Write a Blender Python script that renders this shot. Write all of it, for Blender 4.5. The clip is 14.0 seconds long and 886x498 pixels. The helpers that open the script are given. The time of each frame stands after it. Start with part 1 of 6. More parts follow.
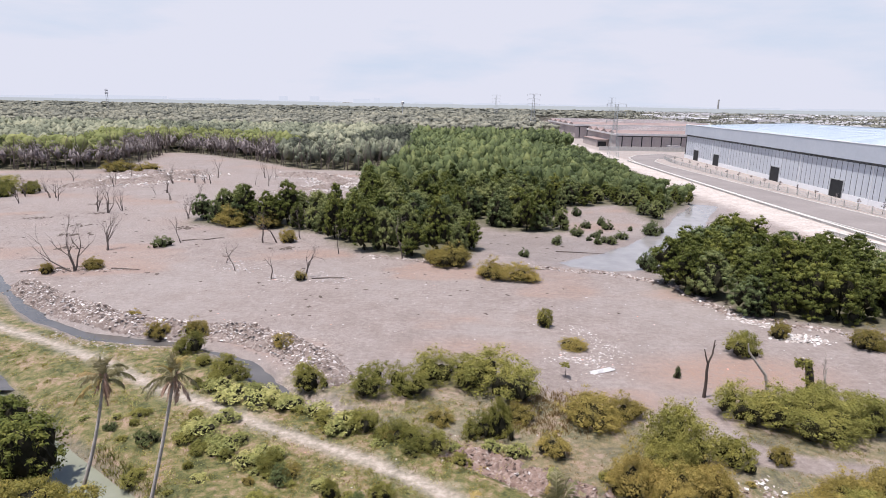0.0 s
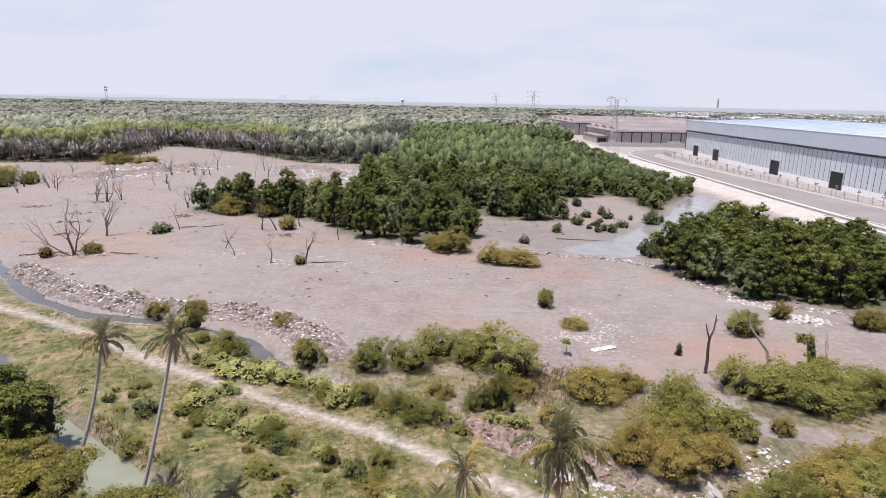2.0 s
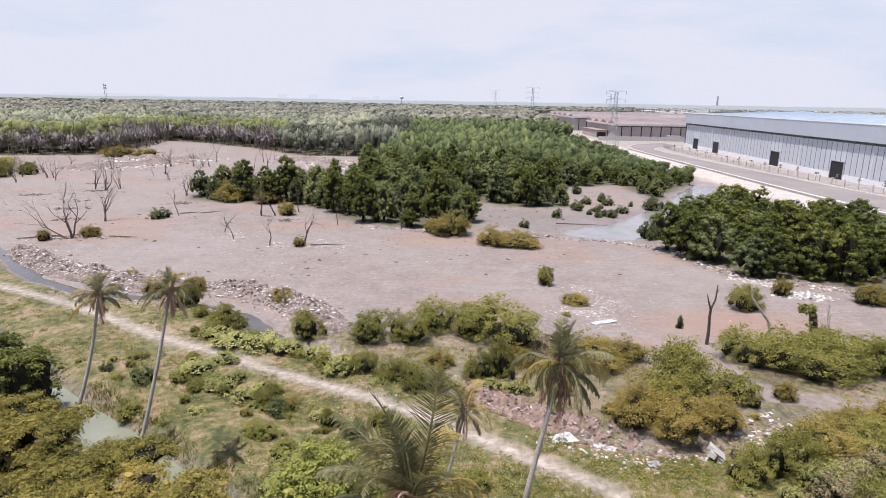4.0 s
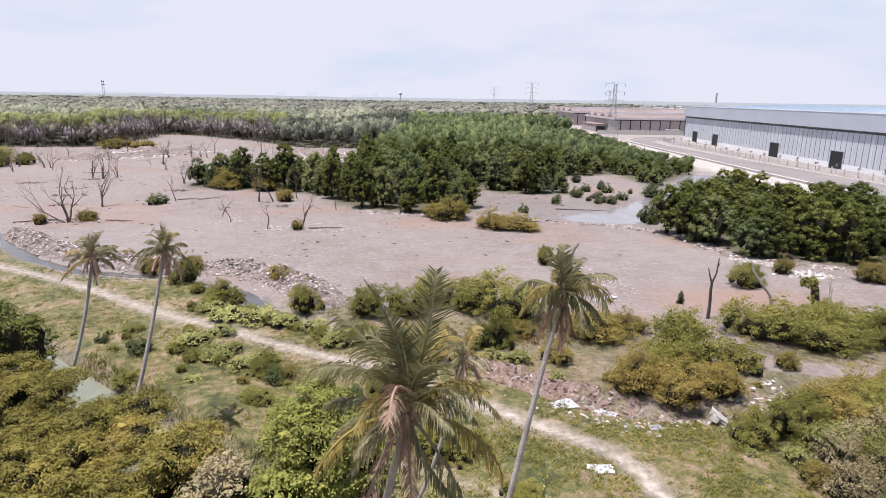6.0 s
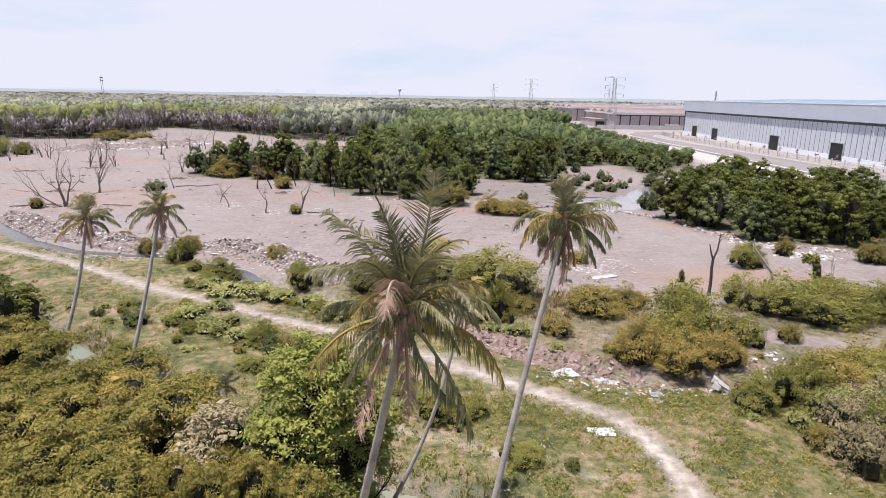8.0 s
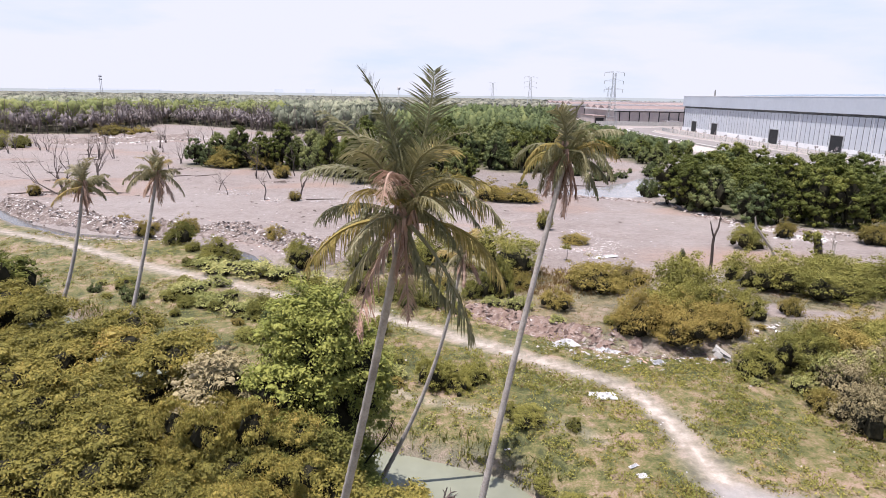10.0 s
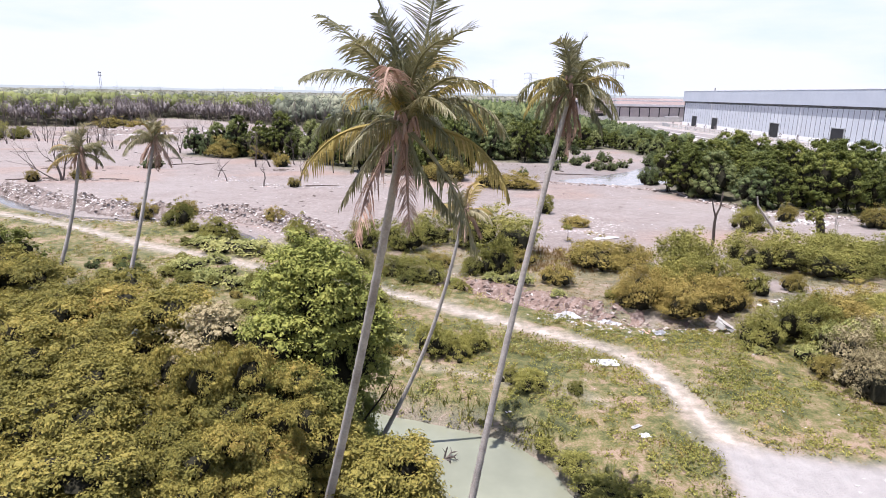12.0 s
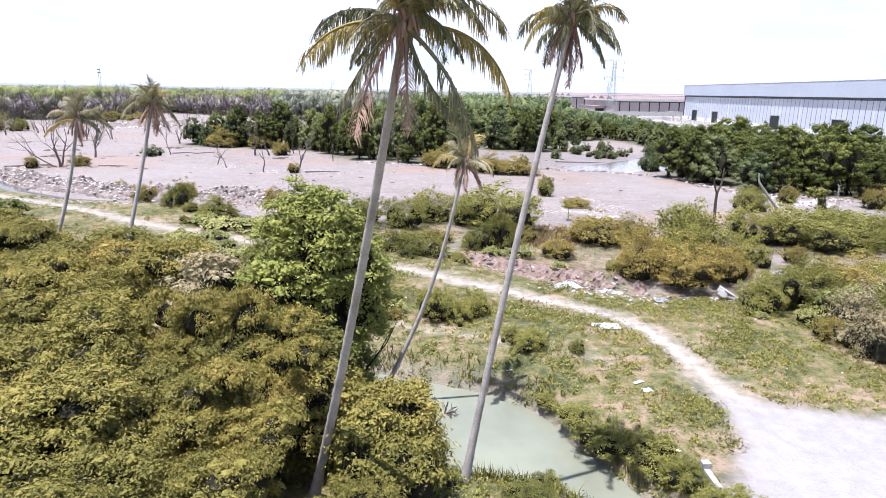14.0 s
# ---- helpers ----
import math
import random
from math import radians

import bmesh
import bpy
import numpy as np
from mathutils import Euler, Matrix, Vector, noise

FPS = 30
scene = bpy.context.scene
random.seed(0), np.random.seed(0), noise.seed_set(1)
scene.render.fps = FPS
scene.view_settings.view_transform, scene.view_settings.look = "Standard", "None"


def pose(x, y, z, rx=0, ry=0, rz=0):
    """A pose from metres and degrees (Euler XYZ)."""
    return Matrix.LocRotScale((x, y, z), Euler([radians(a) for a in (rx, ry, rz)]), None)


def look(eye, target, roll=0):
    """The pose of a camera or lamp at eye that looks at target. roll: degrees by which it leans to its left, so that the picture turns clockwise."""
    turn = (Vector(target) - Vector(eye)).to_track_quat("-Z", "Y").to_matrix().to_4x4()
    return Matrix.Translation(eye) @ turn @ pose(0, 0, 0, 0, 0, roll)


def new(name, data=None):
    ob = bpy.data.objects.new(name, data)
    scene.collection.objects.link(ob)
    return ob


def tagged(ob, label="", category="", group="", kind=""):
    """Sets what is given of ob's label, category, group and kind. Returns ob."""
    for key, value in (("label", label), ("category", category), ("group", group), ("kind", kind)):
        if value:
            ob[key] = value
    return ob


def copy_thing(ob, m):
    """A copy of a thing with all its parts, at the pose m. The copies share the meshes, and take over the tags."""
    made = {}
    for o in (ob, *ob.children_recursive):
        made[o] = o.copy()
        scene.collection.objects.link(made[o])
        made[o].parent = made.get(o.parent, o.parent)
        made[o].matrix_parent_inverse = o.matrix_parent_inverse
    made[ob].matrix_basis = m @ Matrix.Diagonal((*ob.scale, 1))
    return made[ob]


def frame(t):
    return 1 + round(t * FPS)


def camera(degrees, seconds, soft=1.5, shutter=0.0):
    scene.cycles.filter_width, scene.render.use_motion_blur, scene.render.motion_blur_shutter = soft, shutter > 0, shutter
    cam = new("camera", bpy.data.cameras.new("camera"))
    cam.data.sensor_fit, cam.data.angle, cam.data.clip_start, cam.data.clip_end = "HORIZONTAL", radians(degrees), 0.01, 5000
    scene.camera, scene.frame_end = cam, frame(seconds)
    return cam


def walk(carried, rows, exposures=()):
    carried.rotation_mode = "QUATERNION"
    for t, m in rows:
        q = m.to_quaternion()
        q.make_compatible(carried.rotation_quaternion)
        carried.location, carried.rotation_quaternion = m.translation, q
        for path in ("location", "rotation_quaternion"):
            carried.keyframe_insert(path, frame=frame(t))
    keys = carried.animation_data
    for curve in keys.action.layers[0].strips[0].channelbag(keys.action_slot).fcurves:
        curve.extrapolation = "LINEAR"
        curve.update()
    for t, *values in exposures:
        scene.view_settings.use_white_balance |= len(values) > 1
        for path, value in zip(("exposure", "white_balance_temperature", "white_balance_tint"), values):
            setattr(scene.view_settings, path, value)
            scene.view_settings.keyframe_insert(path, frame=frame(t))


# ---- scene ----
cam = camera(71.9, 14.0, soft=0.8)
PATH = [
    (0, (0.5, -0.259, 32.345), (0.528, 1.683, 31.871), 1.0),
    (0.5, (0.517, -0.307, 31.81), (0.545, 1.636, 31.334), 1.1),
    (1, (0.386, -0.385, 31.202), (0.416, 1.558, 30.727), 1.1),
    (1.5, (0.385, -0.491, 30.334), (0.416, 1.452, 29.859), 1.1),
    (2, (0.407, -0.64, 29.533), (0.437, 1.302, 29.058), 1.1),
    (2.5, (0.388, -0.806, 28.751), (0.419, 1.137, 28.276), 1.1),
    (3, (0.442, -0.874, 27.937), (0.471, 1.068, 27.461), 1.0),
    (5.5, (0.516, -1.094, 24.201), (0.549, 0.847, 23.721), 0.9),
    (6, (0.541, -1.044, 23.561), (0.575, 0.896, 23.078), 0.9),
    (6.5, (0.568, -1.018, 22.925), (0.603, 0.922, 22.441), 0.9),
    (7, (0.609, -0.958, 22.257), (0.644, 0.982, 21.771), 0.9),
    (7.5, (0.6, -1.016, 21.641), (0.637, 0.923, 21.153), 0.9),
    (8, (0.581, -1.108, 21.035), (0.618, 0.831, 20.547), 1.0),
    (10.5, (0.618, -1.381, 18.104), (0.657, 0.559, 17.616), 0.9),
    (11, (0.633, -1.389, 17.594), (0.672, 0.55, 17.106), 0.9),
    (11.5, (0.615, -1.424, 17.069), (0.655, 0.515, 16.578), 0.9),
    (12, (0.586, -1.47, 16.52), (0.626, 0.467, 16.027), 1.0),
    (12.5, (0.581, -1.512, 15.979), (0.621, 0.426, 15.485), 1.0),
    (13, (0.621, -1.503, 15.421), (0.661, 0.435, 14.928), 1.0),
    (13.5, (0.67, -1.55, 14.8), (0.708, 0.388, 14.306), 0.9),
    (14, (0.607, -1.767, 14.297), (0.647, 0.169, 13.799), 0.9),
]
EXPOSURES = [(0, 0.36, 6500, 12), (6, 0.44, 6500, 12.5), (9, 0.53, 6500, 13), (11, 0.66, 6400, 14), (12.5, 0.84, 6200, 13), (14, 0.98, 5950, 12)]
walk(cam, [(t, look(eye, target, roll)) for t, eye, target, roll in PATH], EXPOSURES)

# ---------------------------------------------------------------- world and sun
SUN_FROM = Vector((-0.2, -0.08, 0.97)).normalized()
world = bpy.data.worlds.new("world")
scene.world = world
world.use_nodes = True
wn, wl = world.node_tree.nodes, world.node_tree.links
wn.clear()
w_out = wn.new("ShaderNodeOutputWorld")
w_bg = wn.new("ShaderNodeBackground")
sky = wn.new("ShaderNodeTexSky")
sky.sky_type, sky.sun_disc = "NISHITA", False
sky.sun_elevation = math.asin(SUN_FROM.z)
sky.sun_rotation = math.atan2(SUN_FROM.x, SUN_FROM.y)
sky.air_density, sky.dust_density, sky.ozone_density = 1.0, 1.6, 1.0
w_co = wn.new("ShaderNodeTexCoord")
w_map = wn.new("ShaderNodeMapping")
w_map.inputs["Scale"].default_value = (1.6, 1.6, 7.0)
w_noise = wn.new("ShaderNodeTexNoise")
w_noise.inputs["Scale"].default_value, w_noise.inputs["Detail"].default_value = 1.7, 7.0
w_noise.inputs["Roughness"].default_value = 0.55
w_ramp = wn.new("ShaderNodeMapRange")
w_ramp.inputs["From Min"].default_value, w_ramp.inputs["From Max"].default_value = 0.30, 0.50
w_ramp.inputs["To Min"].default_value, w_ramp.inputs["To Max"].default_value = 0.0, 1.0
w_mix = wn.new("ShaderNodeMix")
w_mix.data_type = "RGBA"
w_haze = wn.new("ShaderNodeMix")
w_haze.data_type = "RGBA"
w_haze.inputs["A"].default_value, w_haze.inputs["B"].default_value = (4.75, 5.5, 6.7, 1), (5.8, 6.0, 6.9, 1)
w_dot = wn.new("ShaderNodeVectorMath")
w_dot.operation = "DOT_PRODUCT"
w_dot.inputs[1].default_value = (-0.91, 0.42, 0.0)
wl.new(w_co.outputs["Generated"], w_dot.inputs[0])
w_side = wn.new("ShaderNodeMapRange")
w_side.inputs["From Min"].default_value, w_side.inputs["From Max"].default_value = -1.0, -0.45
w_side.inputs["To Min"].default_value, w_side.inputs["To Max"].default_value = 0.6, 1.0
wl.new(w_dot.outputs["Value"], w_side.inputs["Value"])
w_glow = wn.new("ShaderNodeVectorMath")
w_glow.operation = "SCALE"
wl.new(w_haze.outputs["Result"], w_glow.inputs[0])
wl.new(w_side.outputs["Result"], w_glow.inputs["Scale"])
wl.new(w_glow.outputs["Vector"], w_mix.inputs["B"])
wl.new(w_co.outputs["Generated"], w_map.inputs["Vector"])
wl.new(w_map.outputs["Vector"], w_noise.inputs["Vector"])
wl.new(w_noise.outputs["Fac"], w_ramp.inputs["Value"])
# haze lies thick along the horizon and thins out overhead
w_sep = wn.new("ShaderNodeSeparateXYZ")
wl.new(w_co.outputs["Generated"], w_sep.inputs["Vector"])
w_thin = wn.new("ShaderNodeMapRange")
w_thin.inputs["From Min"].default_value, w_thin.inputs["From Max"].default_value = 0.15, 0.28
w_thin.inputs["To Min"].default_value, w_thin.inputs["To Max"].default_value = 1.0, 0.05
wl.new(w_sep.outputs["Z"], w_thin.inputs["Value"])
wl.new(w_ramp.outputs["Result"], w_haze.inputs["Factor"])
wl.new(w_thin.outputs["Result"], w_mix.inputs["Factor"])
wl.new(sky.outputs["Color"], w_mix.inputs["A"])
wl.new(w_mix.outputs["Result"], w_bg.inputs["Color"])
w_bg.inputs["Strength"].default_value = 0.1
wl.new(w_bg.outputs["Background"], w_out.inputs["Surface"])

sun = new("sun", bpy.data.lights.new("sun", "SUN"))
sun.data.energy, sun.data.angle, sun.data.color = 4.85, radians(0.6), (1.0, 0.965, 0.935)
sun.matrix_world = look(SUN_FROM * 300, (0, 0, 0))


# ---------------------------------------------------------------- materials
def mat_base(name, rough=0.8, spec=0.3, metal=0.0):
    m = bpy.data.materials.new(name)
    m.use_nodes = True
    b = m.node_tree.nodes["Principled BSDF"]
    b.inputs["Roughness"].default_value = rough
    b.inputs["Specular IOR Level"].default_value = spec
    b.inputs["Metallic"].default_value = metal
    return m, m.node_tree.nodes, m.node_tree.links, b


def noise_node(n, l, scale, detail=5.0, rough=0.6, coords=None):
    t = n.new("ShaderNodeTexNoise")
    t.inputs["Scale"].default_value, t.inputs["Detail"].default_value, t.inputs["Roughness"].default_value = scale, detail, rough
    if coords is not None:
        l.new(coords, t.inputs["Vector"])
    return t.outputs["Fac"]


def ramp_node(n, l, value, stops):
    r = n.new("ShaderNodeValToRGB")
    e = r.color_ramp.elements
    while len(e) < len(stops):
        e.new(0.5)
    for k, (p, c) in enumerate(stops):
        e[k].position, e[k].color = p, (*c, 1)
    l.new(value, r.inputs["Fac"])
    return r.outputs["Color"]


def mix_node(n, l, fac, a, b, mode="MIX"):
    x = n.new("ShaderNodeMix")
    x.data_type, x.blend_type = "RGBA", mode
    for sock, v in ((x.inputs["Factor"], fac), (x.inputs["A"], a), (x.inputs["B"], b)):
        if isinstance(v, (int, float)):
            sock.default_value = v
        elif isinstance(v, tuple):
            sock.default_value = (*v, 1)
        else:
            l.new(v, sock)
    return x.outputs["Result"]


def math_node(n, l, op, a, b=0.0, clamp=False):
    x = n.new("ShaderNodeMath")
    x.operation, x.use_clamp = op, clamp
    for sock, v in ((x.inputs[0], a), (x.inputs[1], b)):
        if isinstance(v, (int, float)):
            sock.default_value = v
        else:
            l.new(v, sock)
    return x.outputs[0]


def range_node(n, l, v, lo, hi, a=0.0, b=1.0):
    x = n.new("ShaderNodeMapRange")
    l.new(v, x.inputs["Value"])
    for k, q in (("From Min", lo), ("From Max", hi), ("To Min", a), ("To Max", b)):
        x.inputs[k].default_value = q
    return x.outputs["Result"]


def bump_node(n, l, b, height, strength=0.4, distance=0.05):
    x = n.new("ShaderNodeBump")
    x.inputs["Strength"].default_value, x.inputs["Distance"].default_value = strength, distance
    l.new(height, x.inputs["Height"])
    l.new(x.outputs["Normal"], b.inputs["Normal"])


def position(n):
    return n.new("ShaderNodeNewGeometry").outputs["Position"]


def surface_mat(name, dark, light, scale=1.0, rough=0.8, spec=0.3, bump=0.3, fine=12.0, metal=0.0, stain=None):
    """Two scales of variation between two colours, with fine relief."""
    m, n, l, b = mat_base(name, rough, spec, metal)
    co = n.new("ShaderNodeTexCoord").outputs["Object"]
    big = noise_node(n, l, scale, 4, 0.6, co)
    small = noise_node(n, l, scale * fine, 5, 0.65, co)
    both = math_node(n, l, "ADD", math_node(n, l, "MULTIPLY", big, 0.6), math_node(n, l, "MULTIPLY", small, 0.4))
    col = ramp_node(n, l, both, [(0.32, dark), (0.68, light)])
    if stain:
        s = range_node(n, l, noise_node(n, l, scale * 2.3, 6, 0.7, co), 0.52, 0.68)
        col = mix_node(n, l, s, col, stain)
    l.new(col, b.inputs["Base Color"])
    bump_node(n, l, b, small, bump, 0.04)
    return m


def leaf_mat(name, stops, thin=0.35, rough=0.6, spec=0.1, grain=0.34, broad=0.24):
    """Leaves: the colour differs from leaf to leaf and from plant to plant; some light comes through."""
    m, n, l, b = mat_base(name, rough, spec)
    out = n["Material Output"]
    geo = n.new("ShaderNodeNewGeometry")
    info = n.new("ShaderNodeObjectInfo")
    patch = range_node(n, l, noise_node(n, l, 0.17, 4, 0.6, geo.outputs["Position"]), 0.25, 0.75)
    wide = range_node(n, l, noise_node(n, l, 0.022, 3, 0.6, geo.outputs["Position"]), 0.35, 0.65, -broad, broad)
    patch = math_node(n, l, "ADD", patch, wide)
    v = math_node(n, l, "ADD", math_node(n, l, "MULTIPLY", geo.outputs["Random Per Island"], grain),
                  math_node(n, l, "ADD", math_node(n, l, "MULTIPLY", info.outputs["Random"], 0.6 - grain),
                            math_node(n, l, "MULTIPLY", patch, 0.44)))
    col = ramp_node(n, l, v, stops)
    l.new(col, b.inputs["Base Color"])
    bump_node(n, l, b, noise_node(n, l, 4.5, 4, 0.7, geo.outputs["Position"]), 0.9, 0.12)
    tr = n.new("ShaderNodeBsdfTranslucent")
    l.new(col, tr.inputs["Color"])
    mx = n.new("ShaderNodeMixShader")
    mx.inputs["Fac"].default_value = thin
    l.new(b.outputs["BSDF"], mx.inputs[1])
    l.new(tr.outputs["BSDF"], mx.inputs[2])
    l.new(mx.outputs["Shader"], out.inputs["Surface"])
    return m


def island_mat(name, stops, rough=0.75, spec=0.3):
    """Loose pieces: each takes its own colour."""
    m, n, l, b = mat_base(name, rough, spec)
    geo = n.new("ShaderNodeNewGeometry")
    col = ramp_node(n, l, geo.outputs["Random Per Island"], stops)
    fine = noise_node(n, l, 3.0, 5, 0.7, geo.outputs["Position"])
    col = mix_node(n, l, 0.35, col, ramp_node(n, l, fine, [(0.3, (0.12, 0.1, 0.09)), (0.7, (0.6, 0.55, 0.52))]), "OVERLAY")
    l.new(col, b.inputs["Base Color"])
    bump_node(n, l, b, fine, 0.4, 0.05)
    return m


def water_mat(name, colour, rough=0.06, murk=0.8):
    m, n, l, b = mat_base(name, rough, 0.5)
    p = position(n)
    big = noise_node(n, l, 0.25, 4, 0.6, p)
    l.new(ramp_node(n, l, big, [(0.3, tuple(c * 0.75 for c in colour)), (0.7, colour)]), b.inputs["Base Color"])
    l.new(range_node(n, l, noise_node(n, l, 0.9, 4, 0.6, p), 0.3, 0.75, rough, rough + 0.14), b.inputs["Roughness"])
    bump_node(n, l, b, noise_node(n, l, 2.2, 3, 0.5, p), 0.06, 0.05)
    return m


M_BARK = surface_mat("bark", (0.10, 0.085, 0.075), (0.30, 0.27, 0.245), 2.0, 0.9, 0.2, 0.6)
# bark of trunks, and the near-black hulls that paint shade inside crowns
M_BARK_AND_SHADE = surface_mat("bark_and_crown_shade", (0.014, 0.014, 0.009), (0.042, 0.038, 0.026), 2.0, 0.95, 0.05, 0.6)
M_DEAD = surface_mat("dead_wood", (0.07, 0.055, 0.05), (0.2, 0.165, 0.15), 2.0, 0.9, 0.2, 0.5)
M_DEAD_PALE = surface_mat("bleached_wood", (0.26, 0.22, 0.19), (0.52, 0.46, 0.42), 3.0, 0.9, 0.2, 0.5)
M_DEAD_DARK = surface_mat("charred_wood", (0.045, 0.035, 0.03), (0.14, 0.11, 0.095), 3.0, 0.9, 0.2, 0.5)
M_MANGROVE = leaf_mat("mangrove_leaf", [(0.15, (0.032, 0.041, 0.012)), (0.5, (0.096, 0.112, 0.028)), (0.9, (0.190, 0.190, 0.045))], 0.06)
M_MANGROVE_MID = leaf_mat("mid_mangrove_leaf", [(0.15, (0.035, 0.048, 0.022)), (0.5, (0.106, 0.132, 0.055)), (0.9, (0.210, 0.222, 0.085))], 0.06)
M_MANGROVE_LIGHT = leaf_mat("light_mangrove_leaf", [(0.15, (0.070, 0.085, 0.035)), (0.5, (0.188, 0.210, 0.079)), (0.9, (0.293, 0.299, 0.121))], 0.2)
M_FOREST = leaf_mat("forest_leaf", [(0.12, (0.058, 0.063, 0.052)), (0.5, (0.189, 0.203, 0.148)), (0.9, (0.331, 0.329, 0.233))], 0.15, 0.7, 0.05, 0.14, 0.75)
# paler, greyer copy of the forest leaf: distance haze put into the colour
M_FOREST_HAZED = leaf_mat("hazed_forest_leaf", [(0.12, (0.120, 0.123, 0.107)), (0.5, (0.237, 0.234, 0.191)), (0.9, (0.337, 0.319, 0.248))], 0.15, 0.7, 0.05, 0.14, 0.75)
M_TWIG = leaf_mat("grey_twigs", [(0.12, (0.128, 0.109, 0.116)), (0.5, (0.230, 0.198, 0.203)), (0.9, (0.357, 0.314, 0.298))], 0.1, 0.8, 0.1)
M_CANOPY = leaf_mat("broad_leaf", [(0.12, (0.073, 0.070, 0.019)), (0.5, (0.238, 0.209, 0.053)), (0.72, (0.380, 0.303, 0.081)), (0.95, (0.510, 0.330, 0.113))], 0.2, 0.5, 0.14)
M_VINE = leaf_mat("vine_leaf", [(0.12, (0.074, 0.079, 0.021)), (0.5, (0.203, 0.196, 0.051)), (0.9, (0.387, 0.342, 0.093))], 0.22, 0.5, 0.14)
M_CREEPER = leaf_mat("creeper_leaf", [(0.12, (0.081, 0.096, 0.024)), (0.5, (0.244, 0.263, 0.066)), (0.9, (0.443, 0.425, 0.113))], 0.22, 0.5, 0.14)
M_BUSH = leaf_mat("bush_leaf", [(0.12, (0.079, 0.084, 0.024)), (0.5, (0.223, 0.218, 0.060)), (0.9, (0.419, 0.366, 0.108))], 0.18)
M_BUSH_YELLOW = leaf_mat("yellow_bush_leaf", [(0.12, (0.105, 0.090, 0.028)), (0.5, (0.275, 0.222, 0.064)), (0.9, (0.460, 0.340, 0.110))], 0.2)
M_WEED = leaf_mat("pale_weed_leaf", [(0.12, (0.112, 0.124, 0.041)), (0.5, (0.327, 0.332, 0.116)), (0.9, (0.599, 0.538, 0.228))], 0.2, 0.5, 0.14)
M_GRASS = leaf_mat("grass_blade", [(0.1, (0.120, 0.102, 0.032)), (0.5, (0.203, 0.161, 0.052)), (0.9, (0.337, 0.244, 0.095))], 0.25)
M_DUSTY = leaf_mat("dusty_leaf", [(0.12, (0.160, 0.130, 0.068)), (0.5, (0.320, 0.265, 0.150)), (0.9, (0.520, 0.430, 0.265))], 0.15)
M_DRY = leaf_mat("dry_grass_blade", [(0.1, (0.144, 0.089, 0.037)), (0.5, (0.245, 0.160, 0.071)), (0.9, (0.360, 0.244, 0.122))], 0.35)
M_FROND = leaf_mat("palm_frond", [(0.1, (0.088, 0.092, 0.036)), (0.5, (0.205, 0.190, 0.088)), (0.9, (0.450, 0.385, 0.240))], 0.32, 0.3, 0.5)
M_FROND_YELLOW = leaf_mat("yellow_palm_frond", [(0.1, (0.205, 0.173, 0.057)), (0.5, (0.372, 0.289, 0.097)), (0.9, (0.505, 0.358, 0.211))], 0.3, 0.5, 0.14)
M_FROND_DRY = leaf_mat("dry_palm_frond", [(0.1, (0.190, 0.112, 0.080)), (0.5, (0.410, 0.265, 0.205)), (0.9, (0.620, 0.450, 0.365))], 0.25, 0.7, 0.1)
M_PALM_TRUNK = surface_mat("palm_trunk", (0.24, 0.21, 0.19), (0.5, 0.45, 0.42), 1.5, 0.9, 0.2, 0.7, 9.0)
M_RUBBLE = island_mat("rubble", [(0.0, (0.15, 0.11, 0.095)), (0.35, (0.29, 0.23, 0.205)), (0.62, (0.36, 0.305, 0.285)), (0.85, (0.46, 0.42, 0.41)), (1.0, (0.62, 0.6, 0.61))])
M_RUBBLE_PALE = island_mat("pale_rubbish", [(0.0, (0.26, 0.22, 0.2)), (0.3, (0.42, 0.38, 0.36)), (0.7, (0.56, 0.53, 0.52)), (1.0, (0.7, 0.69, 0.7))])
M_CLOD = island_mat("earth_clods", [(0.0, (0.10, 0.07, 0.06)), (0.5, (0.21, 0.155, 0.135)), (0.9, (0.31, 0.25, 0.23)), (1.0, (0.55, 0.52, 0.51))], 0.95, 0.1)
M_LITTER = island_mat("litter", [(0.0, (0.6, 0.6, 0.62)), (0.45, (0.42, 0.39, 0.38)), (0.62, (0.36, 0.38, 0.42)), (0.76, (0.34, 0.26, 0.21)), (0.9, (0.6, 0.59, 0.57)), (1.0, (0.62, 0.3, 0.22))], 0.5)
M_SHEET = surface_mat("crumpled_white_sheet", (0.36, 0.345, 0.35), (0.62, 0.61, 0.62), 2.0, 0.5, 0.4, 0.5)
M_CONCRETE_PALE = surface_mat("pale_concrete", (0.42, 0.40, 0.38), (0.62, 0.60, 0.575), 0.8, 0.85, 0.3, 0.3)
M_CONCRETE = surface_mat("concrete", (0.30, 0.28, 0.265), (0.48, 0.455, 0.435), 0.8, 0.85, 0.3, 0.3)
M_POND = water_mat("pond_water", (0.235, 0.24, 0.18), 0.05)
M_CANAL = water_mat("canal_water", (0.12, 0.11, 0.105), 0.05)
M_TIDE = water_mat("tidal_water", (0.28, 0.262, 0.262), 0.07)
M_STEEL = surface_mat("galvanised_steel", (0.30, 0.31, 0.32), (0.48, 0.49, 0.5), 0.5, 0.55, 0.4, 0.1)
M_WALL = surface_mat("grey_cladding", (0.537, 0.561, 0.610), (0.610, 0.634, 0.683), 0.05, 0.55, 0.4, 0.06)
M_FASCIA = surface_mat("fascia_cladding", (0.429, 0.461, 0.520), (0.507, 0.539, 0.598), 0.06, 0.5, 0.4, 0.05)
M_ROOF = surface_mat("white_roof_sheet", (0.44, 0.50, 0.57), (0.54, 0.60, 0.67), 0.03, 0.45, 0.4, 0.05)
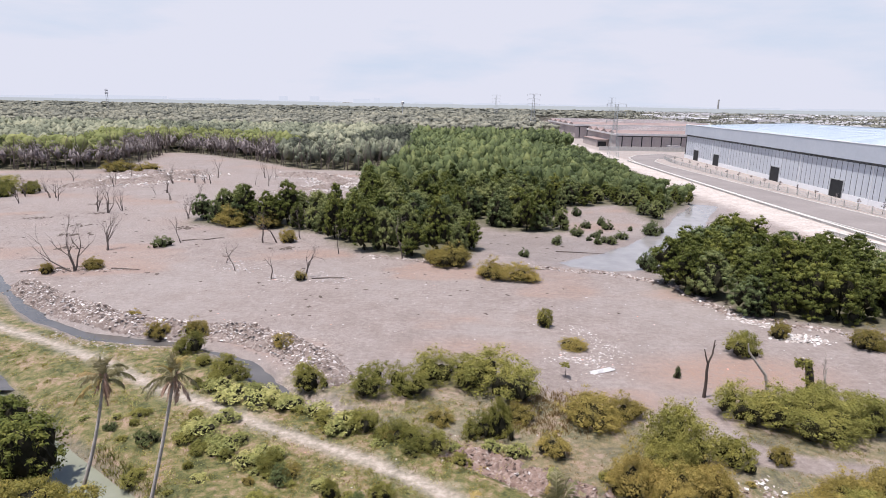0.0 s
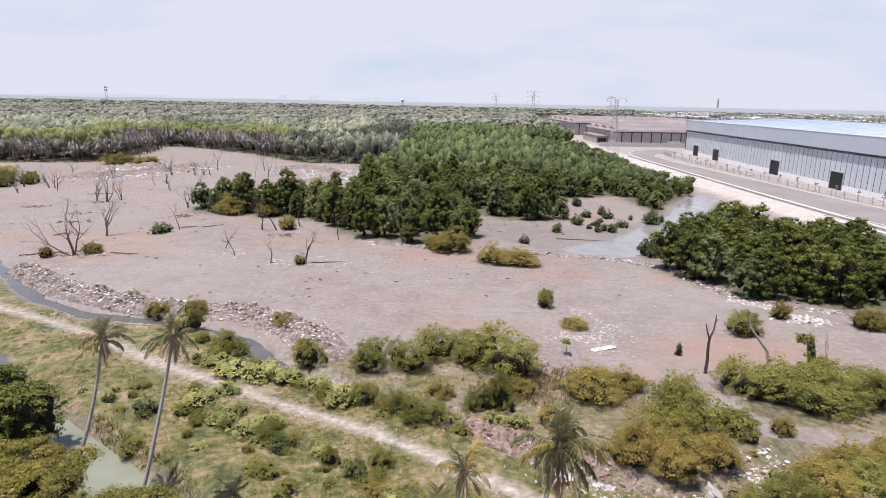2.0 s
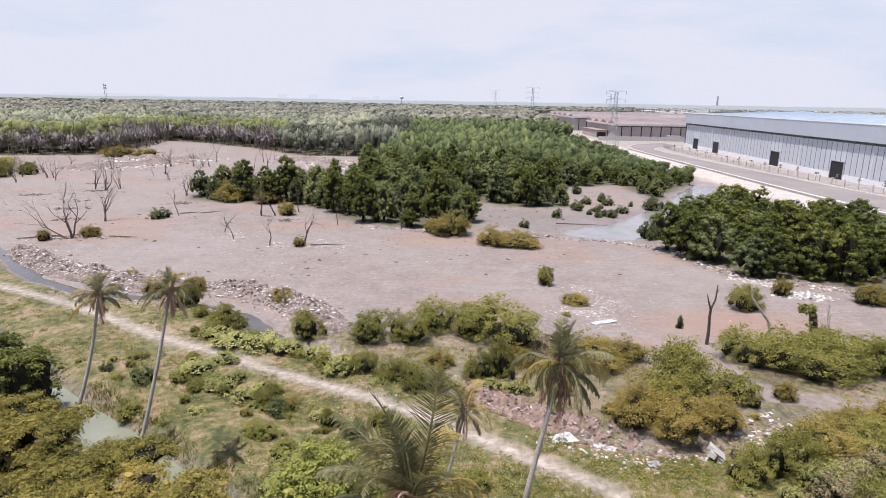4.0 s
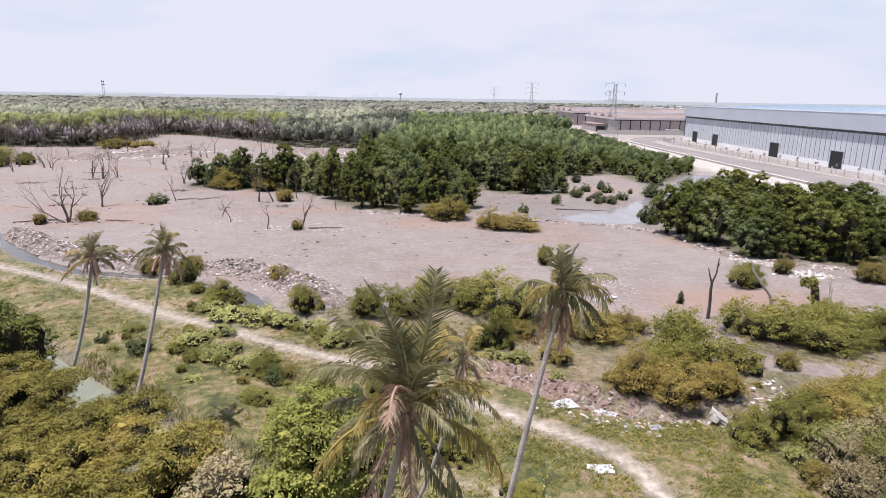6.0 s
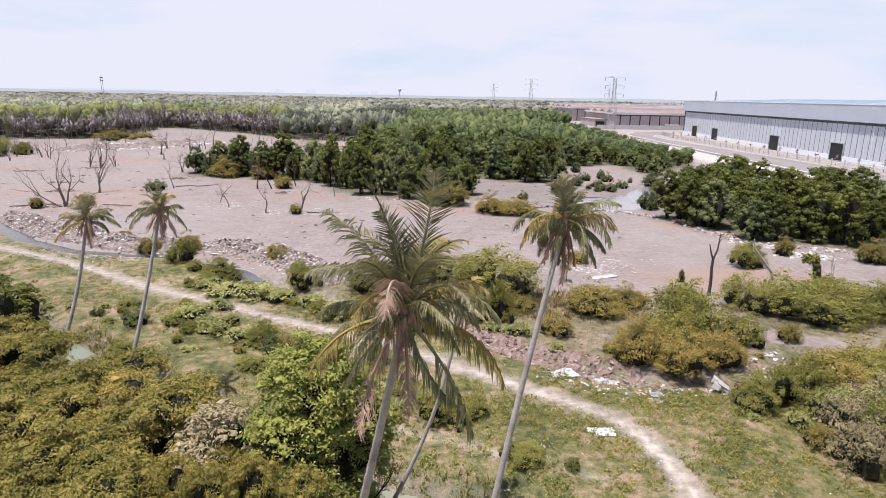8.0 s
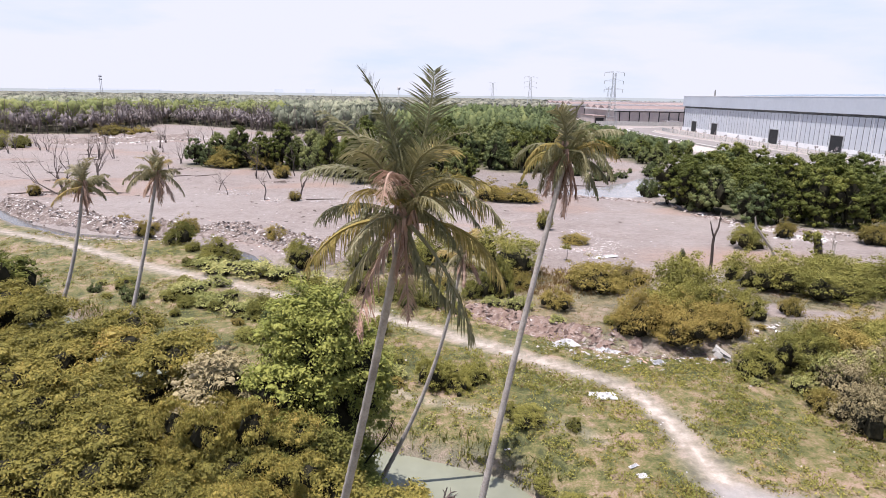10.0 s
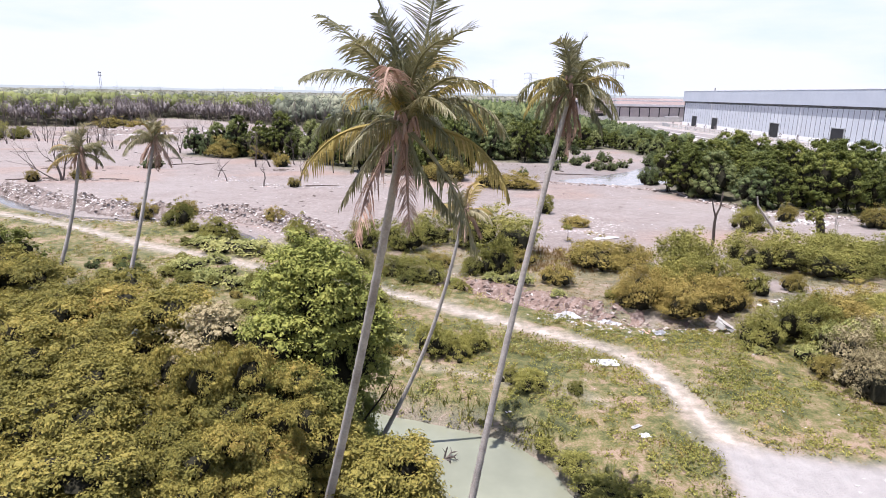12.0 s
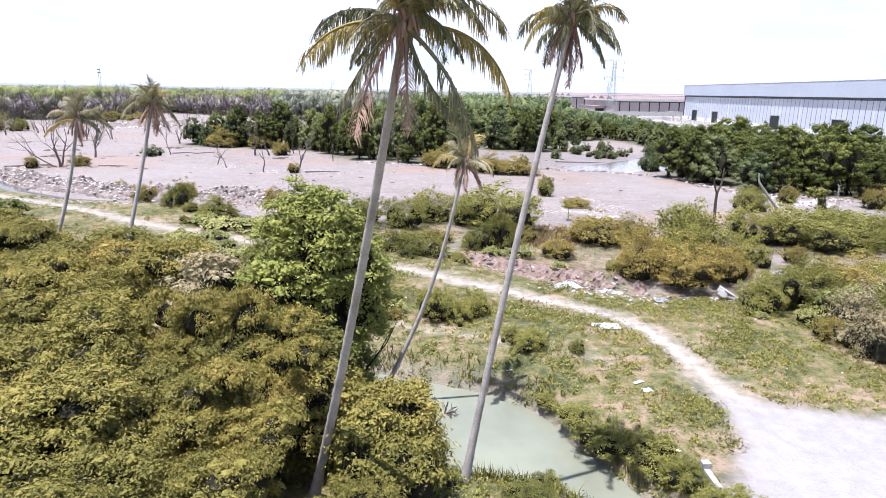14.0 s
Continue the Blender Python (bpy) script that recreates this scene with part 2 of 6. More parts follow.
M_WHITE = surface_mat("white_paint", (0.74, 0.74, 0.76), (0.84, 0.84, 0.86), 0.2, 0.6, 0.4, 0.08)
# near black for joints, and for shade painted into doorways and openings
M_DARK = surface_mat("black_joints_and_shade", (0.012, 0.013, 0.015), (0.03, 0.032, 0.036), 0.5, 0.6, 0.3, 0.05)
M_SHED_ROOF = surface_mat("rusty_roof", (0.20, 0.145, 0.135), (0.33, 0.255, 0.24), 0.05, 0.7, 0.3, 0.1)
M_SHED_WALL = surface_mat("dusty_shed_wall", (0.36, 0.31, 0.30), (0.5, 0.44, 0.43), 0.05, 0.75, 0.3, 0.1)
M_SHED_TRIM = surface_mat("pale_gutter", (0.55, 0.52, 0.52), (0.7, 0.67, 0.67), 0.1, 0.6, 0.3, 0.1)
M_ASPHALT = surface_mat("dusty_asphalt", (0.175, 0.155, 0.152), (0.265, 0.238, 0.234), 0.05, 0.9, 0.2, 0.2, 30.0)
# skyline buildings emit a pale blue, which paints the haze over them
M_SKYLINE_GLOW, n, l, b = mat_base("skyline_haze_glow", 1.0, 0.0)
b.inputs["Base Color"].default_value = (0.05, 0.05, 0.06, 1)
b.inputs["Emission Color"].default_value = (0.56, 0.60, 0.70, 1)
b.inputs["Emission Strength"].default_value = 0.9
# same for the horizon woods: emission in place of haze
M_WOODS_GLOW, n, l, b = mat_base("woods_haze_glow", 1.0, 0.0)
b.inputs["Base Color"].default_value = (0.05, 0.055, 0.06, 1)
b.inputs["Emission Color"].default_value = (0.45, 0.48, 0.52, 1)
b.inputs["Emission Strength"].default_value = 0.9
M_FAR_WALL = island_mat("far_buildings", [(0.0, (0.24, 0.235, 0.25)), (0.5, (0.34, 0.34, 0.365)), (0.9, (0.42, 0.425, 0.46)), (1.0, (0.6, 0.62, 0.66))])

# ---------------------------------------------------------------- mesh tools
def mesh_of(name, verts, faces, material, smooth=False):
    me = bpy.data.meshes.new(name)
    me.from_pydata([tuple(v) for v in verts] if not isinstance(verts, np.ndarray) else verts.tolist(), [],
                   faces if not isinstance(faces, np.ndarray) else faces.tolist())
    me.materials.append(material)
    if smooth:
        me.polygons.foreach_set("use_smooth", np.ones(len(me.polygons), dtype=bool))
    me.update()
    return me


def part(name, me, parent, label="", m=None):
    ob = new(name, me)
    ob.parent = parent
    if m is not None:
        ob.matrix_basis = m
    return tagged(ob, label)


def box_data(x0, y0, z0, x1, y1, z1):
    v = [(x0, y0, z0), (x1, y0, z0), (x1, y1, z0), (x0, y1, z0), (x0, y0, z1), (x1, y0, z1), (x1, y1, z1), (x0, y1, z1)]
    return v, [(0, 3, 2, 1), (4, 5, 6, 7), (0, 1, 5, 4), (1, 2, 6, 5), (2, 3, 7, 6), (3, 0, 4, 7)]


class Build:
    """Vertices and faces gathered into one mesh."""

    def __init__(self):
        self.v, self.f = [], []

    def add(self, v, f):
        k = len(self.v)
        self.v.extend(tuple(p) for p in v)
        self.f.extend(tuple(i + k for i in q) for q in f)
        return self

    def box(self, *a):
        return self.add(*box_data(*a))

    def tube(self, pts, radii, sides=6, cap=True):
        pts = [Vector(p) for p in pts]
        rings, f = [], []
        for i, p in enumerate(pts):
            d = (pts[min(i + 1, len(pts) - 1)] - pts[max(i - 1, 0)]).normalized()
            a = d.cross(Vector((0.31, 0.95, 0.05))).normalized()
            b = d.cross(a)
            for k in range(sides):
                t = 2 * math.pi * k / sides
                rings.append(p + (a * math.cos(t) + b * math.sin(t)) * radii[i])
        for i in range(len(pts) - 1):
            for k in range(sides):
                n = (k + 1) % sides
                f.append((i * sides + k, i * sides + n, (i + 1) * sides + n, (i + 1) * sides + k))
        if cap:
            f.append(tuple(range(sides))[::-1])
            f.append(tuple((len(pts) - 1) * sides + k for k in range(sides)))
        return self.add(rings, f)

    def mesh(self, name, material, smooth=False):
        return mesh_of(name, self.v, self.f, material, smooth)


def unit(a):
    return a / np.maximum(np.linalg.norm(a, axis=-1, keepdims=True), 1e-9)


def ico_points(sub):
    b_ = bmesh.new()
    bmesh.ops.create_icosphere(b_, subdivisions=sub, radius=1.0)
    v = np.array([p.co[:] for p in b_.verts])
    f = np.array([[q.index for q in p.verts] for p in b_.faces])
    b_.free()
    return v, f


ICO = {2: ico_points(2), 1: ico_points(1), 0: (np.array([(1, 0, 0), (0, 1, 0), (-1, 0, 0), (0, -1, 0), (0, 0, 1), (0, 0, -1.0)]),
                              np.array([(0, 1, 4), (1, 2, 4), (2, 3, 4), (3, 0, 4), (1, 0, 5), (2, 1, 5), (3, 2, 5), (0, 3, 5)]))}


def leaf_cloud(rng, clumps, per, size, flat=0.75, width=0.5, up=0.3, spread=0.35, core=0.6, sub=1, droop=0.15, under=0.25, loose=0.33):
    """Twig ends (rows of x, y, z, radius): a dense lumpy heart of leaf mass, and loose leaves that lie over it and break its outline."""
    c = np.asarray(clumps, float)
    iv, if_ = ICO[sub]
    m, k = (len(c) if core > 0 else 0), len(iv)
    jag = 1 + rng.normal(size=(m, k, 1)) * 0.16
    cv = c[:m, None, :3] + iv[None] * jag * c[:m, None, 3:4] * core * np.array([1, 1, flat])
    cf = (if_[None] + (np.arange(m) * k)[:, None, None]).reshape(-1, 3)
    cv = cv.reshape(-1, 3)
    if per < 1:
        return cv, cf
    c = np.repeat(c, per, axis=0)
    n = len(c)
    d = unit(rng.normal(size=(n, 3)))
    d[:, 2] = np.where(rng.random(n) < under, d[:, 2], np.abs(d[:, 2]) * 0.95)
    d = unit(d)
    base = c[:, :3] + d * c[:, 3:4] * rng.uniform(0.62, 1.12, (n, 1)) * np.array([1, 1, flat])
    nrm = unit(d + np.array([0, 0, up]) + rng.normal(size=(n, 3)) * loose)
    way = unit(np.cross(nrm, rng.normal(size=(n, 3))) + d * 0.25 + np.array([0, 0, -droop]))
    side = unit(np.cross(nrm, way))
    L = size * rng.uniform(1 - spread, 1 + spread, (n, 1))
    W = L * width * 0.5
    fold = nrm * L * 0.1
    mid = base + way * L * 0.45
    v = np.stack([base - way * L * 0.1, mid + side * W + fold, base + way * L * 0.9, mid - side * W + fold], axis=1).reshape(-1, 3)
    q = np.arange(n)[:, None] * 4 + len(cv)
    f = np.concatenate([q + [0, 1, 2], q + [0, 2, 3]], axis=1).reshape(-1, 3)
    return np.concatenate([cv, v]), np.concatenate([cf, f])


def dome_clumps(rng, n, rx, ry, z0, z1, r, lean=(0, 0), rough=0.25, low=-0.25, fill=0.25):
    """Clump centres over a lumpy dome between the heights z0 and z1, some of them inside."""
    d = unit(rng.normal(size=(n * 3, 3)))
    d = d[d[:, 2] > low][:n]
    n = len(d)
    s = 1 + rough * np.sin(d[:, 0] * 5 + rng.uniform(0, 6)) * np.sin(d[:, 1] * 4 + rng.uniform(0, 6)) + rng.normal(size=n) * rough * 0.4
    s *= np.where(rng.random(n) < fill, rng.uniform(0.35, 0.8, n), 1.0)
    h = z1 - z0
    zc = z0 + h * 0.4
    x, y = d[:, 0] * s * rx, d[:, 1] * s * ry
    z = zc + d[:, 2] * s * np.where(d[:, 2] > 0, h * 0.6, h * 0.5)
    x = x + lean[0] * (z - z0)
    y = y + lean[1] * (z - z0)
    return np.stack([x, y, np.maximum(z, r * 0.3), np.full(n, r) * rng.uniform(0.7, 1.3, n)], axis=1)


def lobed_clumps(rng, lobes, n, r, low=-0.2, rough=0.07):
    """Clump centres over the outside of a crown made of several lobes (rows of centre and three radii)."""
    lo = np.asarray(lobes, float)
    area = lo[:, 3] * (lo[:, 4] + lo[:, 5])
    pick = rng.choice(len(lo), n * 4, p=area / area.sum())
    d = unit(rng.normal(size=(n * 4, 3)))
    d[:, 2] = np.where(d[:, 2] < low, -d[:, 2], d[:, 2])
    q = lo[pick]
    p = q[:, :3] + d * q[:, 3:6] * (0.93 + rough * rng.normal(size=(n * 4, 1)))
    reach = (((p[:, None] - lo[None, :, :3]) / lo[None, :, 3:6]) ** 2).sum(-1)
    p = p[(reach.min(1) > 0.66) & (p[:, 2] > r * 0.2)][:n]
    return np.concatenate([p, r * rng.uniform(0.65, 1.35, (len(p), 1))], axis=1)


def crown_hull(rng, lobes, shrink=0.76, jag=0.1, sub=2):
    """A jagged hull inside each lobe, which closes the crown."""
    iv, if_ = ICO[sub]
    vs, fs = [], []
    for k, (x, y, z, a, b, c) in enumerate(lobes):
        v = iv * (1 + rng.normal(size=(len(iv), 1)) * jag) * np.array([a, b, c]) * shrink + np.array([x, y, z])
        v[:, 2] = np.maximum(v[:, 2], -0.1)
        vs.append(v)
        fs.append(if_ + k * len(iv))
    return np.concatenate(vs), np.concatenate(fs)


def limbs(b, rng, p, d, length, radius, depth, spread=0.6, lift=0.15, sides=5, ratio=0.72):
    """A limb that bends and forks into b."""
    pts, radii = [Vector(p)], [radius]
    d = Vector(d).normalized()
    for k in range(3):
        d = (d + Vector(rng.normal(size=3)) * 0.16 + Vector((0, 0, lift * 0.3))).normalized()
        pts.append(pts[-1] + d * length / 3)
        radii.append(radius * (1 - 0.13 * (k + 1)))
    if depth == 0:
        radii[-1] = radius * 0.25
    b.tube(pts, radii, sides, cap=depth == 0)
    ends = [pts[-1]]
    if depth > 0:
        for _ in range(2 if rng.random() < 0.6 else 3):
            q = pts[-1] if rng.random() < 0.7 else pts[2]
            nd = (d + Vector(rng.normal(size=3)) * spread + Vector((0, 0, lift))).normalized()
            ends += limbs(b, rng, q, nd, length * ratio * rng.uniform(0.7, 1.15), radii[2] * 0.62, depth - 1, spread, lift, max(3, sides - 1), ratio)
    return ends


# ---------------------------------------------------------------- the lie of the land
def smooth(a, b, x):
    t = np.clip((x - a) / (b - a), 0, 1)
    return t * t * (3 - 2 * t)


def poly_sd(px, py, poly):
    """Distance to a polygon's edge, negative inside."""
    d = np.full(px.shape, 1e9)
    inside = np.zeros(px.shape, bool)
    for (ax, ay), (bx, by) in zip(poly, poly[1:] + poly[:1]):
        ex, ey = bx - ax, by - ay
        t = np.clip(((px - ax) * ex + (py - ay) * ey) / (ex * ex + ey * ey), 0, 1)
        d = np.minimum(d, np.hypot(px - ax - t * ex, py - ay - t * ey))
        cross = ((ay > py) != (by > py)) & (px < (bx - ax) * (py - ay) / (by - ay + 1e-12) + ax)
        inside ^= cross
    return np.where(inside, -d, d)


def line_d(px, py, line):
    """Distance to a polyline."""
    d = np.full(px.shape, 1e9)
    for (ax, ay), (bx, by) in zip(line, line[1:]):
        ex, ey = bx - ax, by - ay
        t = np.clip(((px - ax) * ex + (py - ay) * ey) / (ex * ex + ey * ey), 0, 1)
        d = np.minimum(d, np.hypot(px - ax - t * ex, py - ay - t * ey))
    return d


HASH = np.random.RandomState(7).rand(256, 256)


def vnoise(x, y):
    xi, yi = np.floor(x).astype(int), np.floor(y).astype(int)
    u, v = x - xi, y - yi
    u, v = u * u * (3 - 2 * u), v * v * (3 - 2 * v)
    a, b = HASH[xi % 256, yi % 256], HASH[(xi + 1) % 256, yi % 256]
    c, d = HASH[xi % 256, (yi + 1) % 256], HASH[(xi + 1) % 256, (yi + 1) % 256]
    return (a * (1 - u) + b * u) * (1 - v) + (c * (1 - u) + d * u) * v


def fbm(x, y, octaves=4):
    s, a, t = 0.0, 1.0, 0.0
    for k in range(octaves):
        s = s + a * vnoise(x * 2 ** k + 17 * k, y * 2 ** k + 31 * k)
        t += a
        a *= 0.5
    return s / t


CANAL = [(-210, 245), (-120, 150), (-90, 118), (-75.5, 103.5), (-58.4, 86.5), (-48, 80.6), (-41, 78.6), (-33.6, 77.3), (-28.2, 75), (-23, 72), (-20, 67.5)]
DITCH = [(-20, 67.5), (-14, 62), (-7, 58), (0, 53.5), (7, 48.5), (12, 44.2), (18, 42.2), (24, 42.6), (31, 45.5), (37, 45)]
RIDGE = [(-71, 101.5), (-63, 95), (-55.6, 90), (-45, 84.5), (-38, 82.4), (-31, 81.2), (-25, 79.5), (-19.5, 76), (-14.5, 71.5), (-12, 67)]
PATH_LINE = [(-120, 117), (-61, 82), (-49.4, 75.9), (-39.6, 69.9), (-30.5, 63.7), (-22.8, 59.6), (-16.3, 55.6), (-10.6, 52.6), (-5.4, 49.8), (-0.6, 46.6),
             (4.4, 43.0), (8.0, 40.2), (10.8, 38.2), (13.0, 36.3), (14.3, 33.9), (14.9, 31.0), (15.1, 28.4), (15.4, 25.6), (16.2, 22.5)]
CLEARING = [(14.9, 24.6), (14.2, 21.2), (13.2, 19.3), (10.5, 16.8), (8.5, 12), (6, 0), (40, 0), (34, 24.5), (26, 23.0), (21, 22.9), (17.2, 24.3)]
POND = [(-1.3, 29.6), (0.6, 28.8), (2.7, 28.1), (4.8, 27.2), (6.2, 25.2), (7.1, 22.8), (8.6, 20.6), (9.6, 17.4), (8.8, 16.4), (7.0, 18.7), (5.3, 19.7), (3, 20.3),
        (1.4, 20.2), (-3, 21.5), (-8, 25), (-14, 29), (-24, 38.4), (-33, 46), (-40, 53), (-60, 68), (-60, 74), (-38, 55.5), (-30, 49.6), (-21, 42.5), (-12, 35), (-5, 31)]
TIDE = [(93.3, 199), (82.6, 182), (71, 160), (57, 137), (50, 124.5), (43, 121), (36, 119), (30, 122), (40, 130), (51, 142), (64, 162), (76, 183), (88, 201)]
WET = [(12, 152), (10, 139), (14, 130), (22, 121), (31, 115.5), (42, 114), (52, 121), (75, 160), (98, 200), (88, 204), (68, 172), (60, 156), (41, 145), (28, 147.5)]
BAY = [(35.6, 176), (42.8, 187.4), (58.9, 194), (57.5, 178.8), (44, 160), (36, 162)]
FOREST = [(-64, 157), (-50, 153.5), (-38, 150.5), (-27, 146), (-20.6, 133), (-14, 127.5), (-7.7, 125.4), (-1, 123), (5, 124.5), (11, 132), (11, 160), (19, 151.5), (28, 150.5),
          (35, 153), (35, 178), (44, 190), (60, 196), (62, 160), (68.5, 177), (88, 202), (95, 222), (90, 250), (92, 350), (101, 490), (100, 560), (104, 800),
          (-15, 800), (-15, 283), (-12.5, 268), (-24, 247), (-29, 225), (-24, 200), (-20, 172), (-26, 166), (-40, 169), (-58, 172), (-65, 168)]
WOODS = [(-480, 215), (-240, 262), (-184, 263), (-147, 272), (-147, 311), (-157, 360), (-136, 356), (-93.5, 320), (-62.5, 285), (-33.4, 282), (-14, 281), (-14, 900), (-900, 900)]
GROVE = [(41.5, 108.4), (44, 101), (47.7, 96.8), (48.5, 91.5), (52, 89), (57, 88), (62, 85), (72, 84), (86, 82), (91, 94), (86, 104), (80, 117), (75, 130), (69, 144), (60, 137), (50, 122)]


def land(px, py):
    """The ground's height, and what lies on it, at numpy places."""
    n1, n2 = fbm(px * 0.35, py * 0.35), fbm(px * 0.07 + 40, py * 0.07)
    cd, dd, rd, pd = line_d(px, py, CANAL), line_d(px, py, DITCH), line_d(px, py, RIDGE), line_d(px, py, PATH_LINE)
    # the near side of the canal and ditch is grass
    near = poly_sd(px, py, [(-900, 900), *CANAL, *DITCH[1:], (60, 44), (200, 50), (900, 60), (900, -900), (-900, -900)])
    h = (n1 - 0.5) * 0.22 + (n2 - 0.5) * 0.35
    hump = smooth(-1.0, -6.0, near)
    h = h + hump * (fbm(px * 0.16 + 9, py * 0.16) - 0.45) * 1.1
    pond = poly_sd(px, py, POND)
    h = np.where(pond < 3, np.minimum(h, h * smooth(0, 3, pond)) + np.interp(pond, [-1.5, 0, 0.9, 2.2], [-2.2, -1.2, -0.45, 0]), h)
    cw = 0.1 + 1.7 * fbm(px * 0.12, py * 0.12)
    h = h + np.interp(cd - cw, [-1.5, 0, 1.1], [-1.3, -0.6, 0.0])
    h = h + np.interp(dd, [0, 0.8, 2.0], [-0.85, -0.6, 0.0])
    tide = poly_sd(px, py, TIDE)
    wet = poly_sd(px, py, WET)
    h = h + np.interp(tide, [-5, 0, 4], [-0.9, -0.34, 0.0]) - smooth(1, -4, wet) * 0.2
    clear = poly_sd(px, py, CLEARING)
    flat = np.maximum(smooth(2.2, 0.4, pd), smooth(1.5, -1, clear))
    h = h * (1 - 0.85 * flat) - 0.06 * flat
    pad = smooth(93, 101, px - 0.02 * (py - 200)) * smooth(60, 110, py)
    h = h * (1 - pad) + pad * 0.5
    forest, woods, grove = poly_sd(px, py, FOREST), poly_sd(px, py, WOODS), poly_sd(px, py, GROVE)
    trees = np.minimum(np.minimum(forest, woods), grove)
    away = np.hypot(px, py)
    far = np.maximum(smooth(420, 520, py) * smooth(130, 90, px - 0.05 * py), smooth(900, 1400, away))
    edge = (fbm(px * 0.8, py * 0.8) - 0.5)
    z = {}
    # bushy strip past the ditch, where the grass thins out to bare mud
    strip = poly_sd(px, py, [(-21, 69), (-12, 66), (-5, 65), (3, 69), (10, 67), (15, 62), (21, 57), (27, 55), (34, 63), (44, 64), (52, 57), (62, 52), (200, 60), (200, 40), (37, 44), (24, 42), (12, 44), (0, 53)])
    z["grass"] = np.clip(np.maximum(smooth(0.8, -1.6, near + edge * 3), smooth(1.5, -1.5, strip + edge * 5) * (0.4 + 0.55 * n1)), 0, 1) * (1 - smooth(1.5, -1, clear)) * (1 - 0.5 * smooth(1.4, 0.5, pd))
    trail = line_d(px, py, [(30.5, 66), (31.4, 61), (30.3, 55.2), (31.9, 50.8), (36, 49.6), (41, 48.4), (60, 47)])
    z["grass"] = z["grass"] * smooth(1.0, 2.2, trail + edge * 1.5)
    z["path"] = np.clip(smooth(0.55, 0.1, pd + edge * 0.6) * (0.5 + 0.5 * n1) * (0.55 + 0.45 * smooth(60, 20, py)) + smooth(2.0, 0.6, pd + edge * 2.2) * 0.26, 0, 1)
    lane = line_d(px, py, [(-1.5, 34.5), (2.2, 32.9), (5.2, 31.2), (8.6, 29.9), (10.2, 28.6)])
    z["path"] = np.clip(z["path"] + smooth(0.75, 0.1, lane + edge * 1.2) * 0.42 * (0.4 + n1), 0, 1)
    z["pale"] = np.clip(smooth(0.7, -0.6, clear + edge * 1.6), 0, 1)
    z["wet"] = np.clip(np.maximum(smooth(2.5, -2.5, wet + edge * 6) * 0.8, smooth(3, 0, tide)) + smooth(2.6, 1.6, cd) * 0.8 + smooth(1.5, 0.1, pond) * 0.5, 0, 1)
    yard = smooth(109.5, 112, px) * pad
    z["yard"] = yard * smooth(1200, 600, away)
    z["sand"] = np.clip(pad * (1 - yard) + smooth(4, 0, np.abs(px - 96) - 4 + edge * 6) * smooth(150, 220, py) * 0.3, 0, 1) * smooth(1200, 600, away)
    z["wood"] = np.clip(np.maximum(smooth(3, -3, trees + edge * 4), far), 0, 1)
    z["debris"] = np.clip(smooth(3.4, 1.2, rd + edge * 2) + smooth(1.9, 0.6, dd + edge) * 0.8 + smooth(0.62, 0.75, n2) * 0.25 + smooth(-25, -75, px) * smooth(105, 150, py) * smooth(0.42, 0.6, fbm(px * 0.07 + 3, py * 0.13)) * 0.6, 0, 1)
    red = smooth(0.56, 0.72, fbm(px * 0.045 + 5, py * 0.08 + 2)) * 0.55 + smooth(9, 2, np.hypot((px - 38) * 0.5, py - 69)) * 0.8 + smooth(6, 1, np.hypot((px - 6) * 0.45, py - 76)) * 0.5
    z["red"] = np.clip(red, 0, 1) * smooth(-1, 2, near)
    return h, z


def ground_z(x, y):
    return float(land(np.array([float(x)]), np.array([float(y)]))[0][0])


def span(*runs):
    out = []
    for a, b, step in runs:
        out.extend(np.arange(a, b, step))
    return out


def far_steps(a, b, ratio=1.35, step=12.0):
    out, x = [], a
    while x < b:
        out.append(x)
        x += step
        step *= ratio
    return out + [b]


xs = [-q for q in far_steps(250, 4950)][::-1] + span((-244, -110, 5), (-110, -64, 1.25), (-64, 40, 0.44), (40, 110, 1.25), (110, 246, 5)) + far_steps(250, 4950)
ys = [-q for q in far_steps(20, 1500)][::-1] + span((-10, 9, 2.5), (9, 62, 0.4), (62, 84, 0.55), (84, 132, 0.95), (132, 330, 2.6), (330, 560, 8)) + far_steps(560, 4950)
gx, gy = np.meshgrid(np.array(xs, float), np.array(ys, float))
gh, zones = land(gx.ravel(), gy.ravel())
gv = np.stack([gx.ravel(), gy.ravel(), gh], axis=1)
nx, ny = len(xs), len(ys)
ii = (np.arange(ny - 1)[:, None] * nx + np.arange(nx - 1)[None, :]).ravel()
gf = np.stack([ii, ii + 1, ii + nx + 1, ii + nx], axis=1)

# ground material: every zone has its own colours and relief
M_GROUND, n, l, b = mat_base("ground", 0.78, 0.4)
gp = position(n)


def zone(name):
    a = n.new("ShaderNodeAttribute")
    a.attribute_name = name
    return a.outputs["Fac"]


f_big, f_mid, f_small, f_fine = (noise_node(n, l, s, d, 0.62, gp) for s, d in ((0.035, 4), (0.22, 5), (1.3, 6), (9.0, 5)))
streak_map = n.new("ShaderNodeMapping")
streak_map.inputs["Scale"].default_value = (0.5, 1.0, 1.0)
l.new(gp, streak_map.inputs["Vector"])
f_streak = noise_node(n, l, 0.75, 6, 0.7, streak_map.outputs["Vector"])
blend = math_node(n, l, "ADD", math_node(n, l, "MULTIPLY", f_mid, 0.36), math_node(n, l, "ADD", math_node(n, l, "MULTIPLY", f_small, 0.54), math_node(n, l, "MULTIPLY", f_streak, 0.10)))
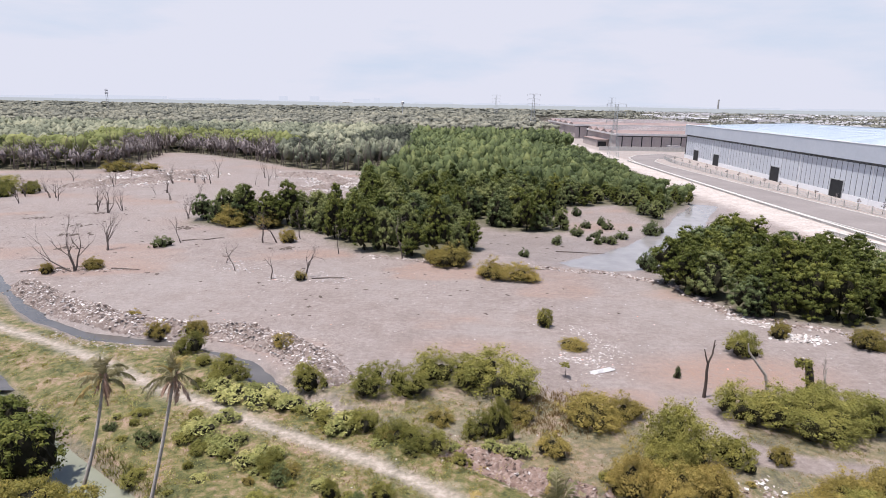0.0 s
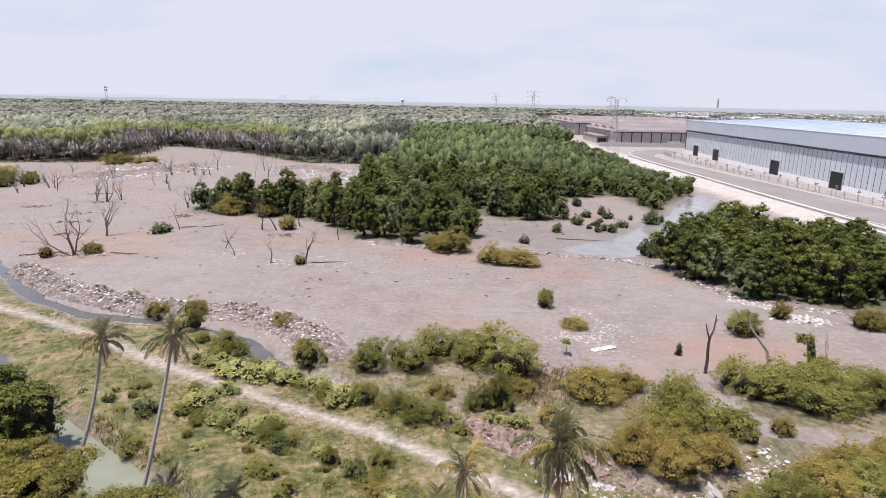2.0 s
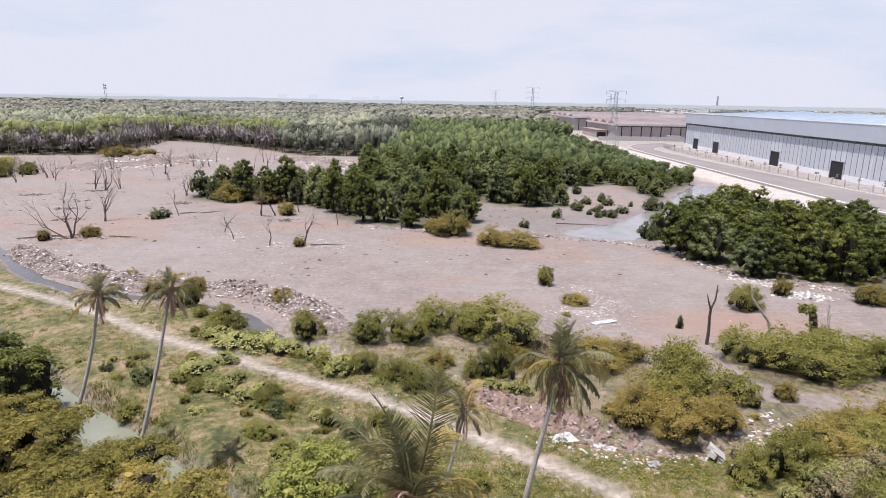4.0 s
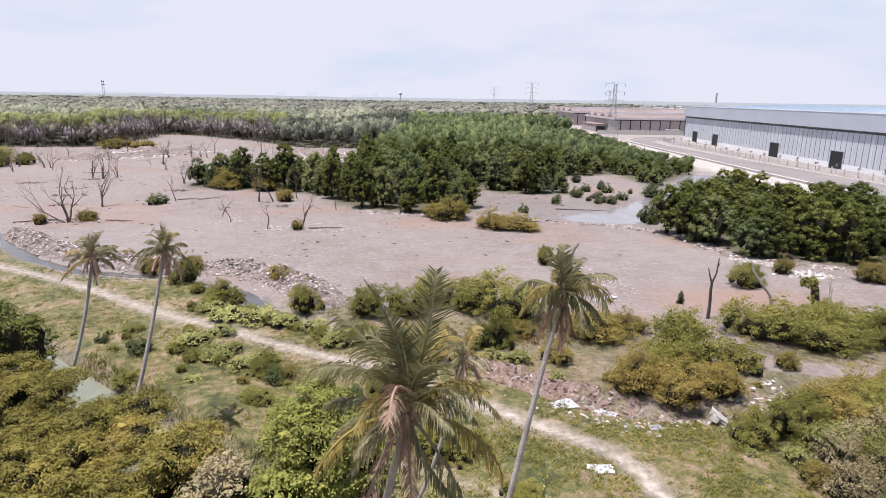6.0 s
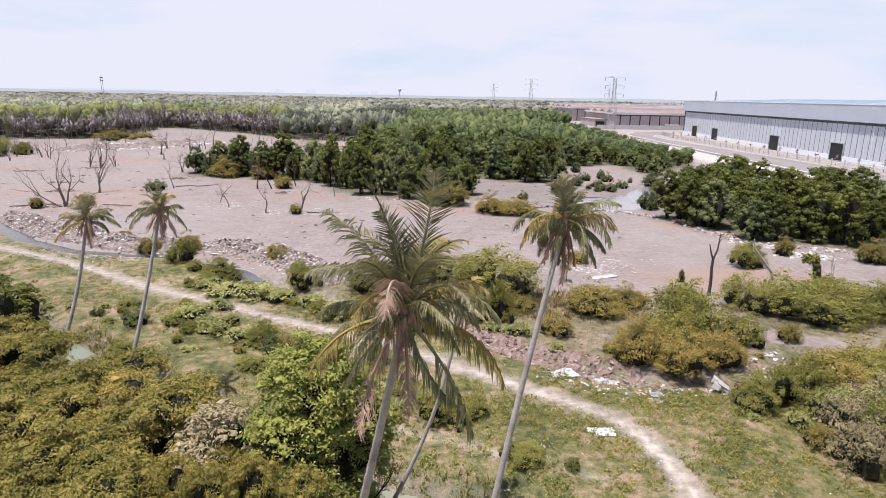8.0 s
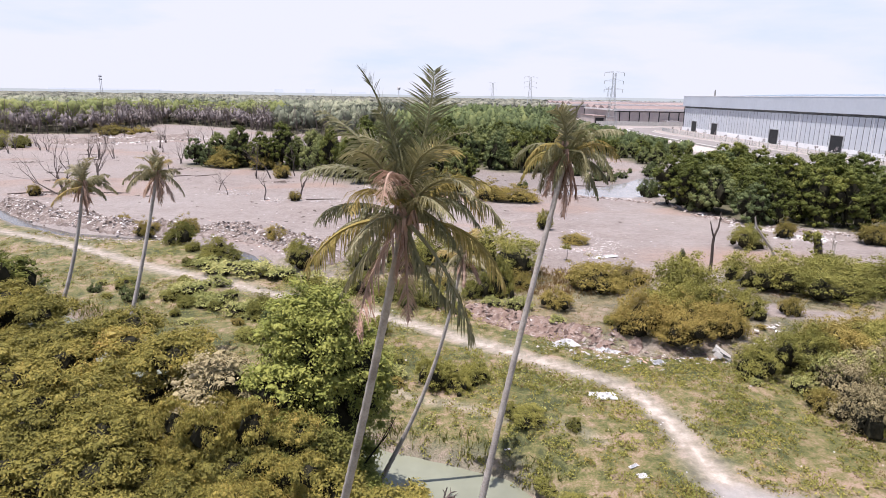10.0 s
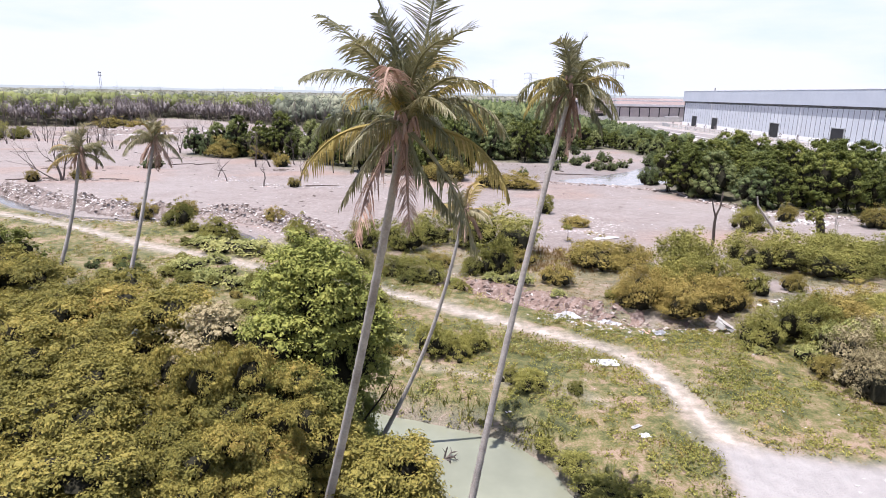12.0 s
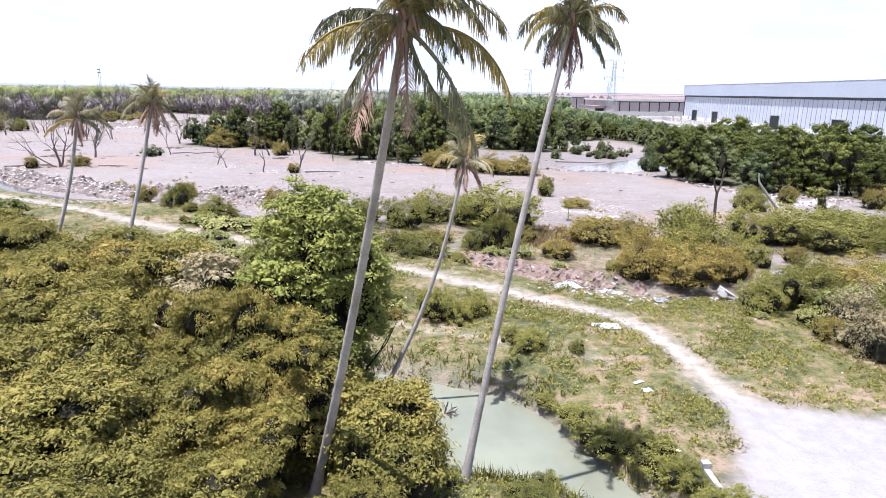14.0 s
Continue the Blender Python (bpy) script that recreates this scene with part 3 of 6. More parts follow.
mud = ramp_node(n, l, blend, [(0.38, (0.185, 0.152, 0.140)), (0.5, (0.238, 0.202, 0.190)), (0.62, (0.300, 0.262, 0.250))])
mud = mix_node(n, l, range_node(n, l, f_big, 0.45, 0.62, 0, 0.4), mud, (0.30, 0.275, 0.268))
mud = mix_node(n, l, range_node(n, l, f_streak, 0.52, 0.68, 0, 0.5), mud, (0.175, 0.138, 0.124))
mud = mix_node(n, l, 0.5, mud, ramp_node(n, l, noise_node(n, l, 5.5, 4, 0.8, gp), [(0.3, (0.32, 0.31, 0.3)), (0.7, (0.68, 0.68, 0.68))]), "OVERLAY")
mud = mix_node(n, l, math_node(n, l, "MULTIPLY", zone("red"), range_node(n, l, f_small, 0.3, 0.65, 0.3, 1.0)), mud, (0.30, 0.185, 0.135))
speck = range_node(n, l, noise_node(n, l, 3.2, 3, 0.8, gp), 0.66, 0.72)
mud = mix_node(n, l, math_node(n, l, "MULTIPLY", speck, 0.5), mud, (0.58, 0.56, 0.56))
pits = range_node(n, l, noise_node(n, l, 2.4, 6, 0.85, streak_map.outputs["Vector"]), 0.58, 0.66)
mud = mix_node(n, l, math_node(n, l, "MULTIPLY", pits, 0.55), mud, (0.13, 0.10, 0.09))
deb = ramp_node(n, l, noise_node(n, l, 2.6, 6, 0.75, gp), [(0.36, (0.11, 0.084, 0.075)), (0.5, (0.24, 0.2, 0.183)), (0.68, (0.5, 0.465, 0.455))])
mud = mix_node(n, l, 1.0, mud, (0.985, 1.0, 1.0), "MULTIPLY")
col = mix_node(n, l, zone("debris"), mud, deb)
turf = ramp_node(n, l, math_node(n, l, "ADD", math_node(n, l, "MULTIPLY", f_mid, 0.36), math_node(n, l, "ADD", math_node(n, l, "MULTIPLY", f_small, 0.4), math_node(n, l, "MULTIPLY", f_fine, 0.24))),
                 [(0.42, (0.042, 0.050, 0.013)), (0.475, (0.106, 0.110, 0.032)), (0.52, (0.172, 0.146, 0.062)), (0.575, (0.285, 0.208, 0.150))])
col = mix_node(n, l, zone("grass"), col, turf)
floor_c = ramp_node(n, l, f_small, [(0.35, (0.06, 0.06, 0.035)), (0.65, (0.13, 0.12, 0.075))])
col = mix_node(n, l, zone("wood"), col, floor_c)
wetc = ramp_node(n, l, blend, [(0.36, (0.185, 0.16, 0.15)), (0.64, (0.275, 0.245, 0.235))])
col = mix_node(n, l, zone("wet"), col, wetc)
sandc = ramp_node(n, l, blend, [(0.40, (0.36, 0.32, 0.295)), (0.60, (0.56, 0.515, 0.49))])
col = mix_node(n, l, zone("sand"), col, sandc)
yardc = ramp_node(n, l, blend, [(0.35, (0.25, 0.22, 0.205)), (0.65, (0.38, 0.345, 0.325))])
col = mix_node(n, l, zone("yard"), col, yardc)
pathc = ramp_node(n, l, f_small, [(0.40, (0.34, 0.295, 0.25)), (0.60, (0.53, 0.48, 0.43))])
col = mix_node(n, l, zone("path"), col, pathc)
palec = ramp_node(n, l, blend, [(0.35, (0.265, 0.252, 0.248)), (0.65, (0.36, 0.345, 0.34))])
col = mix_node(n, l, zone("pale"), col, palec)
col = mix_node(n, l, 1.0, col, (0.975, 0.935, 0.925), "MULTIPLY")
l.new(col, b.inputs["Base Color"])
l.new(mix_node(n, l, zone("wet"), (0.68, 0.68, 0.68), (0.36, 0.36, 0.36)), b.inputs["Roughness"])
bump_node(n, l, b, math_node(n, l, "ADD", f_small, math_node(n, l, "MULTIPLY", f_fine, 0.35)), 0.8, 0.25)

ground_me = mesh_of("ground", gv, gf, M_GROUND, True)
for key, val in zones.items():
    att = ground_me.attributes.new(key, "FLOAT", "POINT")
    att.data.foreach_set("value", val.astype(np.float32))
ground = tagged(new("ground", ground_me), "bare grey-brown mudflat with grass bank and sandy footpath", "ground", kind="structure")


def water_sheet(name, x0, y0, x1, y1, z, material, label):
    v = [(x0, y0, z), (x1, y0, z), (x1, y1, z), (x0, y1, z)]
    return tagged(new(name, mesh_of(name, v, [(0, 1, 2, 3)], material)), label, "water", kind="structure")


water_sheet("water_pond", -62, 10, 13, 76, -1.2, M_POND, "murky green pond water under the palms")
water_sheet("water_canal", -215, 64, -16, 250, -0.62, M_CANAL, "dark still canal water beside the rubble bank")
water_sheet("water_tidal", 8, 108, 108, 212, -0.36, M_TIDE, "shallow grey tidal water in the mudflat channel")

# ---------------------------------------------------------------- warehouse, road and yard
FACADE = Vector((146.0, 219.0, 0.0))
ALONG = Vector((0.045, 1.0, 0.0)).normalized()
OUT = Vector((-ALONG.y, ALONG.x, 0.0))
# wall frame: x runs along the facade away from the viewer, y points into the building
WALL_M = Matrix.Translation(FACADE) @ Matrix(((ALONG.x, -OUT.x, 0, 0), (ALONG.y, -OUT.y, 0, 0), (0, 0, 1, 0), (0, 0, 0, 1)))


def warehouse():
    top = tagged(new("warehouse"), "long grey metal-clad warehouse with white plinth and pale roof", "building")
    top.matrix_basis = WALL_M
    x0, x1, base, eave, fascia, depth = -110.0, 157.0, 0.5, 13.6, 20.3, 125.0
    # The core behind the cladding is near black, so joints read as dark slits
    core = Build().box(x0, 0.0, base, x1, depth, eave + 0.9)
    part("wall", core.mesh("wall", M_DARK), top, "near-black wall behind the cladding")
    plinth = Build().box(x0, -0.16, base, x1, -0.004, base + 2.0)
    part("plinth", plinth.mesh("plinth", M_WHITE), top, "white painted plinth")
    doors = [(-0.2, 7.6, 6.2), (45.2, 7.6, 6.0), (109.0, 7.2, 5.8), (138.0, 7.2, 5.8), (-49.0, 7.6, 6.2), (-96.0, 7.6, 6.2)]
    pitch = 3.2
    panel_me = Build().box(0.0, -0.08, base + 2.0, pitch - 0.34, -0.004, eave).mesh("panel", M_WALL)
    rib = Build()
    for k in range(6):
        rib.box(k * 0.49 + 0.05, -0.12, base + 2.05, k * 0.46 + 0.11, -0.082, eave - 0.02)
    rib_me = rib.mesh("panel_rib", M_WALL)
    pipe_me = Build().box(pitch * 0.42, -0.32, base + 0.3, pitch * 0.42 + 0.16, -0.10, eave).mesh("downpipe", M_WHITE)
    x = x0
    k = 0
    while x + pitch <= x1:
        hit = [d for d in doors if x < d[0] + d[1] / 2 and x + pitch > d[0] - d[1] / 2]
        if not hit:
            p = part("panel", panel_me, top, m=Matrix.Translation((x, 0, 0)))
            part("panel_rib", rib_me, p)
        else:
            c, w, h = hit[0]
            pieces = Build().box(x, -0.08, max(base + h + 0.25, base + 2), x + pitch - 0.34, -0.004, eave)
            if c - w / 2 - 0.3 > x:
                pieces.box(x, -0.08, base + 2.0, c - w / 2 - 0.3, -0.004, base + h + 0.25)
            if x + pitch - 0.34 > c + w / 2 + 0.3:
                pieces.box(c + w / 2 + 0.3, -0.08, base + 2.0, x + pitch - 0.34, -0.004, base + h + 0.25)
            part("panel", pieces.mesh("panel", M_WALL), top)
        if k % 7 == 0 and not hit:
            part("downpipe", pipe_me, top, "white downpipe", Matrix.Translation((x, 0, 0)))
        x += pitch
        k += 1
    for c, w, h in doors:
        # solid slab before the wall, coloured as the doorway's unlit inside
        d = part("door", Build().box(c - w / 2, -0.19, base, c + w / 2, -0.13, base + h).mesh("door", M_DARK), top, "loading doorway with its inner shade painted near black")
        fr = Build().box(c - w / 2 - 0.3, -0.3, base, c - w / 2, -0.02, base + h + 0.3).box(c + w / 2, -0.3, base, c + w / 2 + 0.3, -0.02, base + h + 0.3)
        fr.box(c - w / 2, -0.3, base + h, c + w / 2, -0.02, base + h + 0.3)
        part("door_frame", fr.mesh("door_frame", M_STEEL), d)
    vent = Build()
    for k in range(3):
        vent.box(x0, -0.06, eave + 0.12 + k * 0.27, x1, -0.004, eave + 0.17 + k * 0.27)
    part("vent_louvre", vent.mesh("vent_louvre", M_STEEL), top, "dark louvred vent strip")
    fas = Build().box(x0 - 0.4, -0.9, eave + 0.95, x1 + 0.4, -0.6, fascia).box(x0 - 0.4, -0.6, eave + 0.95, x1 + 0.4, -0.004, eave + 1.15)
    fas.box(x1 + 0.1, -0.6, eave + 0.95, x1 + 0.4, depth, fascia)
    part("fascia", fas.mesh("fascia", M_FASCIA), top, "broad plain grey fascia band")
    lip = Build().box(x0 - 0.5, -1.0, fascia, x1 + 0.5, -0.4, fascia + 0.25)
    part("coping", lip.mesh("coping", M_WHITE), top)
    # low-pitched roof sheets with standing seams
    roof = Build()
    ridge = fascia + 1.9
    for a, c, za, zc in ((-0.4, depth / 2, fascia - 0.4, ridge), (depth / 2, depth, ridge, fascia - 0.4)):
        roof.add([(x0, a, za), (x1, a, za), (x1, c, zc), (x0, c, zc), (x0, a, za - .3), (x1, a, za - .3), (x1, c, zc - .3), (x0, c, zc - .3)],
                 [(0, 1, 2, 3), (7, 6, 5, 4), (0, 4, 5, 1), (1, 5, 6, 2), (2, 6, 7, 3), (3, 7, 4, 0)])
    r = part("roof", roof.mesh("roof", M_ROOF), top, "pale blue-white sheet roof")
    seams = Build()
    for k in range(60):
        xx = x0 + 2 + k * 4.45
        for a, c, za, zc in ((-0.2, depth / 2, fascia - 0.4, ridge), (depth / 2, depth, ridge, fascia - 0.4)):
            seams.add([(xx, a, za + 0.02), (xx + 0.12, a, za + 0.02), (xx + 0.12, c, zc + 0.02), (xx, c, zc + 0.02),
                       (xx, a, za + 0.14), (xx + 0.12, a, za + 0.14), (xx + 0.12, c, zc + 0.14), (xx, c, zc + 0.14)],
                      [(4, 5, 6, 7), (0, 4, 7, 3), (1, 2, 6, 5), (0, 1, 5, 4)])
    part("roof_seam", seams.mesh("roof_seam", M_ROOF), r)
    return top


warehouse()


def strip_mesh(name, left, right, z, thick, material):
    b = Build()
    for (a0, a1), (c0, c1) in zip(zip(left, left[1:]), zip(right, right[1:])):
        q = [(*a0, z), (*c0, z), (*c1, z), (*a1, z)]
        v = q + [(p[0], p[1], z - thick) for p in q]
        b.add(v, [(3, 2, 1, 0), (0, 1, 5, 4), (2, 3, 7, 6), (1, 2, 6, 5), (3, 0, 4, 7)])
    return b.mesh(name, material)


road_l = [(117, 60), (114.7, 149.5), (112.4, 173.5), (111.7, 203.7), (111.6, 239.5), (111.4, 292), (111.9, 340), (116, 366), (126, 384), (150, 400)]
road_r = [(139, 60), (134.4, 149.5), (132.6, 175), (130, 205), (127.6, 240), (125, 280), (122.6, 325), (124, 346), (132, 362), (150, 376)]
tagged(new("road", strip_mesh("road", road_l, road_r, 0.56, 0.3, M_ASPHALT)), "dusty brown-grey asphalt access road", "road", kind="structure")
for k, (edge, off) in enumerate(((road_l, -0.45), (road_r, 0.45))):
    other = [(x + off, y + abs(off) * (0.4 if i > 6 else 0)) for i, (x, y) in enumerate(edge)]
    a, c = (other, edge) if k == 0 else (edge, other)
    tagged(new("kerb", strip_mesh("kerb", a, c, 0.70, 0.4, M_CONCRETE_PALE)), "pale concrete kerb along the road", "kerb", kind="structure")


def yard_fence():
    top = tagged(new("fence"), "low metal mesh fence with concrete posts beside the road", "fence")
    post_me = Build().box(-0.14, -0.14, 0.3, 0.14, 0.14, 2.7).box(-0.19, -0.19, 2.7, 0.19, 0.19, 2.85).mesh("post", M_CONCRETE_PALE)
    line = [(138.6, 120), (135.6, 178), (134.0, 209), (132.0, 245), (130.8, 300), (131.5, 340), (136, 366)]
    pts, d = [], 0.0
    for (ax, ay), (bx, by) in zip(line, line[1:]):
        n_ = int(math.hypot(bx - ax, by - ay) / 5.2)
        pts += [(ax + (bx - ax) * k / n_, ay + (by - ay) * k / n_) for k in range(n_)]
    for x, y in pts:
        part("post", post_me, top, m=Matrix.Translation((x, y, 0)))
    for h in (0.75, 1.5, 2.3):
        rail = Build()
        for (ax, ay), (bx, by) in zip(pts, pts[1:]):
            rail.tube([(ax, ay, h), (bx, by, h)], [0.05, 0.05], 4, False)
        part("rail", rail.mesh("rail", M_STEEL), top)
    mesh = Build()
    for (ax, ay), (bx, by) in zip(pts, pts[1:]):
        for k in range(1, 14):
            t = k / 14
            x, y = ax + (bx - ax) * t, ay + (by - ay) * t
            mesh.box(x - 0.02, y - 0.02, 0.6, x + 0.02, y + 0.02, 2.4)
    tagged(part("bar", mesh.mesh("bar", M_STEEL), top), kind="stuff")


yard_fence()

verge = tagged(new("verge_wall"), "long low pale concrete wall along the sandy road verge", "wall", kind="structure")
block = Build().box(-0.35, 0, -0.2, 0.35, 5.92, 1.15).box(-0.45, 0, 1.15, 0.45, 5.92, 1.3).mesh("slab", M_CONCRETE_PALE)
for k in range(36):
    y = 128 + k * 6.0
    part("slab", block, verge, m=pose(108.6 - 0.012 * min(0, y - 200) * 1.6, y, 0, 0, 0, 1.1 if y < 200 else 0))
for k in range(17):
    y = 172 + k * 10.5
    sx = float(np.interp(y, [178, 209, 245, 300, 350], [137.6, 136, 134, 132.8, 133.5]))
    sap = tagged(new("sapling"), "thin staked sapling beside the yard fence", "tree", "saplings along the fence")
    sap.matrix_basis = Matrix.Translation((sx, y, 0.45))
    part("trunk", Build().tube([(0, 0, -0.1), (0.05, 0, 1.2), (0, 0.05, 2.4)], [0.07, 0.05, 0.03], 5).mesh("trunk", M_BARK_AND_SHADE), sap)
    r_s = np.random.RandomState(500 + k)
    v, f = leaf_cloud(r_s, dome_clumps(r_s, 9, 0.45, 0.45, 1.6, 3.4, 0.3), 5, 0.3)
    part("crown", mesh_of("crown", v, f, M_TWIG, True), sap)

wall = tagged(new("retaining_wall"), "low pale concrete retaining wall at the sandy road verge", "wall", kind="structure")
seg_me = Build().box(0, -0.25, -0.3, 3.9, 0.25, 1.5).box(-0.1, -0.32, 1.5, 4.0, 0.32, 1.68).mesh("slab", M_CONCRETE_PALE)
for k in range(9):
    part("slab", seg_me, wall, m=Matrix.Translation((101.5 + k * 0.55, 152.0 - k * 4.0, 0)) @ Matrix.Rotation(radians(-82), 4, "Z"))


def shed(x0, x1, y0, y1, wall_h, bays, label):
    """Long industrial shed: dusty walls, dark slots, saw of low roofs with pale gutters."""
    top = tagged(new("industrial_shed"), label, "building")
    b = Build().box(x0, y0, 0.2, x1, y1, wall_h)
    part("wall", b.mesh("wall", M_SHED_WALL), top)
    step = (y1 - y0) / bays
    for k in range(bays):
        a, c = y0 + k * step, y0 + (k + 1) * step
        r = Build().add([(x0 - 1, a - 0.6, wall_h + 0.05), (x1 + 1, a - 0.6, wall_h + 0.05), (x1 + 1, (a + c) / 2, wall_h + 2.6), (x0 - 1, (a + c) / 2, wall_h + 2.6),
                         (x0 - 1, c - 0.7, wall_h + 0.05), (x1 + 1, c - 0.7, wall_h + 0.05)], [(0, 1, 2, 3), (3, 2, 5, 4), (0, 3, 4), (1, 5, 2)])
        p = part("roof", r.mesh("roof", M_SHED_ROOF), top, "rusty pink-brown sheet roof")
        part("ridge_cap", Build().box(x0 - 1, (a + c) / 2 - 0.9, wall_h + 2.3, x1 + 1, (a + c) / 2 + 0.9, wall_h + 2.95).mesh("ridge_cap", M_SHED_TRIM), p)
    part("gutter", Build().box(x0 - 1.2, y0 - 1.2, wall_h - 0.9, x1 + 1.2, y0 - 0.62, wall_h + 0.6).box(x0 - 1.3, y0 - 0.6, wall_h - 0.9, x0 - 0.02, y1, wall_h + 0.3).mesh("gutter", M_SHED_TRIM), top)
    n_ = int((x1 - x0) / 7)
    slot = Build().box(-0.35, -0.12, 1.2, 0.35, -0.02, wall_h - 1.6).mesh("slot_window", M_DARK)
    for k in range(n_):
        part("slot_window", slot, top, m=Matrix.Translation((x0 + 4 + k * 7, y0, 0)))
    band = Build().box(x0 + 0.02, y0 - 0.16, wall_h - 1.7, x1, y0 - 0.02, wall_h - 1.3)
    part("lintel_band", band.mesh("lintel_band", M_DARK), top)
    return top


shed(128, 215, 436, 520, 11.0, 4, "long dusty brown industrial shed with dark slot windows")
shed(126, 250, 560, 690, 12.5, 5, "far rusty-roofed industrial shed behind the first one")
lean_to = tagged(new("lean_to_shed"), "small red-brown open lean-to beside the shed", "shed")
part("roof", Build().box(119, 455, 5.6, 128, 500, 6.0).mesh("roof", M_SHED_ROOF), lean_to)
part("wall", Build().box(119.4, 456, 0.3, 127.4, 499, 5.6).mesh("wall", M_SHED_WALL), lean_to)
# a near-black slab paints the shade inside the lean-to
part("opening", Build().box(120.2, 455.8, 0.6, 126.4, 455.98, 4.4).mesh("opening", M_DARK), lean_to)
cab = tagged(new("site_container"), "grey site container standing by the shed", "container")
part("body", Build().box(0, 0, 0.5, 9, 3, 3.6).box(-.1, -.1, 3.6, 9.1, 3.1, 3.8).mesh("body", M_SHED_TRIM), cab)
# likewise a dark slab, painted shade of the container's inside
part("opening", Build().box(1, -0.06, 0.7, 8, -0.01, 2.6).mesh("opening", M_DARK), cab)
cab.matrix_basis = Matrix.Translation((163, 430, 0))
wall2 = tagged(new("boundary_wall"), "low pale boundary wall in front of the shed", "wall", kind="structure")
part("slab", Build().box(112, 421, 0.2, 172, 421.4, 3.4).mesh("slab", M_CONCRETE_PALE), wall2)


def pylon(x, y, height, label, arm=5.0):
    """Lattice tower: four tapering legs, crossed bracing, arms with insulators."""
    top = tagged(new("transmission_pylon"), label, "pylon")
    top.matrix_basis = Matrix.Translation((x, y, 0))
    w0, w1 = height * 0.09, height * 0.022
    half = lambda z: w0 + (w1 - w0) * min(1.0, z / (height * 0.72))
    t = max(0.06, height * 0.0026)
    corner = lambda i, z: (half(z) * (1, -1, -1, 1)[i], half(z) * (1, 1, -1, -1)[i], z)
    zs = [height * q for q in (0, 0.14, 0.27, 0.39, 0.5, 0.6, 0.68, 0.76, 0.83, 0.9, 0.96)]
    for i in range(4):
        part("leg", Build().tube([corner(i, z) for z in zs], [t] * len(zs), 4).mesh("leg", M_STEEL), top)
    br = Build()
    for za, zb in zip(zs, zs[1:]):
        for i in range(4):
            j = (i + 1) % 4
            br.tube([corner(i, za), corner(j, zb)], [t * 0.6] * 2, 3, False)
            br.tube([corner(j, za), corner(i, zb)], [t * 0.6] * 2, 3, False)
            br.tube([corner(i, zb), corner(j, zb)], [t * 0.5] * 2, 3, False)
    part("bracing", br.mesh("bracing", M_STEEL), top)
    for q, s in ((0.70, 1.0), (0.83, 1.0), (0.96, 1.05)):
        z = height * q
        ar = Build()
        for sx in (-1, 1):
            tip = (sx * arm * s, 0, z + 0.1)
            for sy in (-1, 1):
                ar.tube([(sx * half(z), sy * half(z), z + height * 0.025), tip], [t * 0.8, t * 0.5], 3)
                ar.tube([(sx * half(z), sy * half(z), z), tip], [t * 0.8, t * 0.5], 3)
            ar.tube([tip, (tip[0], 0, z - 1.6)], [0.18, 0.14], 5)
        part("crossarm", ar.mesh("crossarm", M_STEEL), top)
    return top


pylon(97.2, 335, 33.0, "grey lattice transmission pylon at the mangrove edge")
pylon(112, 720, 42.0, "grey lattice transmission pylon rising over the forest", 7)
pylon(110, 1150, 44.0, "distant lattice transmission pylon over the forest", 7)
pylon(420, 1500, 46.0, "distant lattice transmission pylon over the town", 8)

mast_xy = ((-480, 920), (-488, 940))
for x, y in mast_xy:
    m_ = tagged(new("radio_mast"), "slim grey radio mast far over the woods", "mast")
    part("pole", Build().tube([(x, y, 0), (x, y, 40)], [0.35, 0.2], 6).mesh("pole", M_FAR_WALL), m_)
    part("antenna", Build().box(x - 1.0, y - .5, 33, x + 1.0, y + .5, 34.6).mesh("antenna", M_FAR_WALL), m_)
    part("antenna", Build().box(x - 0.9, y - .5, 37, x + 0.9, y + .5, 38.6).mesh("antenna", M_FAR_WALL), m_)
wt = tagged(new("water_tower"), "pale water tower with slim shaft over the forest", "tower")
part("shaft", Build().tube([(-48, 900, 0), (-48, 900, 26)], [0.6, 0.5], 8).mesh("shaft", M_SHED_TRIM), wt)
part("tank", Build().tube([(-48, 900, 25), (-48, 900, 26), (-48, 900, 28.5), (-48, 900, 29.5)], [0.8, 2.4, 2.4, 0.8], 12).mesh("tank", M_SHED_TRIM), wt)


# ---------------------------------------------------------------- trees
def inside(poly, x, y):
    return float(poly_sd(np.array([x]), np.array([y]), poly)[0])


def scatter(rng, poly, gap, keep=lambda x, y: True, limit=4000):
    """Places inside a polygon, no two closer than about the gap."""
    p = np.array(poly)
    lo, hi = p.min(0), p.max(0)
    nx_, ny_ = int((hi[0] - lo[0]) / gap) + 1, int((hi[1] - lo[1]) / gap) + 1
    px, py = np.meshgrid(lo[0] + (np.arange(nx_) + 0.5) * gap, lo[1] + (np.arange(ny_) + 0.5) * gap)
    px = px.ravel() + rng.uniform(-0.42, 0.42, px.size) * gap
    py = py.ravel() + rng.uniform(-0.42, 0.42, py.size) * gap
    ok = poly_sd(px, py, poly) < -gap * 0.2
    return [(x, y) for x, y in zip(px[ok], py[ok]) if keep(x, y)][:limit]


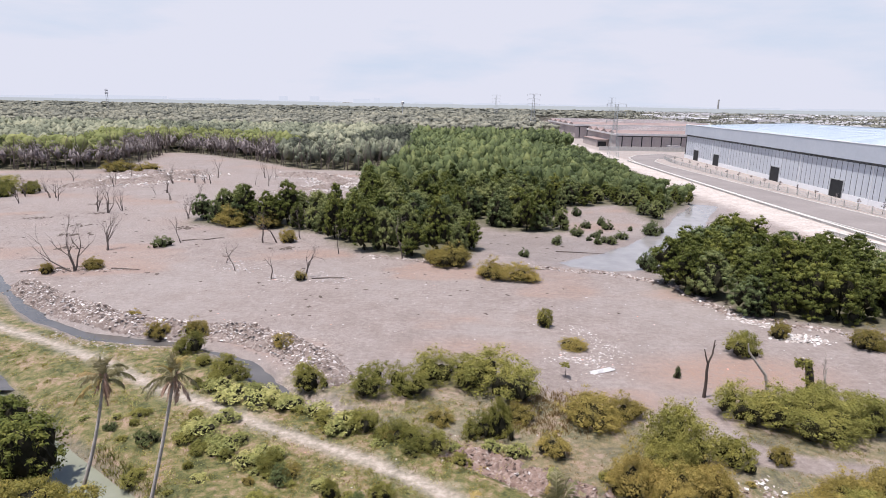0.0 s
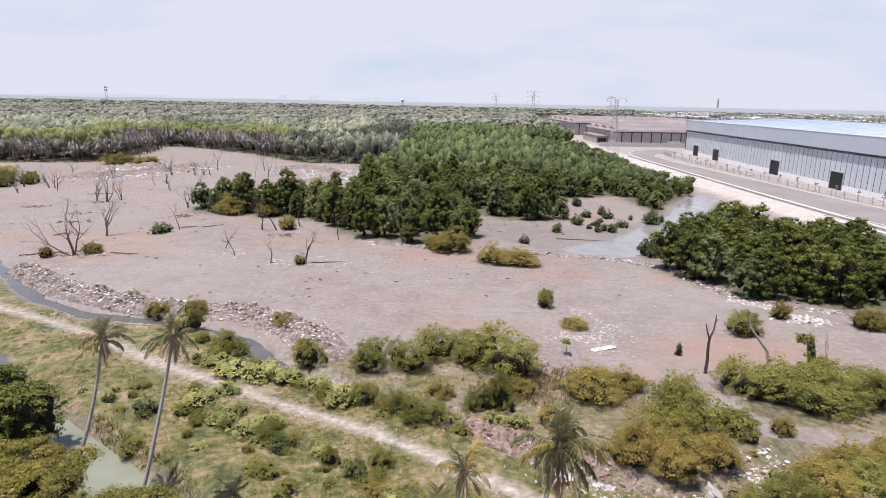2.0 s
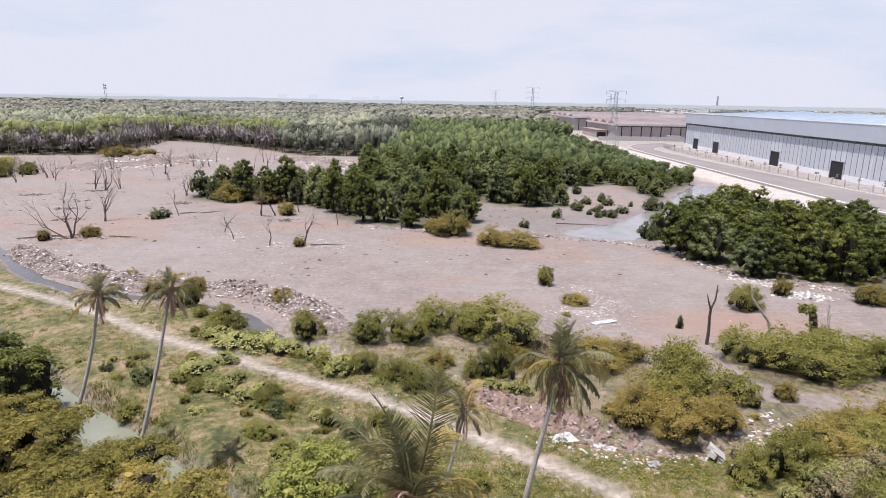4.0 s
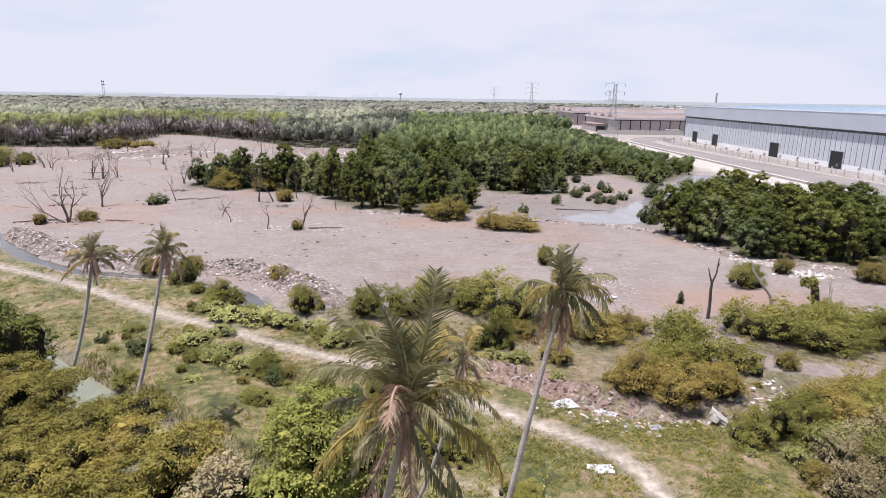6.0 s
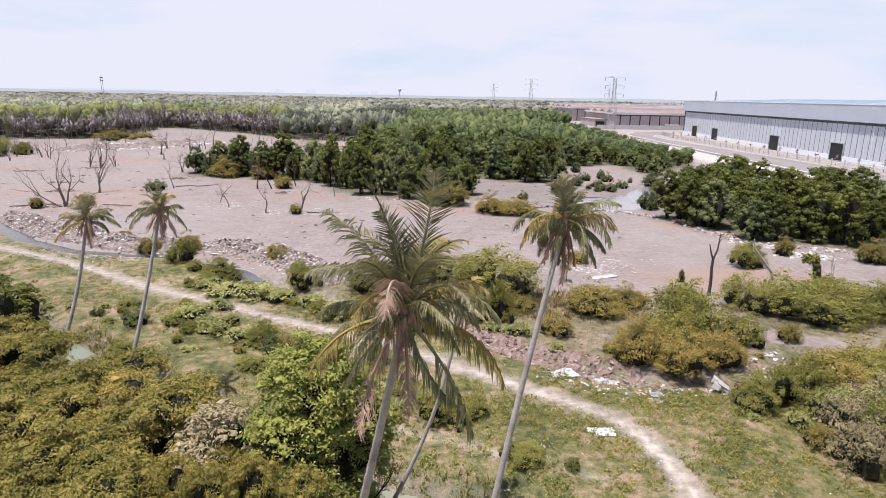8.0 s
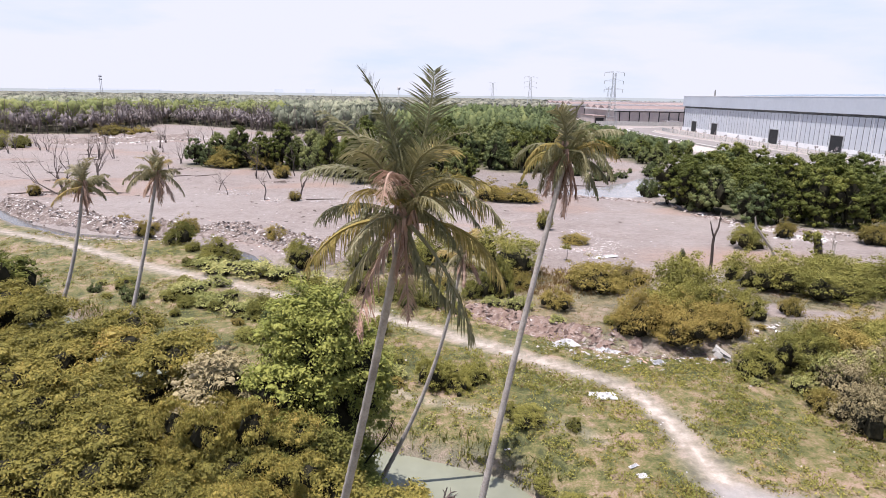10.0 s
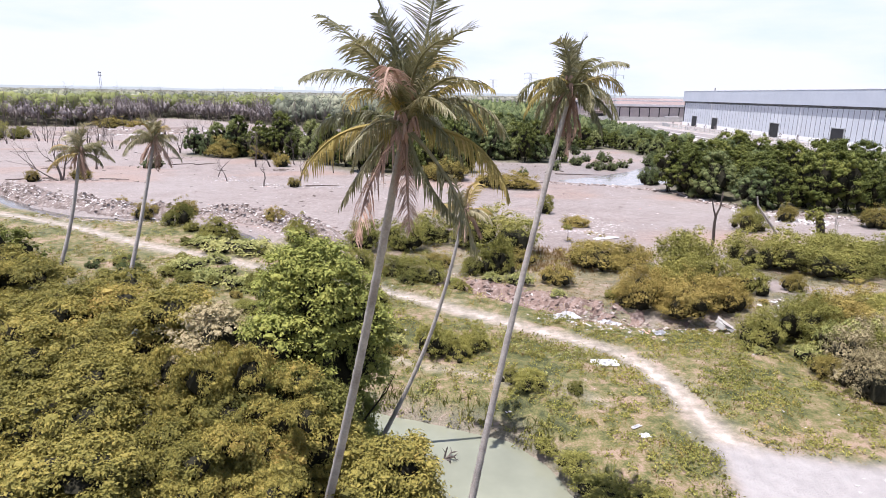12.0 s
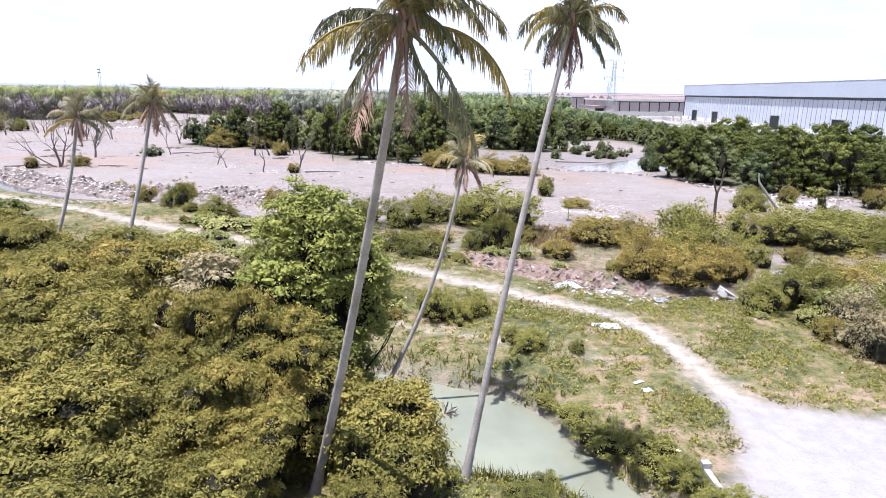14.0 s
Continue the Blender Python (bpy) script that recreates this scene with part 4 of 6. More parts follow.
def mangrove_variant(seed, height, radius, leaf, per, n_clump, material):
    rng = np.random.RandomState(seed)
    tb = Build()
    for k in range(5):
        a = rng.uniform(0, 6.28)
        tb.tube([(math.cos(a) * 0.9, math.sin(a) * 0.9, -0.3), (math.cos(a) * 0.35, math.sin(a) * 0.35, 0.7), (0, 0, 1.3)], [0.05, 0.06, 0.07], 4)
    for k in range(3):
        limbs(tb, rng, (rng.uniform(-.2, .2), rng.uniform(-.2, .2), -0.2), (rng.uniform(-.25, .25), rng.uniform(-.25, .25), 1), height * 0.52, 0.13, 1, 0.45, 0.3, 5)
    lobes = [(0, 0, height * 0.5, radius * 0.72, radius * 0.72, height * 0.48)]
    for k in range(6):
        a, z = k * 1.05 + rng.uniform(-.4, .4), rng.uniform(0.12, 0.6)
        s = radius * rng.uniform(0.42, 0.62)
        lobes.append((math.cos(a) * radius * 0.62, math.sin(a) * radius * 0.62, height * z, s, s, s * rng.uniform(1.1, 1.7)))
    # hull joins the trunk mesh; its near black paints shade between leaves
    tb.add(*crown_hull(rng, lobes, 0.62, 0.14, 1))
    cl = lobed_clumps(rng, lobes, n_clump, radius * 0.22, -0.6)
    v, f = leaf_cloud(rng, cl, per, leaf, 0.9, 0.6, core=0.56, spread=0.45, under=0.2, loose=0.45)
    return tb.mesh("trunk", M_BARK_AND_SHADE), mesh_of("crown", v, f, material, True)


MANGROVES = [mangrove_variant(10 + k, h, r, 0.21, 40, 125, m) for k, (h, r, m) in enumerate((
    (9.0, 2.9, M_MANGROVE), (8.2, 3.2, M_MANGROVE_MID), (9.8, 2.7, M_MANGROVE), (7.0, 2.8, M_MANGROVE_LIGHT), (8.6, 2.5, M_MANGROVE), (7.6, 3.1, M_MANGROVE_LIGHT)))]


def plant(kind, meshes, x, y, scale, turn, label, category, group, wide=1.0, names=("trunk", "crown"), z=None):
    top = tagged(new(kind), label, category, group)
    top.matrix_basis = Matrix.LocRotScale((x, y, ground_z(x, y) if z is None else z), Euler((0, 0, turn)), (scale * wide, scale * wide, scale))
    for nm, me in zip(names, meshes):
        part(nm, me, top)
    return top


rng = np.random.RandomState(3)
forest_spots = scatter(rng, FOREST, 5.3, lambda x, y: inside(BAY, x, y) > 1.0 and y < 300)
forest_spots.sort(key=lambda p: p[1])
for x, y in forest_spots[:200]:
    low = (0.92 if x < -34 else 1.0) * float(np.interp(x, [36, 55, 90], [1.0, 0.62, 0.45]))
    k = rng.choice(6, p=(0.13, 0.27, 0.13, 0.19, 0.1, 0.18))
    plant("mangrove_tree", MANGROVES[k], x, y, low * rng.uniform(0.72, 1.32), rng.uniform(0, 6.28), "dense dark green mangrove tree in the mid thicket", "tree", "mid mangrove thicket", rng.uniform(0.68, 1.0) / low ** 0.4)
grove_spots = scatter(rng, GROVE, 4.9)
grove_spots.sort(key=lambda p: p[1])
for x, y in grove_spots[:150]:
    k = rng.choice((0, 2, 4, 0, 2, 1))
    edge_d = -inside(GROVE, x, y)
    plant("mangrove_tree", MANGROVES[k], x, y, rng.uniform(0.72, 1.12) * (0.8 + 0.2 * min(1, edge_d / 5)), rng.uniform(0, 6.28),
          "dark green mangrove tree in the dense grove by the water", "tree", "dense mangrove grove")


def forest_stuff(name, spots, leaf, per, n_clump, hmin, hmax, rmin, rmax, material, label, seed, low=0.12, sub=1, core=0.68, jag=0.13):
    rng = np.random.RandomState(seed)
    vs, fs, hulls, k0 = [], [], [], 0
    kinds = []
    for q in range(8):
        lobes = [(0, 0, 0.5, 0.72, 0.72, 0.48)]
        for k in range(4):
            a, s = k * 1.6 + rng.uniform(-.6, .6), rng.uniform(0.4, 0.6)
            lobes.append((math.cos(a) * 0.6, math.sin(a) * 0.6, rng.uniform(0.35, 0.68), s, s, s * 0.5))
        c = lobed_clumps(rng, lobes, n_clump, 0.3, -0.35)
        c[:, 2] = low + (1 - low) * c[:, 2]
        hull = crown_hull(rng, lobes[:3], core, jag, sub)
        top_side = hull[0][hull[1]].mean(axis=1)[:, 2] > 0.18
        hull = (hull[0], hull[1][top_side])
        hull[0][:, 2] = low + (1 - low) * hull[0][:, 2]
        kinds.append((c, hull))
    for i, (x, y) in enumerate(spots):
        c, (hv, hf) = kinds[rng.randint(8)]
        h, r, a = rng.uniform(hmin, hmax), rng.uniform(rmin, rmax), rng.uniform(0, 6.28)
        if y < 430:
            small = float(np.interp(x, [45, 68, 92], [1.0, 0.6, 0.42]))
            h, r = h * small, r * (0.5 + 0.5 * small)
        ca, sa = math.cos(a), math.sin(a)

        def place(q):
            return np.stack([x + (q[:, 0] * ca - q[:, 1] * sa) * r, y + (q[:, 0] * sa + q[:, 1] * ca) * r, q[:, 2] * h], axis=1)
        vs.append(np.concatenate([place(c), c[:, 3:4] * r], axis=1))
        hulls.append(place(hv))
        fs.append(hf + k0)
        k0 += len(hv)
    v, f = leaf_cloud(rng, np.concatenate(vs), per, leaf, 0.85, 0.65, core=0.0, spread=0.5, loose=0.2)
    v, f = np.concatenate(hulls + [v]), np.concatenate(fs + [f + k0])
    return tagged(new(name, mesh_of(name, v, f, material, True)), label, "forest", kind="stuff")


rest = forest_spots[200:]
forest_stuff("mangrove_forest", rest, 0.42, 8, 30, 6.0, 12.5, 2.4, 3.8, M_MANGROVE_MID, "dense green mangrove forest canopy behind the mudflat", 21, 0.05, 2, 0.9, 0.16)
band = [(x, y) for x, y in scatter(rng, [(-16, 290), (95, 300), (104, 520), (-16, 520)], 6.2) if x < 92 + 0.03 * (y - 300)]
forest_stuff("mangrove_forest", band, 0.6, 5, 18, 7.0, 13, 2.8, 4.8, M_MANGROVE_MID, "green mangrove forest reaching back to the sheds", 22, 0.1, 1, 0.92, 0.18)
woods_all = [(x, y) for x, y in scatter(rng, WOODS, 5.6, limit=20000) if y < 520 and x > -0.76 * y - 12]
woods_d = poly_sd(np.array([p[0] for p in woods_all]), np.array([p[1] for p in woods_all]), WOODS)
grey_rows = [p for p, d in zip(woods_all, woods_d) if d > -10 and p[0] < -75]
front_rows = [p for p, d in zip(woods_all, woods_d) if d > -32 and p[0] >= -75]
light_rows = [p for p, d in zip(woods_all, woods_d) if -36 < d <= -10 and p[0] < -75]
back_rows = [p for p, d in zip(woods_all, woods_d) if d <= -32 and not (d > -36 and p[0] < -75)]
forest_stuff("forest", grey_rows, 0.5, 16, 22, 9.0, 13.5, 2.8, 3.8, M_TWIG, "grey leafless twiggy trees at the mudflat's far edge", 28, 0.0, 0, 0.6)
forest_stuff("forest", front_rows, 0.5, 7, 24, 8.0, 14.0, 2.2, 3.9, M_FOREST, "mixed green and grey forest at the mudflat's far edge", 23, 0.2, 2, 0.88, 0.16)
forest_stuff("forest", light_rows, 0.5, 7, 22, 9.5, 15.0, 3.4, 5.4, M_MANGROVE_LIGHT, "yellow-green crowns behind the grey forest edge", 27, 0.3, 2, 0.9, 0.15)
forest_stuff("forest", back_rows, 0.8, 2, 12, 8.0, 14.5, 3.2, 5.8, M_FOREST, "mixed green forest behind the mudflat", 26, 0.4, 1, 0.94, 0.17)
mid = [(x, y) for x, y in scatter(rng, [(-800, 520), (105, 520), (150, 1050), (-900, 1050)], 8.6, limit=20000) if x > -0.76 * y - 20]
forest_stuff("forest", mid, 0.9, 3, 8, 8.0, 14.5, 3.4, 6.0, M_FOREST_HAZED, "dull green-brown forest stretching to the distance", 24, 0.55, 1, 0.97, 0.18)
far = [(x, y) for x, y in scatter(rng, [(-1700, 1050), (330, 1050), (560, 1750), (-1700, 1750)], 17.0, limit=20000) if x > -0.76 * y - 40]
forest_stuff("forest", far, 3.0, 0, 10, 7.5, 14.0, 7, 12, M_FOREST_HAZED, "far forest up to the skyline, haze painted into its leaves", 25, 0.6, 1, 0.97, 0.18)

# bare grey trunks along the forest's front
b = Build()
rng = np.random.RandomState(31)
front = [(-184, 263), (-147, 272), (-147, 311), (-157, 360), (-136, 356), (-93.5, 320), (-62.5, 285), (-33.4, 282), (-12, 280)]
for (ax, ay), (cx, cy) in zip(front, front[1:]):
    for k in range(int(math.hypot(cx - ax, cy - ay) / 1.5)):
        t = rng.random()
        x, y = ax + (cx - ax) * t + rng.uniform(-1.5, 3), ay + (cy - ay) * t + rng.uniform(-1.5, 4)
        limbs(b, rng, (x, y, 0), (rng.uniform(-.12, .12), rng.uniform(-.12, .12), 1), rng.uniform(6.0, 9.5), rng.uniform(0.13, 0.26), 1 if rng.random() < 0.6 else 2, 0.35, 0.25, 4)
tagged(new("bare_trunks", b.mesh("bare_trunks", M_DEAD)), "grey leafless trunks along the forest front", "tree", kind="stuff")


# ---------------------------------------------------------------- far town
def far_town():
    rng = np.random.RandomState(41)
    b = Build()
    for _ in range(230):
        y = rng.uniform(620, 1750)
        x = rng.uniform(0.30, 0.80) * y
        if x < 260 and y < 720:
            continue
        w, d, h = rng.uniform(14, 70), rng.uniform(10, 40), rng.uniform(4, 8.5)
        v, f = box_data(x, y, 0, x + w, y + d, h)
        b.add(v, f)
        b.add([(x - 1, y - 1, h), (x + w + 1, y - 1, h), (x + w + 1, y + d + 1, h), (x - 1, y + d + 1, h), (x - 1, y + d / 2, h + 2.2), (x + w + 1, y + d / 2, h + 2.2)],
              [(0, 1, 5, 4), (3, 4, 5, 2), (0, 4, 3), (1, 2, 5)])
    tagged(new("far_town", b.mesh("far_town", M_FAR_WALL)), "pale low factory roofs far beyond the warehouse", "buildings", kind="stuff")
    t = [(x, y) for x, y in zip(rng.uniform(0.3, 0.8, 2200), rng.uniform(600, 1850, 2200))]
    t = [(q * y, y) for q, y in t if not (q * y < 330 and y < 760)]
    forest_stuff("town_trees", t, 3.2, 1, 9, 6, 11, 6, 14, M_FOREST_HAZED, "dull green trees between the far roofs", 42, 0.2, 0)
    sky_b = Build()
    for _ in range(150):
        y = rng.uniform(3000, 4300)
        x = rng.uniform(-0.75, 0.75) * y
        w, h = rng.uniform(25, 160), rng.uniform(10, 19)
        sky_b.box(x, y, 0, x + w, y + 40, h)
    for x, w, h in ((-345, 30, 38), (-700, 46, 40), (-870, 40, 38), (-2100, 600, 27), (-460, 90, 30)):
        sky_b.box(x, 3480, 0, x + w, 3520, h)
    tagged(new("backdrop_skyline", sky_b.mesh("skyline", M_SKYLINE_GLOW)), "pale city buildings along the horizon, haze painted as glow", "buildings", kind="structure")
    # the last wooded land before the skyline, its haze a painted glow
    ring, tops = Build(), np.random.RandomState(44)
    arc = np.linspace(-0.95, 0.95, 240)
    for k in range(len(arc) - 1):
        h = 17 + 5 * fbm(np.array([k * 0.11]), np.array([3.0]), 3)[0] + tops.uniform(-0.6, 0.6)
        (xa, ya), (xb, yb) = [(math.sin(q) * 2050, math.cos(q) * 2050) for q in (arc[k], arc[k + 1])]
        ring.add([(xa, ya, -2), (xb, yb, -2), (xb, yb, h), (xa, ya, h), (xa, ya + 60, -2), (xb, yb + 60, -2), (xb, yb + 60, h), (xa, ya + 60, h)],
                 [(0, 1, 2, 3), (3, 2, 6, 7), (5, 4, 7, 6)])
    tagged(new("backdrop_woods", ring.mesh("woods", M_WOODS_GLOW)), "pale wooded land along the horizon, haze painted as glow", "woods", kind="structure")
    ch = tagged(new("chimney"), "slim pale factory chimney on the horizon", "chimney")
    part("stack", Build().tube([(880, 1950, 0), (880, 1950, 48)], [3.2, 2.2], 10).mesh("stack", M_CONCRETE), ch)


far_town()


# ---------------------------------------------------------------- coconut palms
def frond(rng, az, rise, length, droop, limp=0.5, torn=0.12, bare=0.12):
    """One frond: an arched midrib with two rows of leaflets that droop into a ragged curtain."""
    b = Build()
    pts, d = [Vector((0, 0, 0))], Vector((math.cos(az) * math.cos(rise), math.sin(az) * math.cos(rise), math.sin(rise)))
    n_ = 16
    sway = Vector((-math.sin(az), math.cos(az), 0)) * rng.normal() * 0.42
    for k in range(n_):
        d = (d + Vector((0, 0, -droop * (0.3 + 1.4 * k / n_) / n_)) + sway * (0.2 + 1.6 * k / n_) / n_ + Vector(rng.normal(size=3)) * 0.02).normalized()
        pts.append(pts[-1] + d * length / n_)
    b.tube(pts, [0.055 * (1 - 0.88 * k / n_) + 0.007 for k in range(n_ + 1)], 4, False)
    m = 84
    down = Vector((0, 0, -1))
    gust = {-1: Vector((0, 0, 0)), 1: Vector((0, 0, 0))}
    turn = rng.normal() * 0.45
    for k in range(m):
        t = bare + (1 - bare) * k / (m - 1)
        i = min(int(t * n_), n_ - 1)
        p = pts[i].lerp(pts[i + 1], t * n_ - i)
        ax = (pts[i + 1] - pts[i]).normalized()
        flat_ = ax.cross(Vector((0, 0, 1)))
        flat_ = flat_.normalized() if flat_.length > 0.12 else Vector((math.sin(az), -math.cos(az), 0))
        up = flat_.cross(ax).normalized()
        flat_, up = flat_ * math.cos(turn) + up * math.sin(turn), up * math.cos(turn) - flat_ * math.sin(turn)
        ln = min(0.86, length * 0.26) * (math.sin(math.pi * min(1, 0.2 + 0.76 * k / (m - 1))) ** 0.55) * rng.uniform(0.5, 1.15)
        for s in (-1, 1):
            gone = 0.8 if math.sin(t * 19 + s * 1.7 + az * 5) > 1.15 - 1.1 * torn else torn * 0.35
            if rng.random() < gone:
                continue
            gust[s] = gust[s] * 0.82 + Vector(rng.normal(size=3)) * 0.075
            way = (flat_ * s * 0.78 + ax * 0.66 + up * 0.22 + gust[s]).normalized()
            hang = limp * rng.uniform(0.75, 1.25)
            row = [p]
            for q, share in ((0.25, 0.34), (1.0, 0.36), (2.2, 0.3)):
                row.append(row[-1] + (way + down * hang * q).normalized() * ln * share)
            w = (ax * 0.9 + up * 0.35).normalized() * 0.017
            b.add([row[0] - w * 0.5, row[0] + w * 0.5, row[1] - w, row[1] + w, row[2] - w * 0.8, row[2] + w * 0.8, row[3]], [(0, 1, 3, 2), (2, 3, 5, 4), (4, 5, 6)])
    return b


def palm(base, crown, fronds, radius, label, seed, bow=0.1):
    rng = np.random.RandomState(seed)
    top = tagged(new("coconut_palm"), label, "palm", "coconut palms")
    base = Vector((base[0], base[1], ground_z(base[0], base[1]) - 0.3))
    top.matrix_basis = Matrix.Translation(base)
    c = Vector(crown) - base
    # trunk: swollen foot, slight sweep, ring scars
    pts, radii = [], []
    n_ = 64
    sweep = Vector((c.x, c.y, 0)) * bow
    for k in range(n_ + 1):
        t = k / n_
        p = c * t - sweep * math.sin(math.pi * t)
        pts.append(p)
        radii.append(radius * (1.0 - 0.42 * t + 0.75 * math.exp(-t * 22)) * (1.05 if k % 2 else 0.97))
    part("trunk", Build().tube(pts, radii, 10).mesh("trunk", M_PALM_TRUNK, True), top, "ringed grey trunk")
    for az, rise, ln, droop, kind in fronds:
        ln *= 0.88 if rise > 55 else 0.78
        droop *= 1.0 if rise > 45 else 1.3
        age = min(1.0, max(0.0, (70 - rise) / 70))
        limp, torn = ((0.1 + 2.6 * age) * rng.uniform(0.8, 1.3), rng.uniform(0.1, 0.42)) if kind != "dry" else (1.1, 0.3)
        b = frond(rng, radians(az), radians(rise), ln, droop, limp, torn, 0.34 if -45 < rise < -25 else 0.12)
        material = {"green": M_FROND, "yellow": M_FROND_YELLOW, "dry": M_FROND_DRY}[kind]
        part("frond", b.mesh("frond", material), top, {"green": "", "yellow": "yellowing frond", "dry": "withered brown frond"}[kind], Matrix.Translation(c + Vector((0, 0, rng.uniform(-0.35, 0.12)))))
    husk = Build()
    for k in range(16):
        a, z = rng.uniform(0, 6.28), rng.uniform(-0.6, 0.1)
        r0 = radius * 0.75
        husk.tube([(math.cos(a) * r0 * 0.5, math.sin(a) * r0 * 0.5, z), (math.cos(a) * r0 * 1.7, math.sin(a) * r0 * 1.7, z + 0.3), (math.cos(a) * r0 * 2.6, math.sin(a) * r0 * 2.6, z + 0.2 - rng.uniform(0, .5))],
                  [0.09, 0.06, 0.02], 4)
    part("frond_stub", husk.mesh("frond_stub", M_FROND_DRY), top, m=Matrix.Translation(c))
    return top


def shaggy(seed, n_, length, dry):
    """Fronds all round a palm head, the lower ones older."""
    rng = np.random.RandomState(seed)
    out = []
    for k in range(n_):
        t = k / (n_ - 1)
        az = k * 137.5 + rng.uniform(-34, 34)
        rise = 84 - 118 * t ** 0.95 + rng.uniform(-18, 18) - (34 if t > 1 - dry else 0)
        kind = "dry" if t > 1 - dry else ("yellow" if rng.random() < 0.22 else "green")
        out.append((az, rise, length * rng.uniform(0.72, 1.15) * (0.8 if t < 0.15 or t > 1 - dry else 1), rng.uniform(1.0, 2.3) * (1 - 0.6 * max(0, t - 0.5)), kind))
    return out


HEAD_A = [(25, 74, 4.0, 0.1, "green"), (150, 80, 4.0, 0.9, "green"), (165, 62, 3.7, 1.1, "green"), (176, 48, 3.6, 1.5, "green"), (258, 52, 3.4, 2.6, "dry"), (180, 24, 3.5, 1.2, "green"),
          (190, 14, 3.1, 1.5, "green"), (200, 6, 3.7, 1.0, "yellow"), (196, -48, 3.6, 0.5, "green"), (215, -58, 4.2, 0.3, "dry"), (262, -80, 3.0, 0.1, "dry"),
          (-34, -34, 4.2, 1.1, "green"), (-10, 8, 4.0, 1.5, "yellow"), (6, 28, 3.4, 1.5, "green"), (38, 44, 3.4, 1.9, "yellow"), (92, 58, 3.2, 1.2, "green"), (125, 28, 3.2, 1.6, "green"),
          (62, 16, 3.2, 1.5, "green"), (288, 46, 2.6, 2.2, "green"), (236, 36, 2.6, 2.0, "green"), (330, 40, 2.8, 2.0, "green"), (80, 82, 2.8, 0.2, "green"), (-58, -62, 3.1, 0.3, "green")]
palm((-3.65, 17.9), (0.0, 13.0, 16.0), HEAD_A + [(az, 74 - 13 * (k % 3), 3.0, 1.6 + 0.6 * (k % 2), kind) for k, (az, kind) in enumerate(((10, "green"), (55, "yellow"), (105, "green"), (140, "green"), (205, "green"), (225, "yellow"), (275, "green"), (310, "green"), (345, "yellow")))] + shaggy(61, 8, 2.7, 0.12), 0.17, "tall coconut palm with upright young fronds and brown dead skirt", 51, -0.035)
palm((1.95, 18.6), (5.3, 20.0, 16.8), shaggy(62, 29, 3.1, 0.24), 0.145, "tall slim coconut palm leaning over the pond edge", 52, 0.045)
palm((-2.7, 26.7), (2.15, 26.8, 11.2), shaggy(63, 19, 2.2, 0.3), 0.125, "thin leaning coconut palm with ragged yellow crown", 53, -0.14)
palm((-26.5, 38.3), (-23.5, 41.1, 12.3), shaggy(64, 25, 3.0, 0.3), 0.165, "leaning coconut palm on the far grass bank", 54, -0.12)
palm((-20.6, 35.7), (-17.5, 39.2, 13.4), shaggy(65, 25, 3.0, 0.3), 0.165, "slender leaning coconut palm beside its neighbour", 55, -0.05)


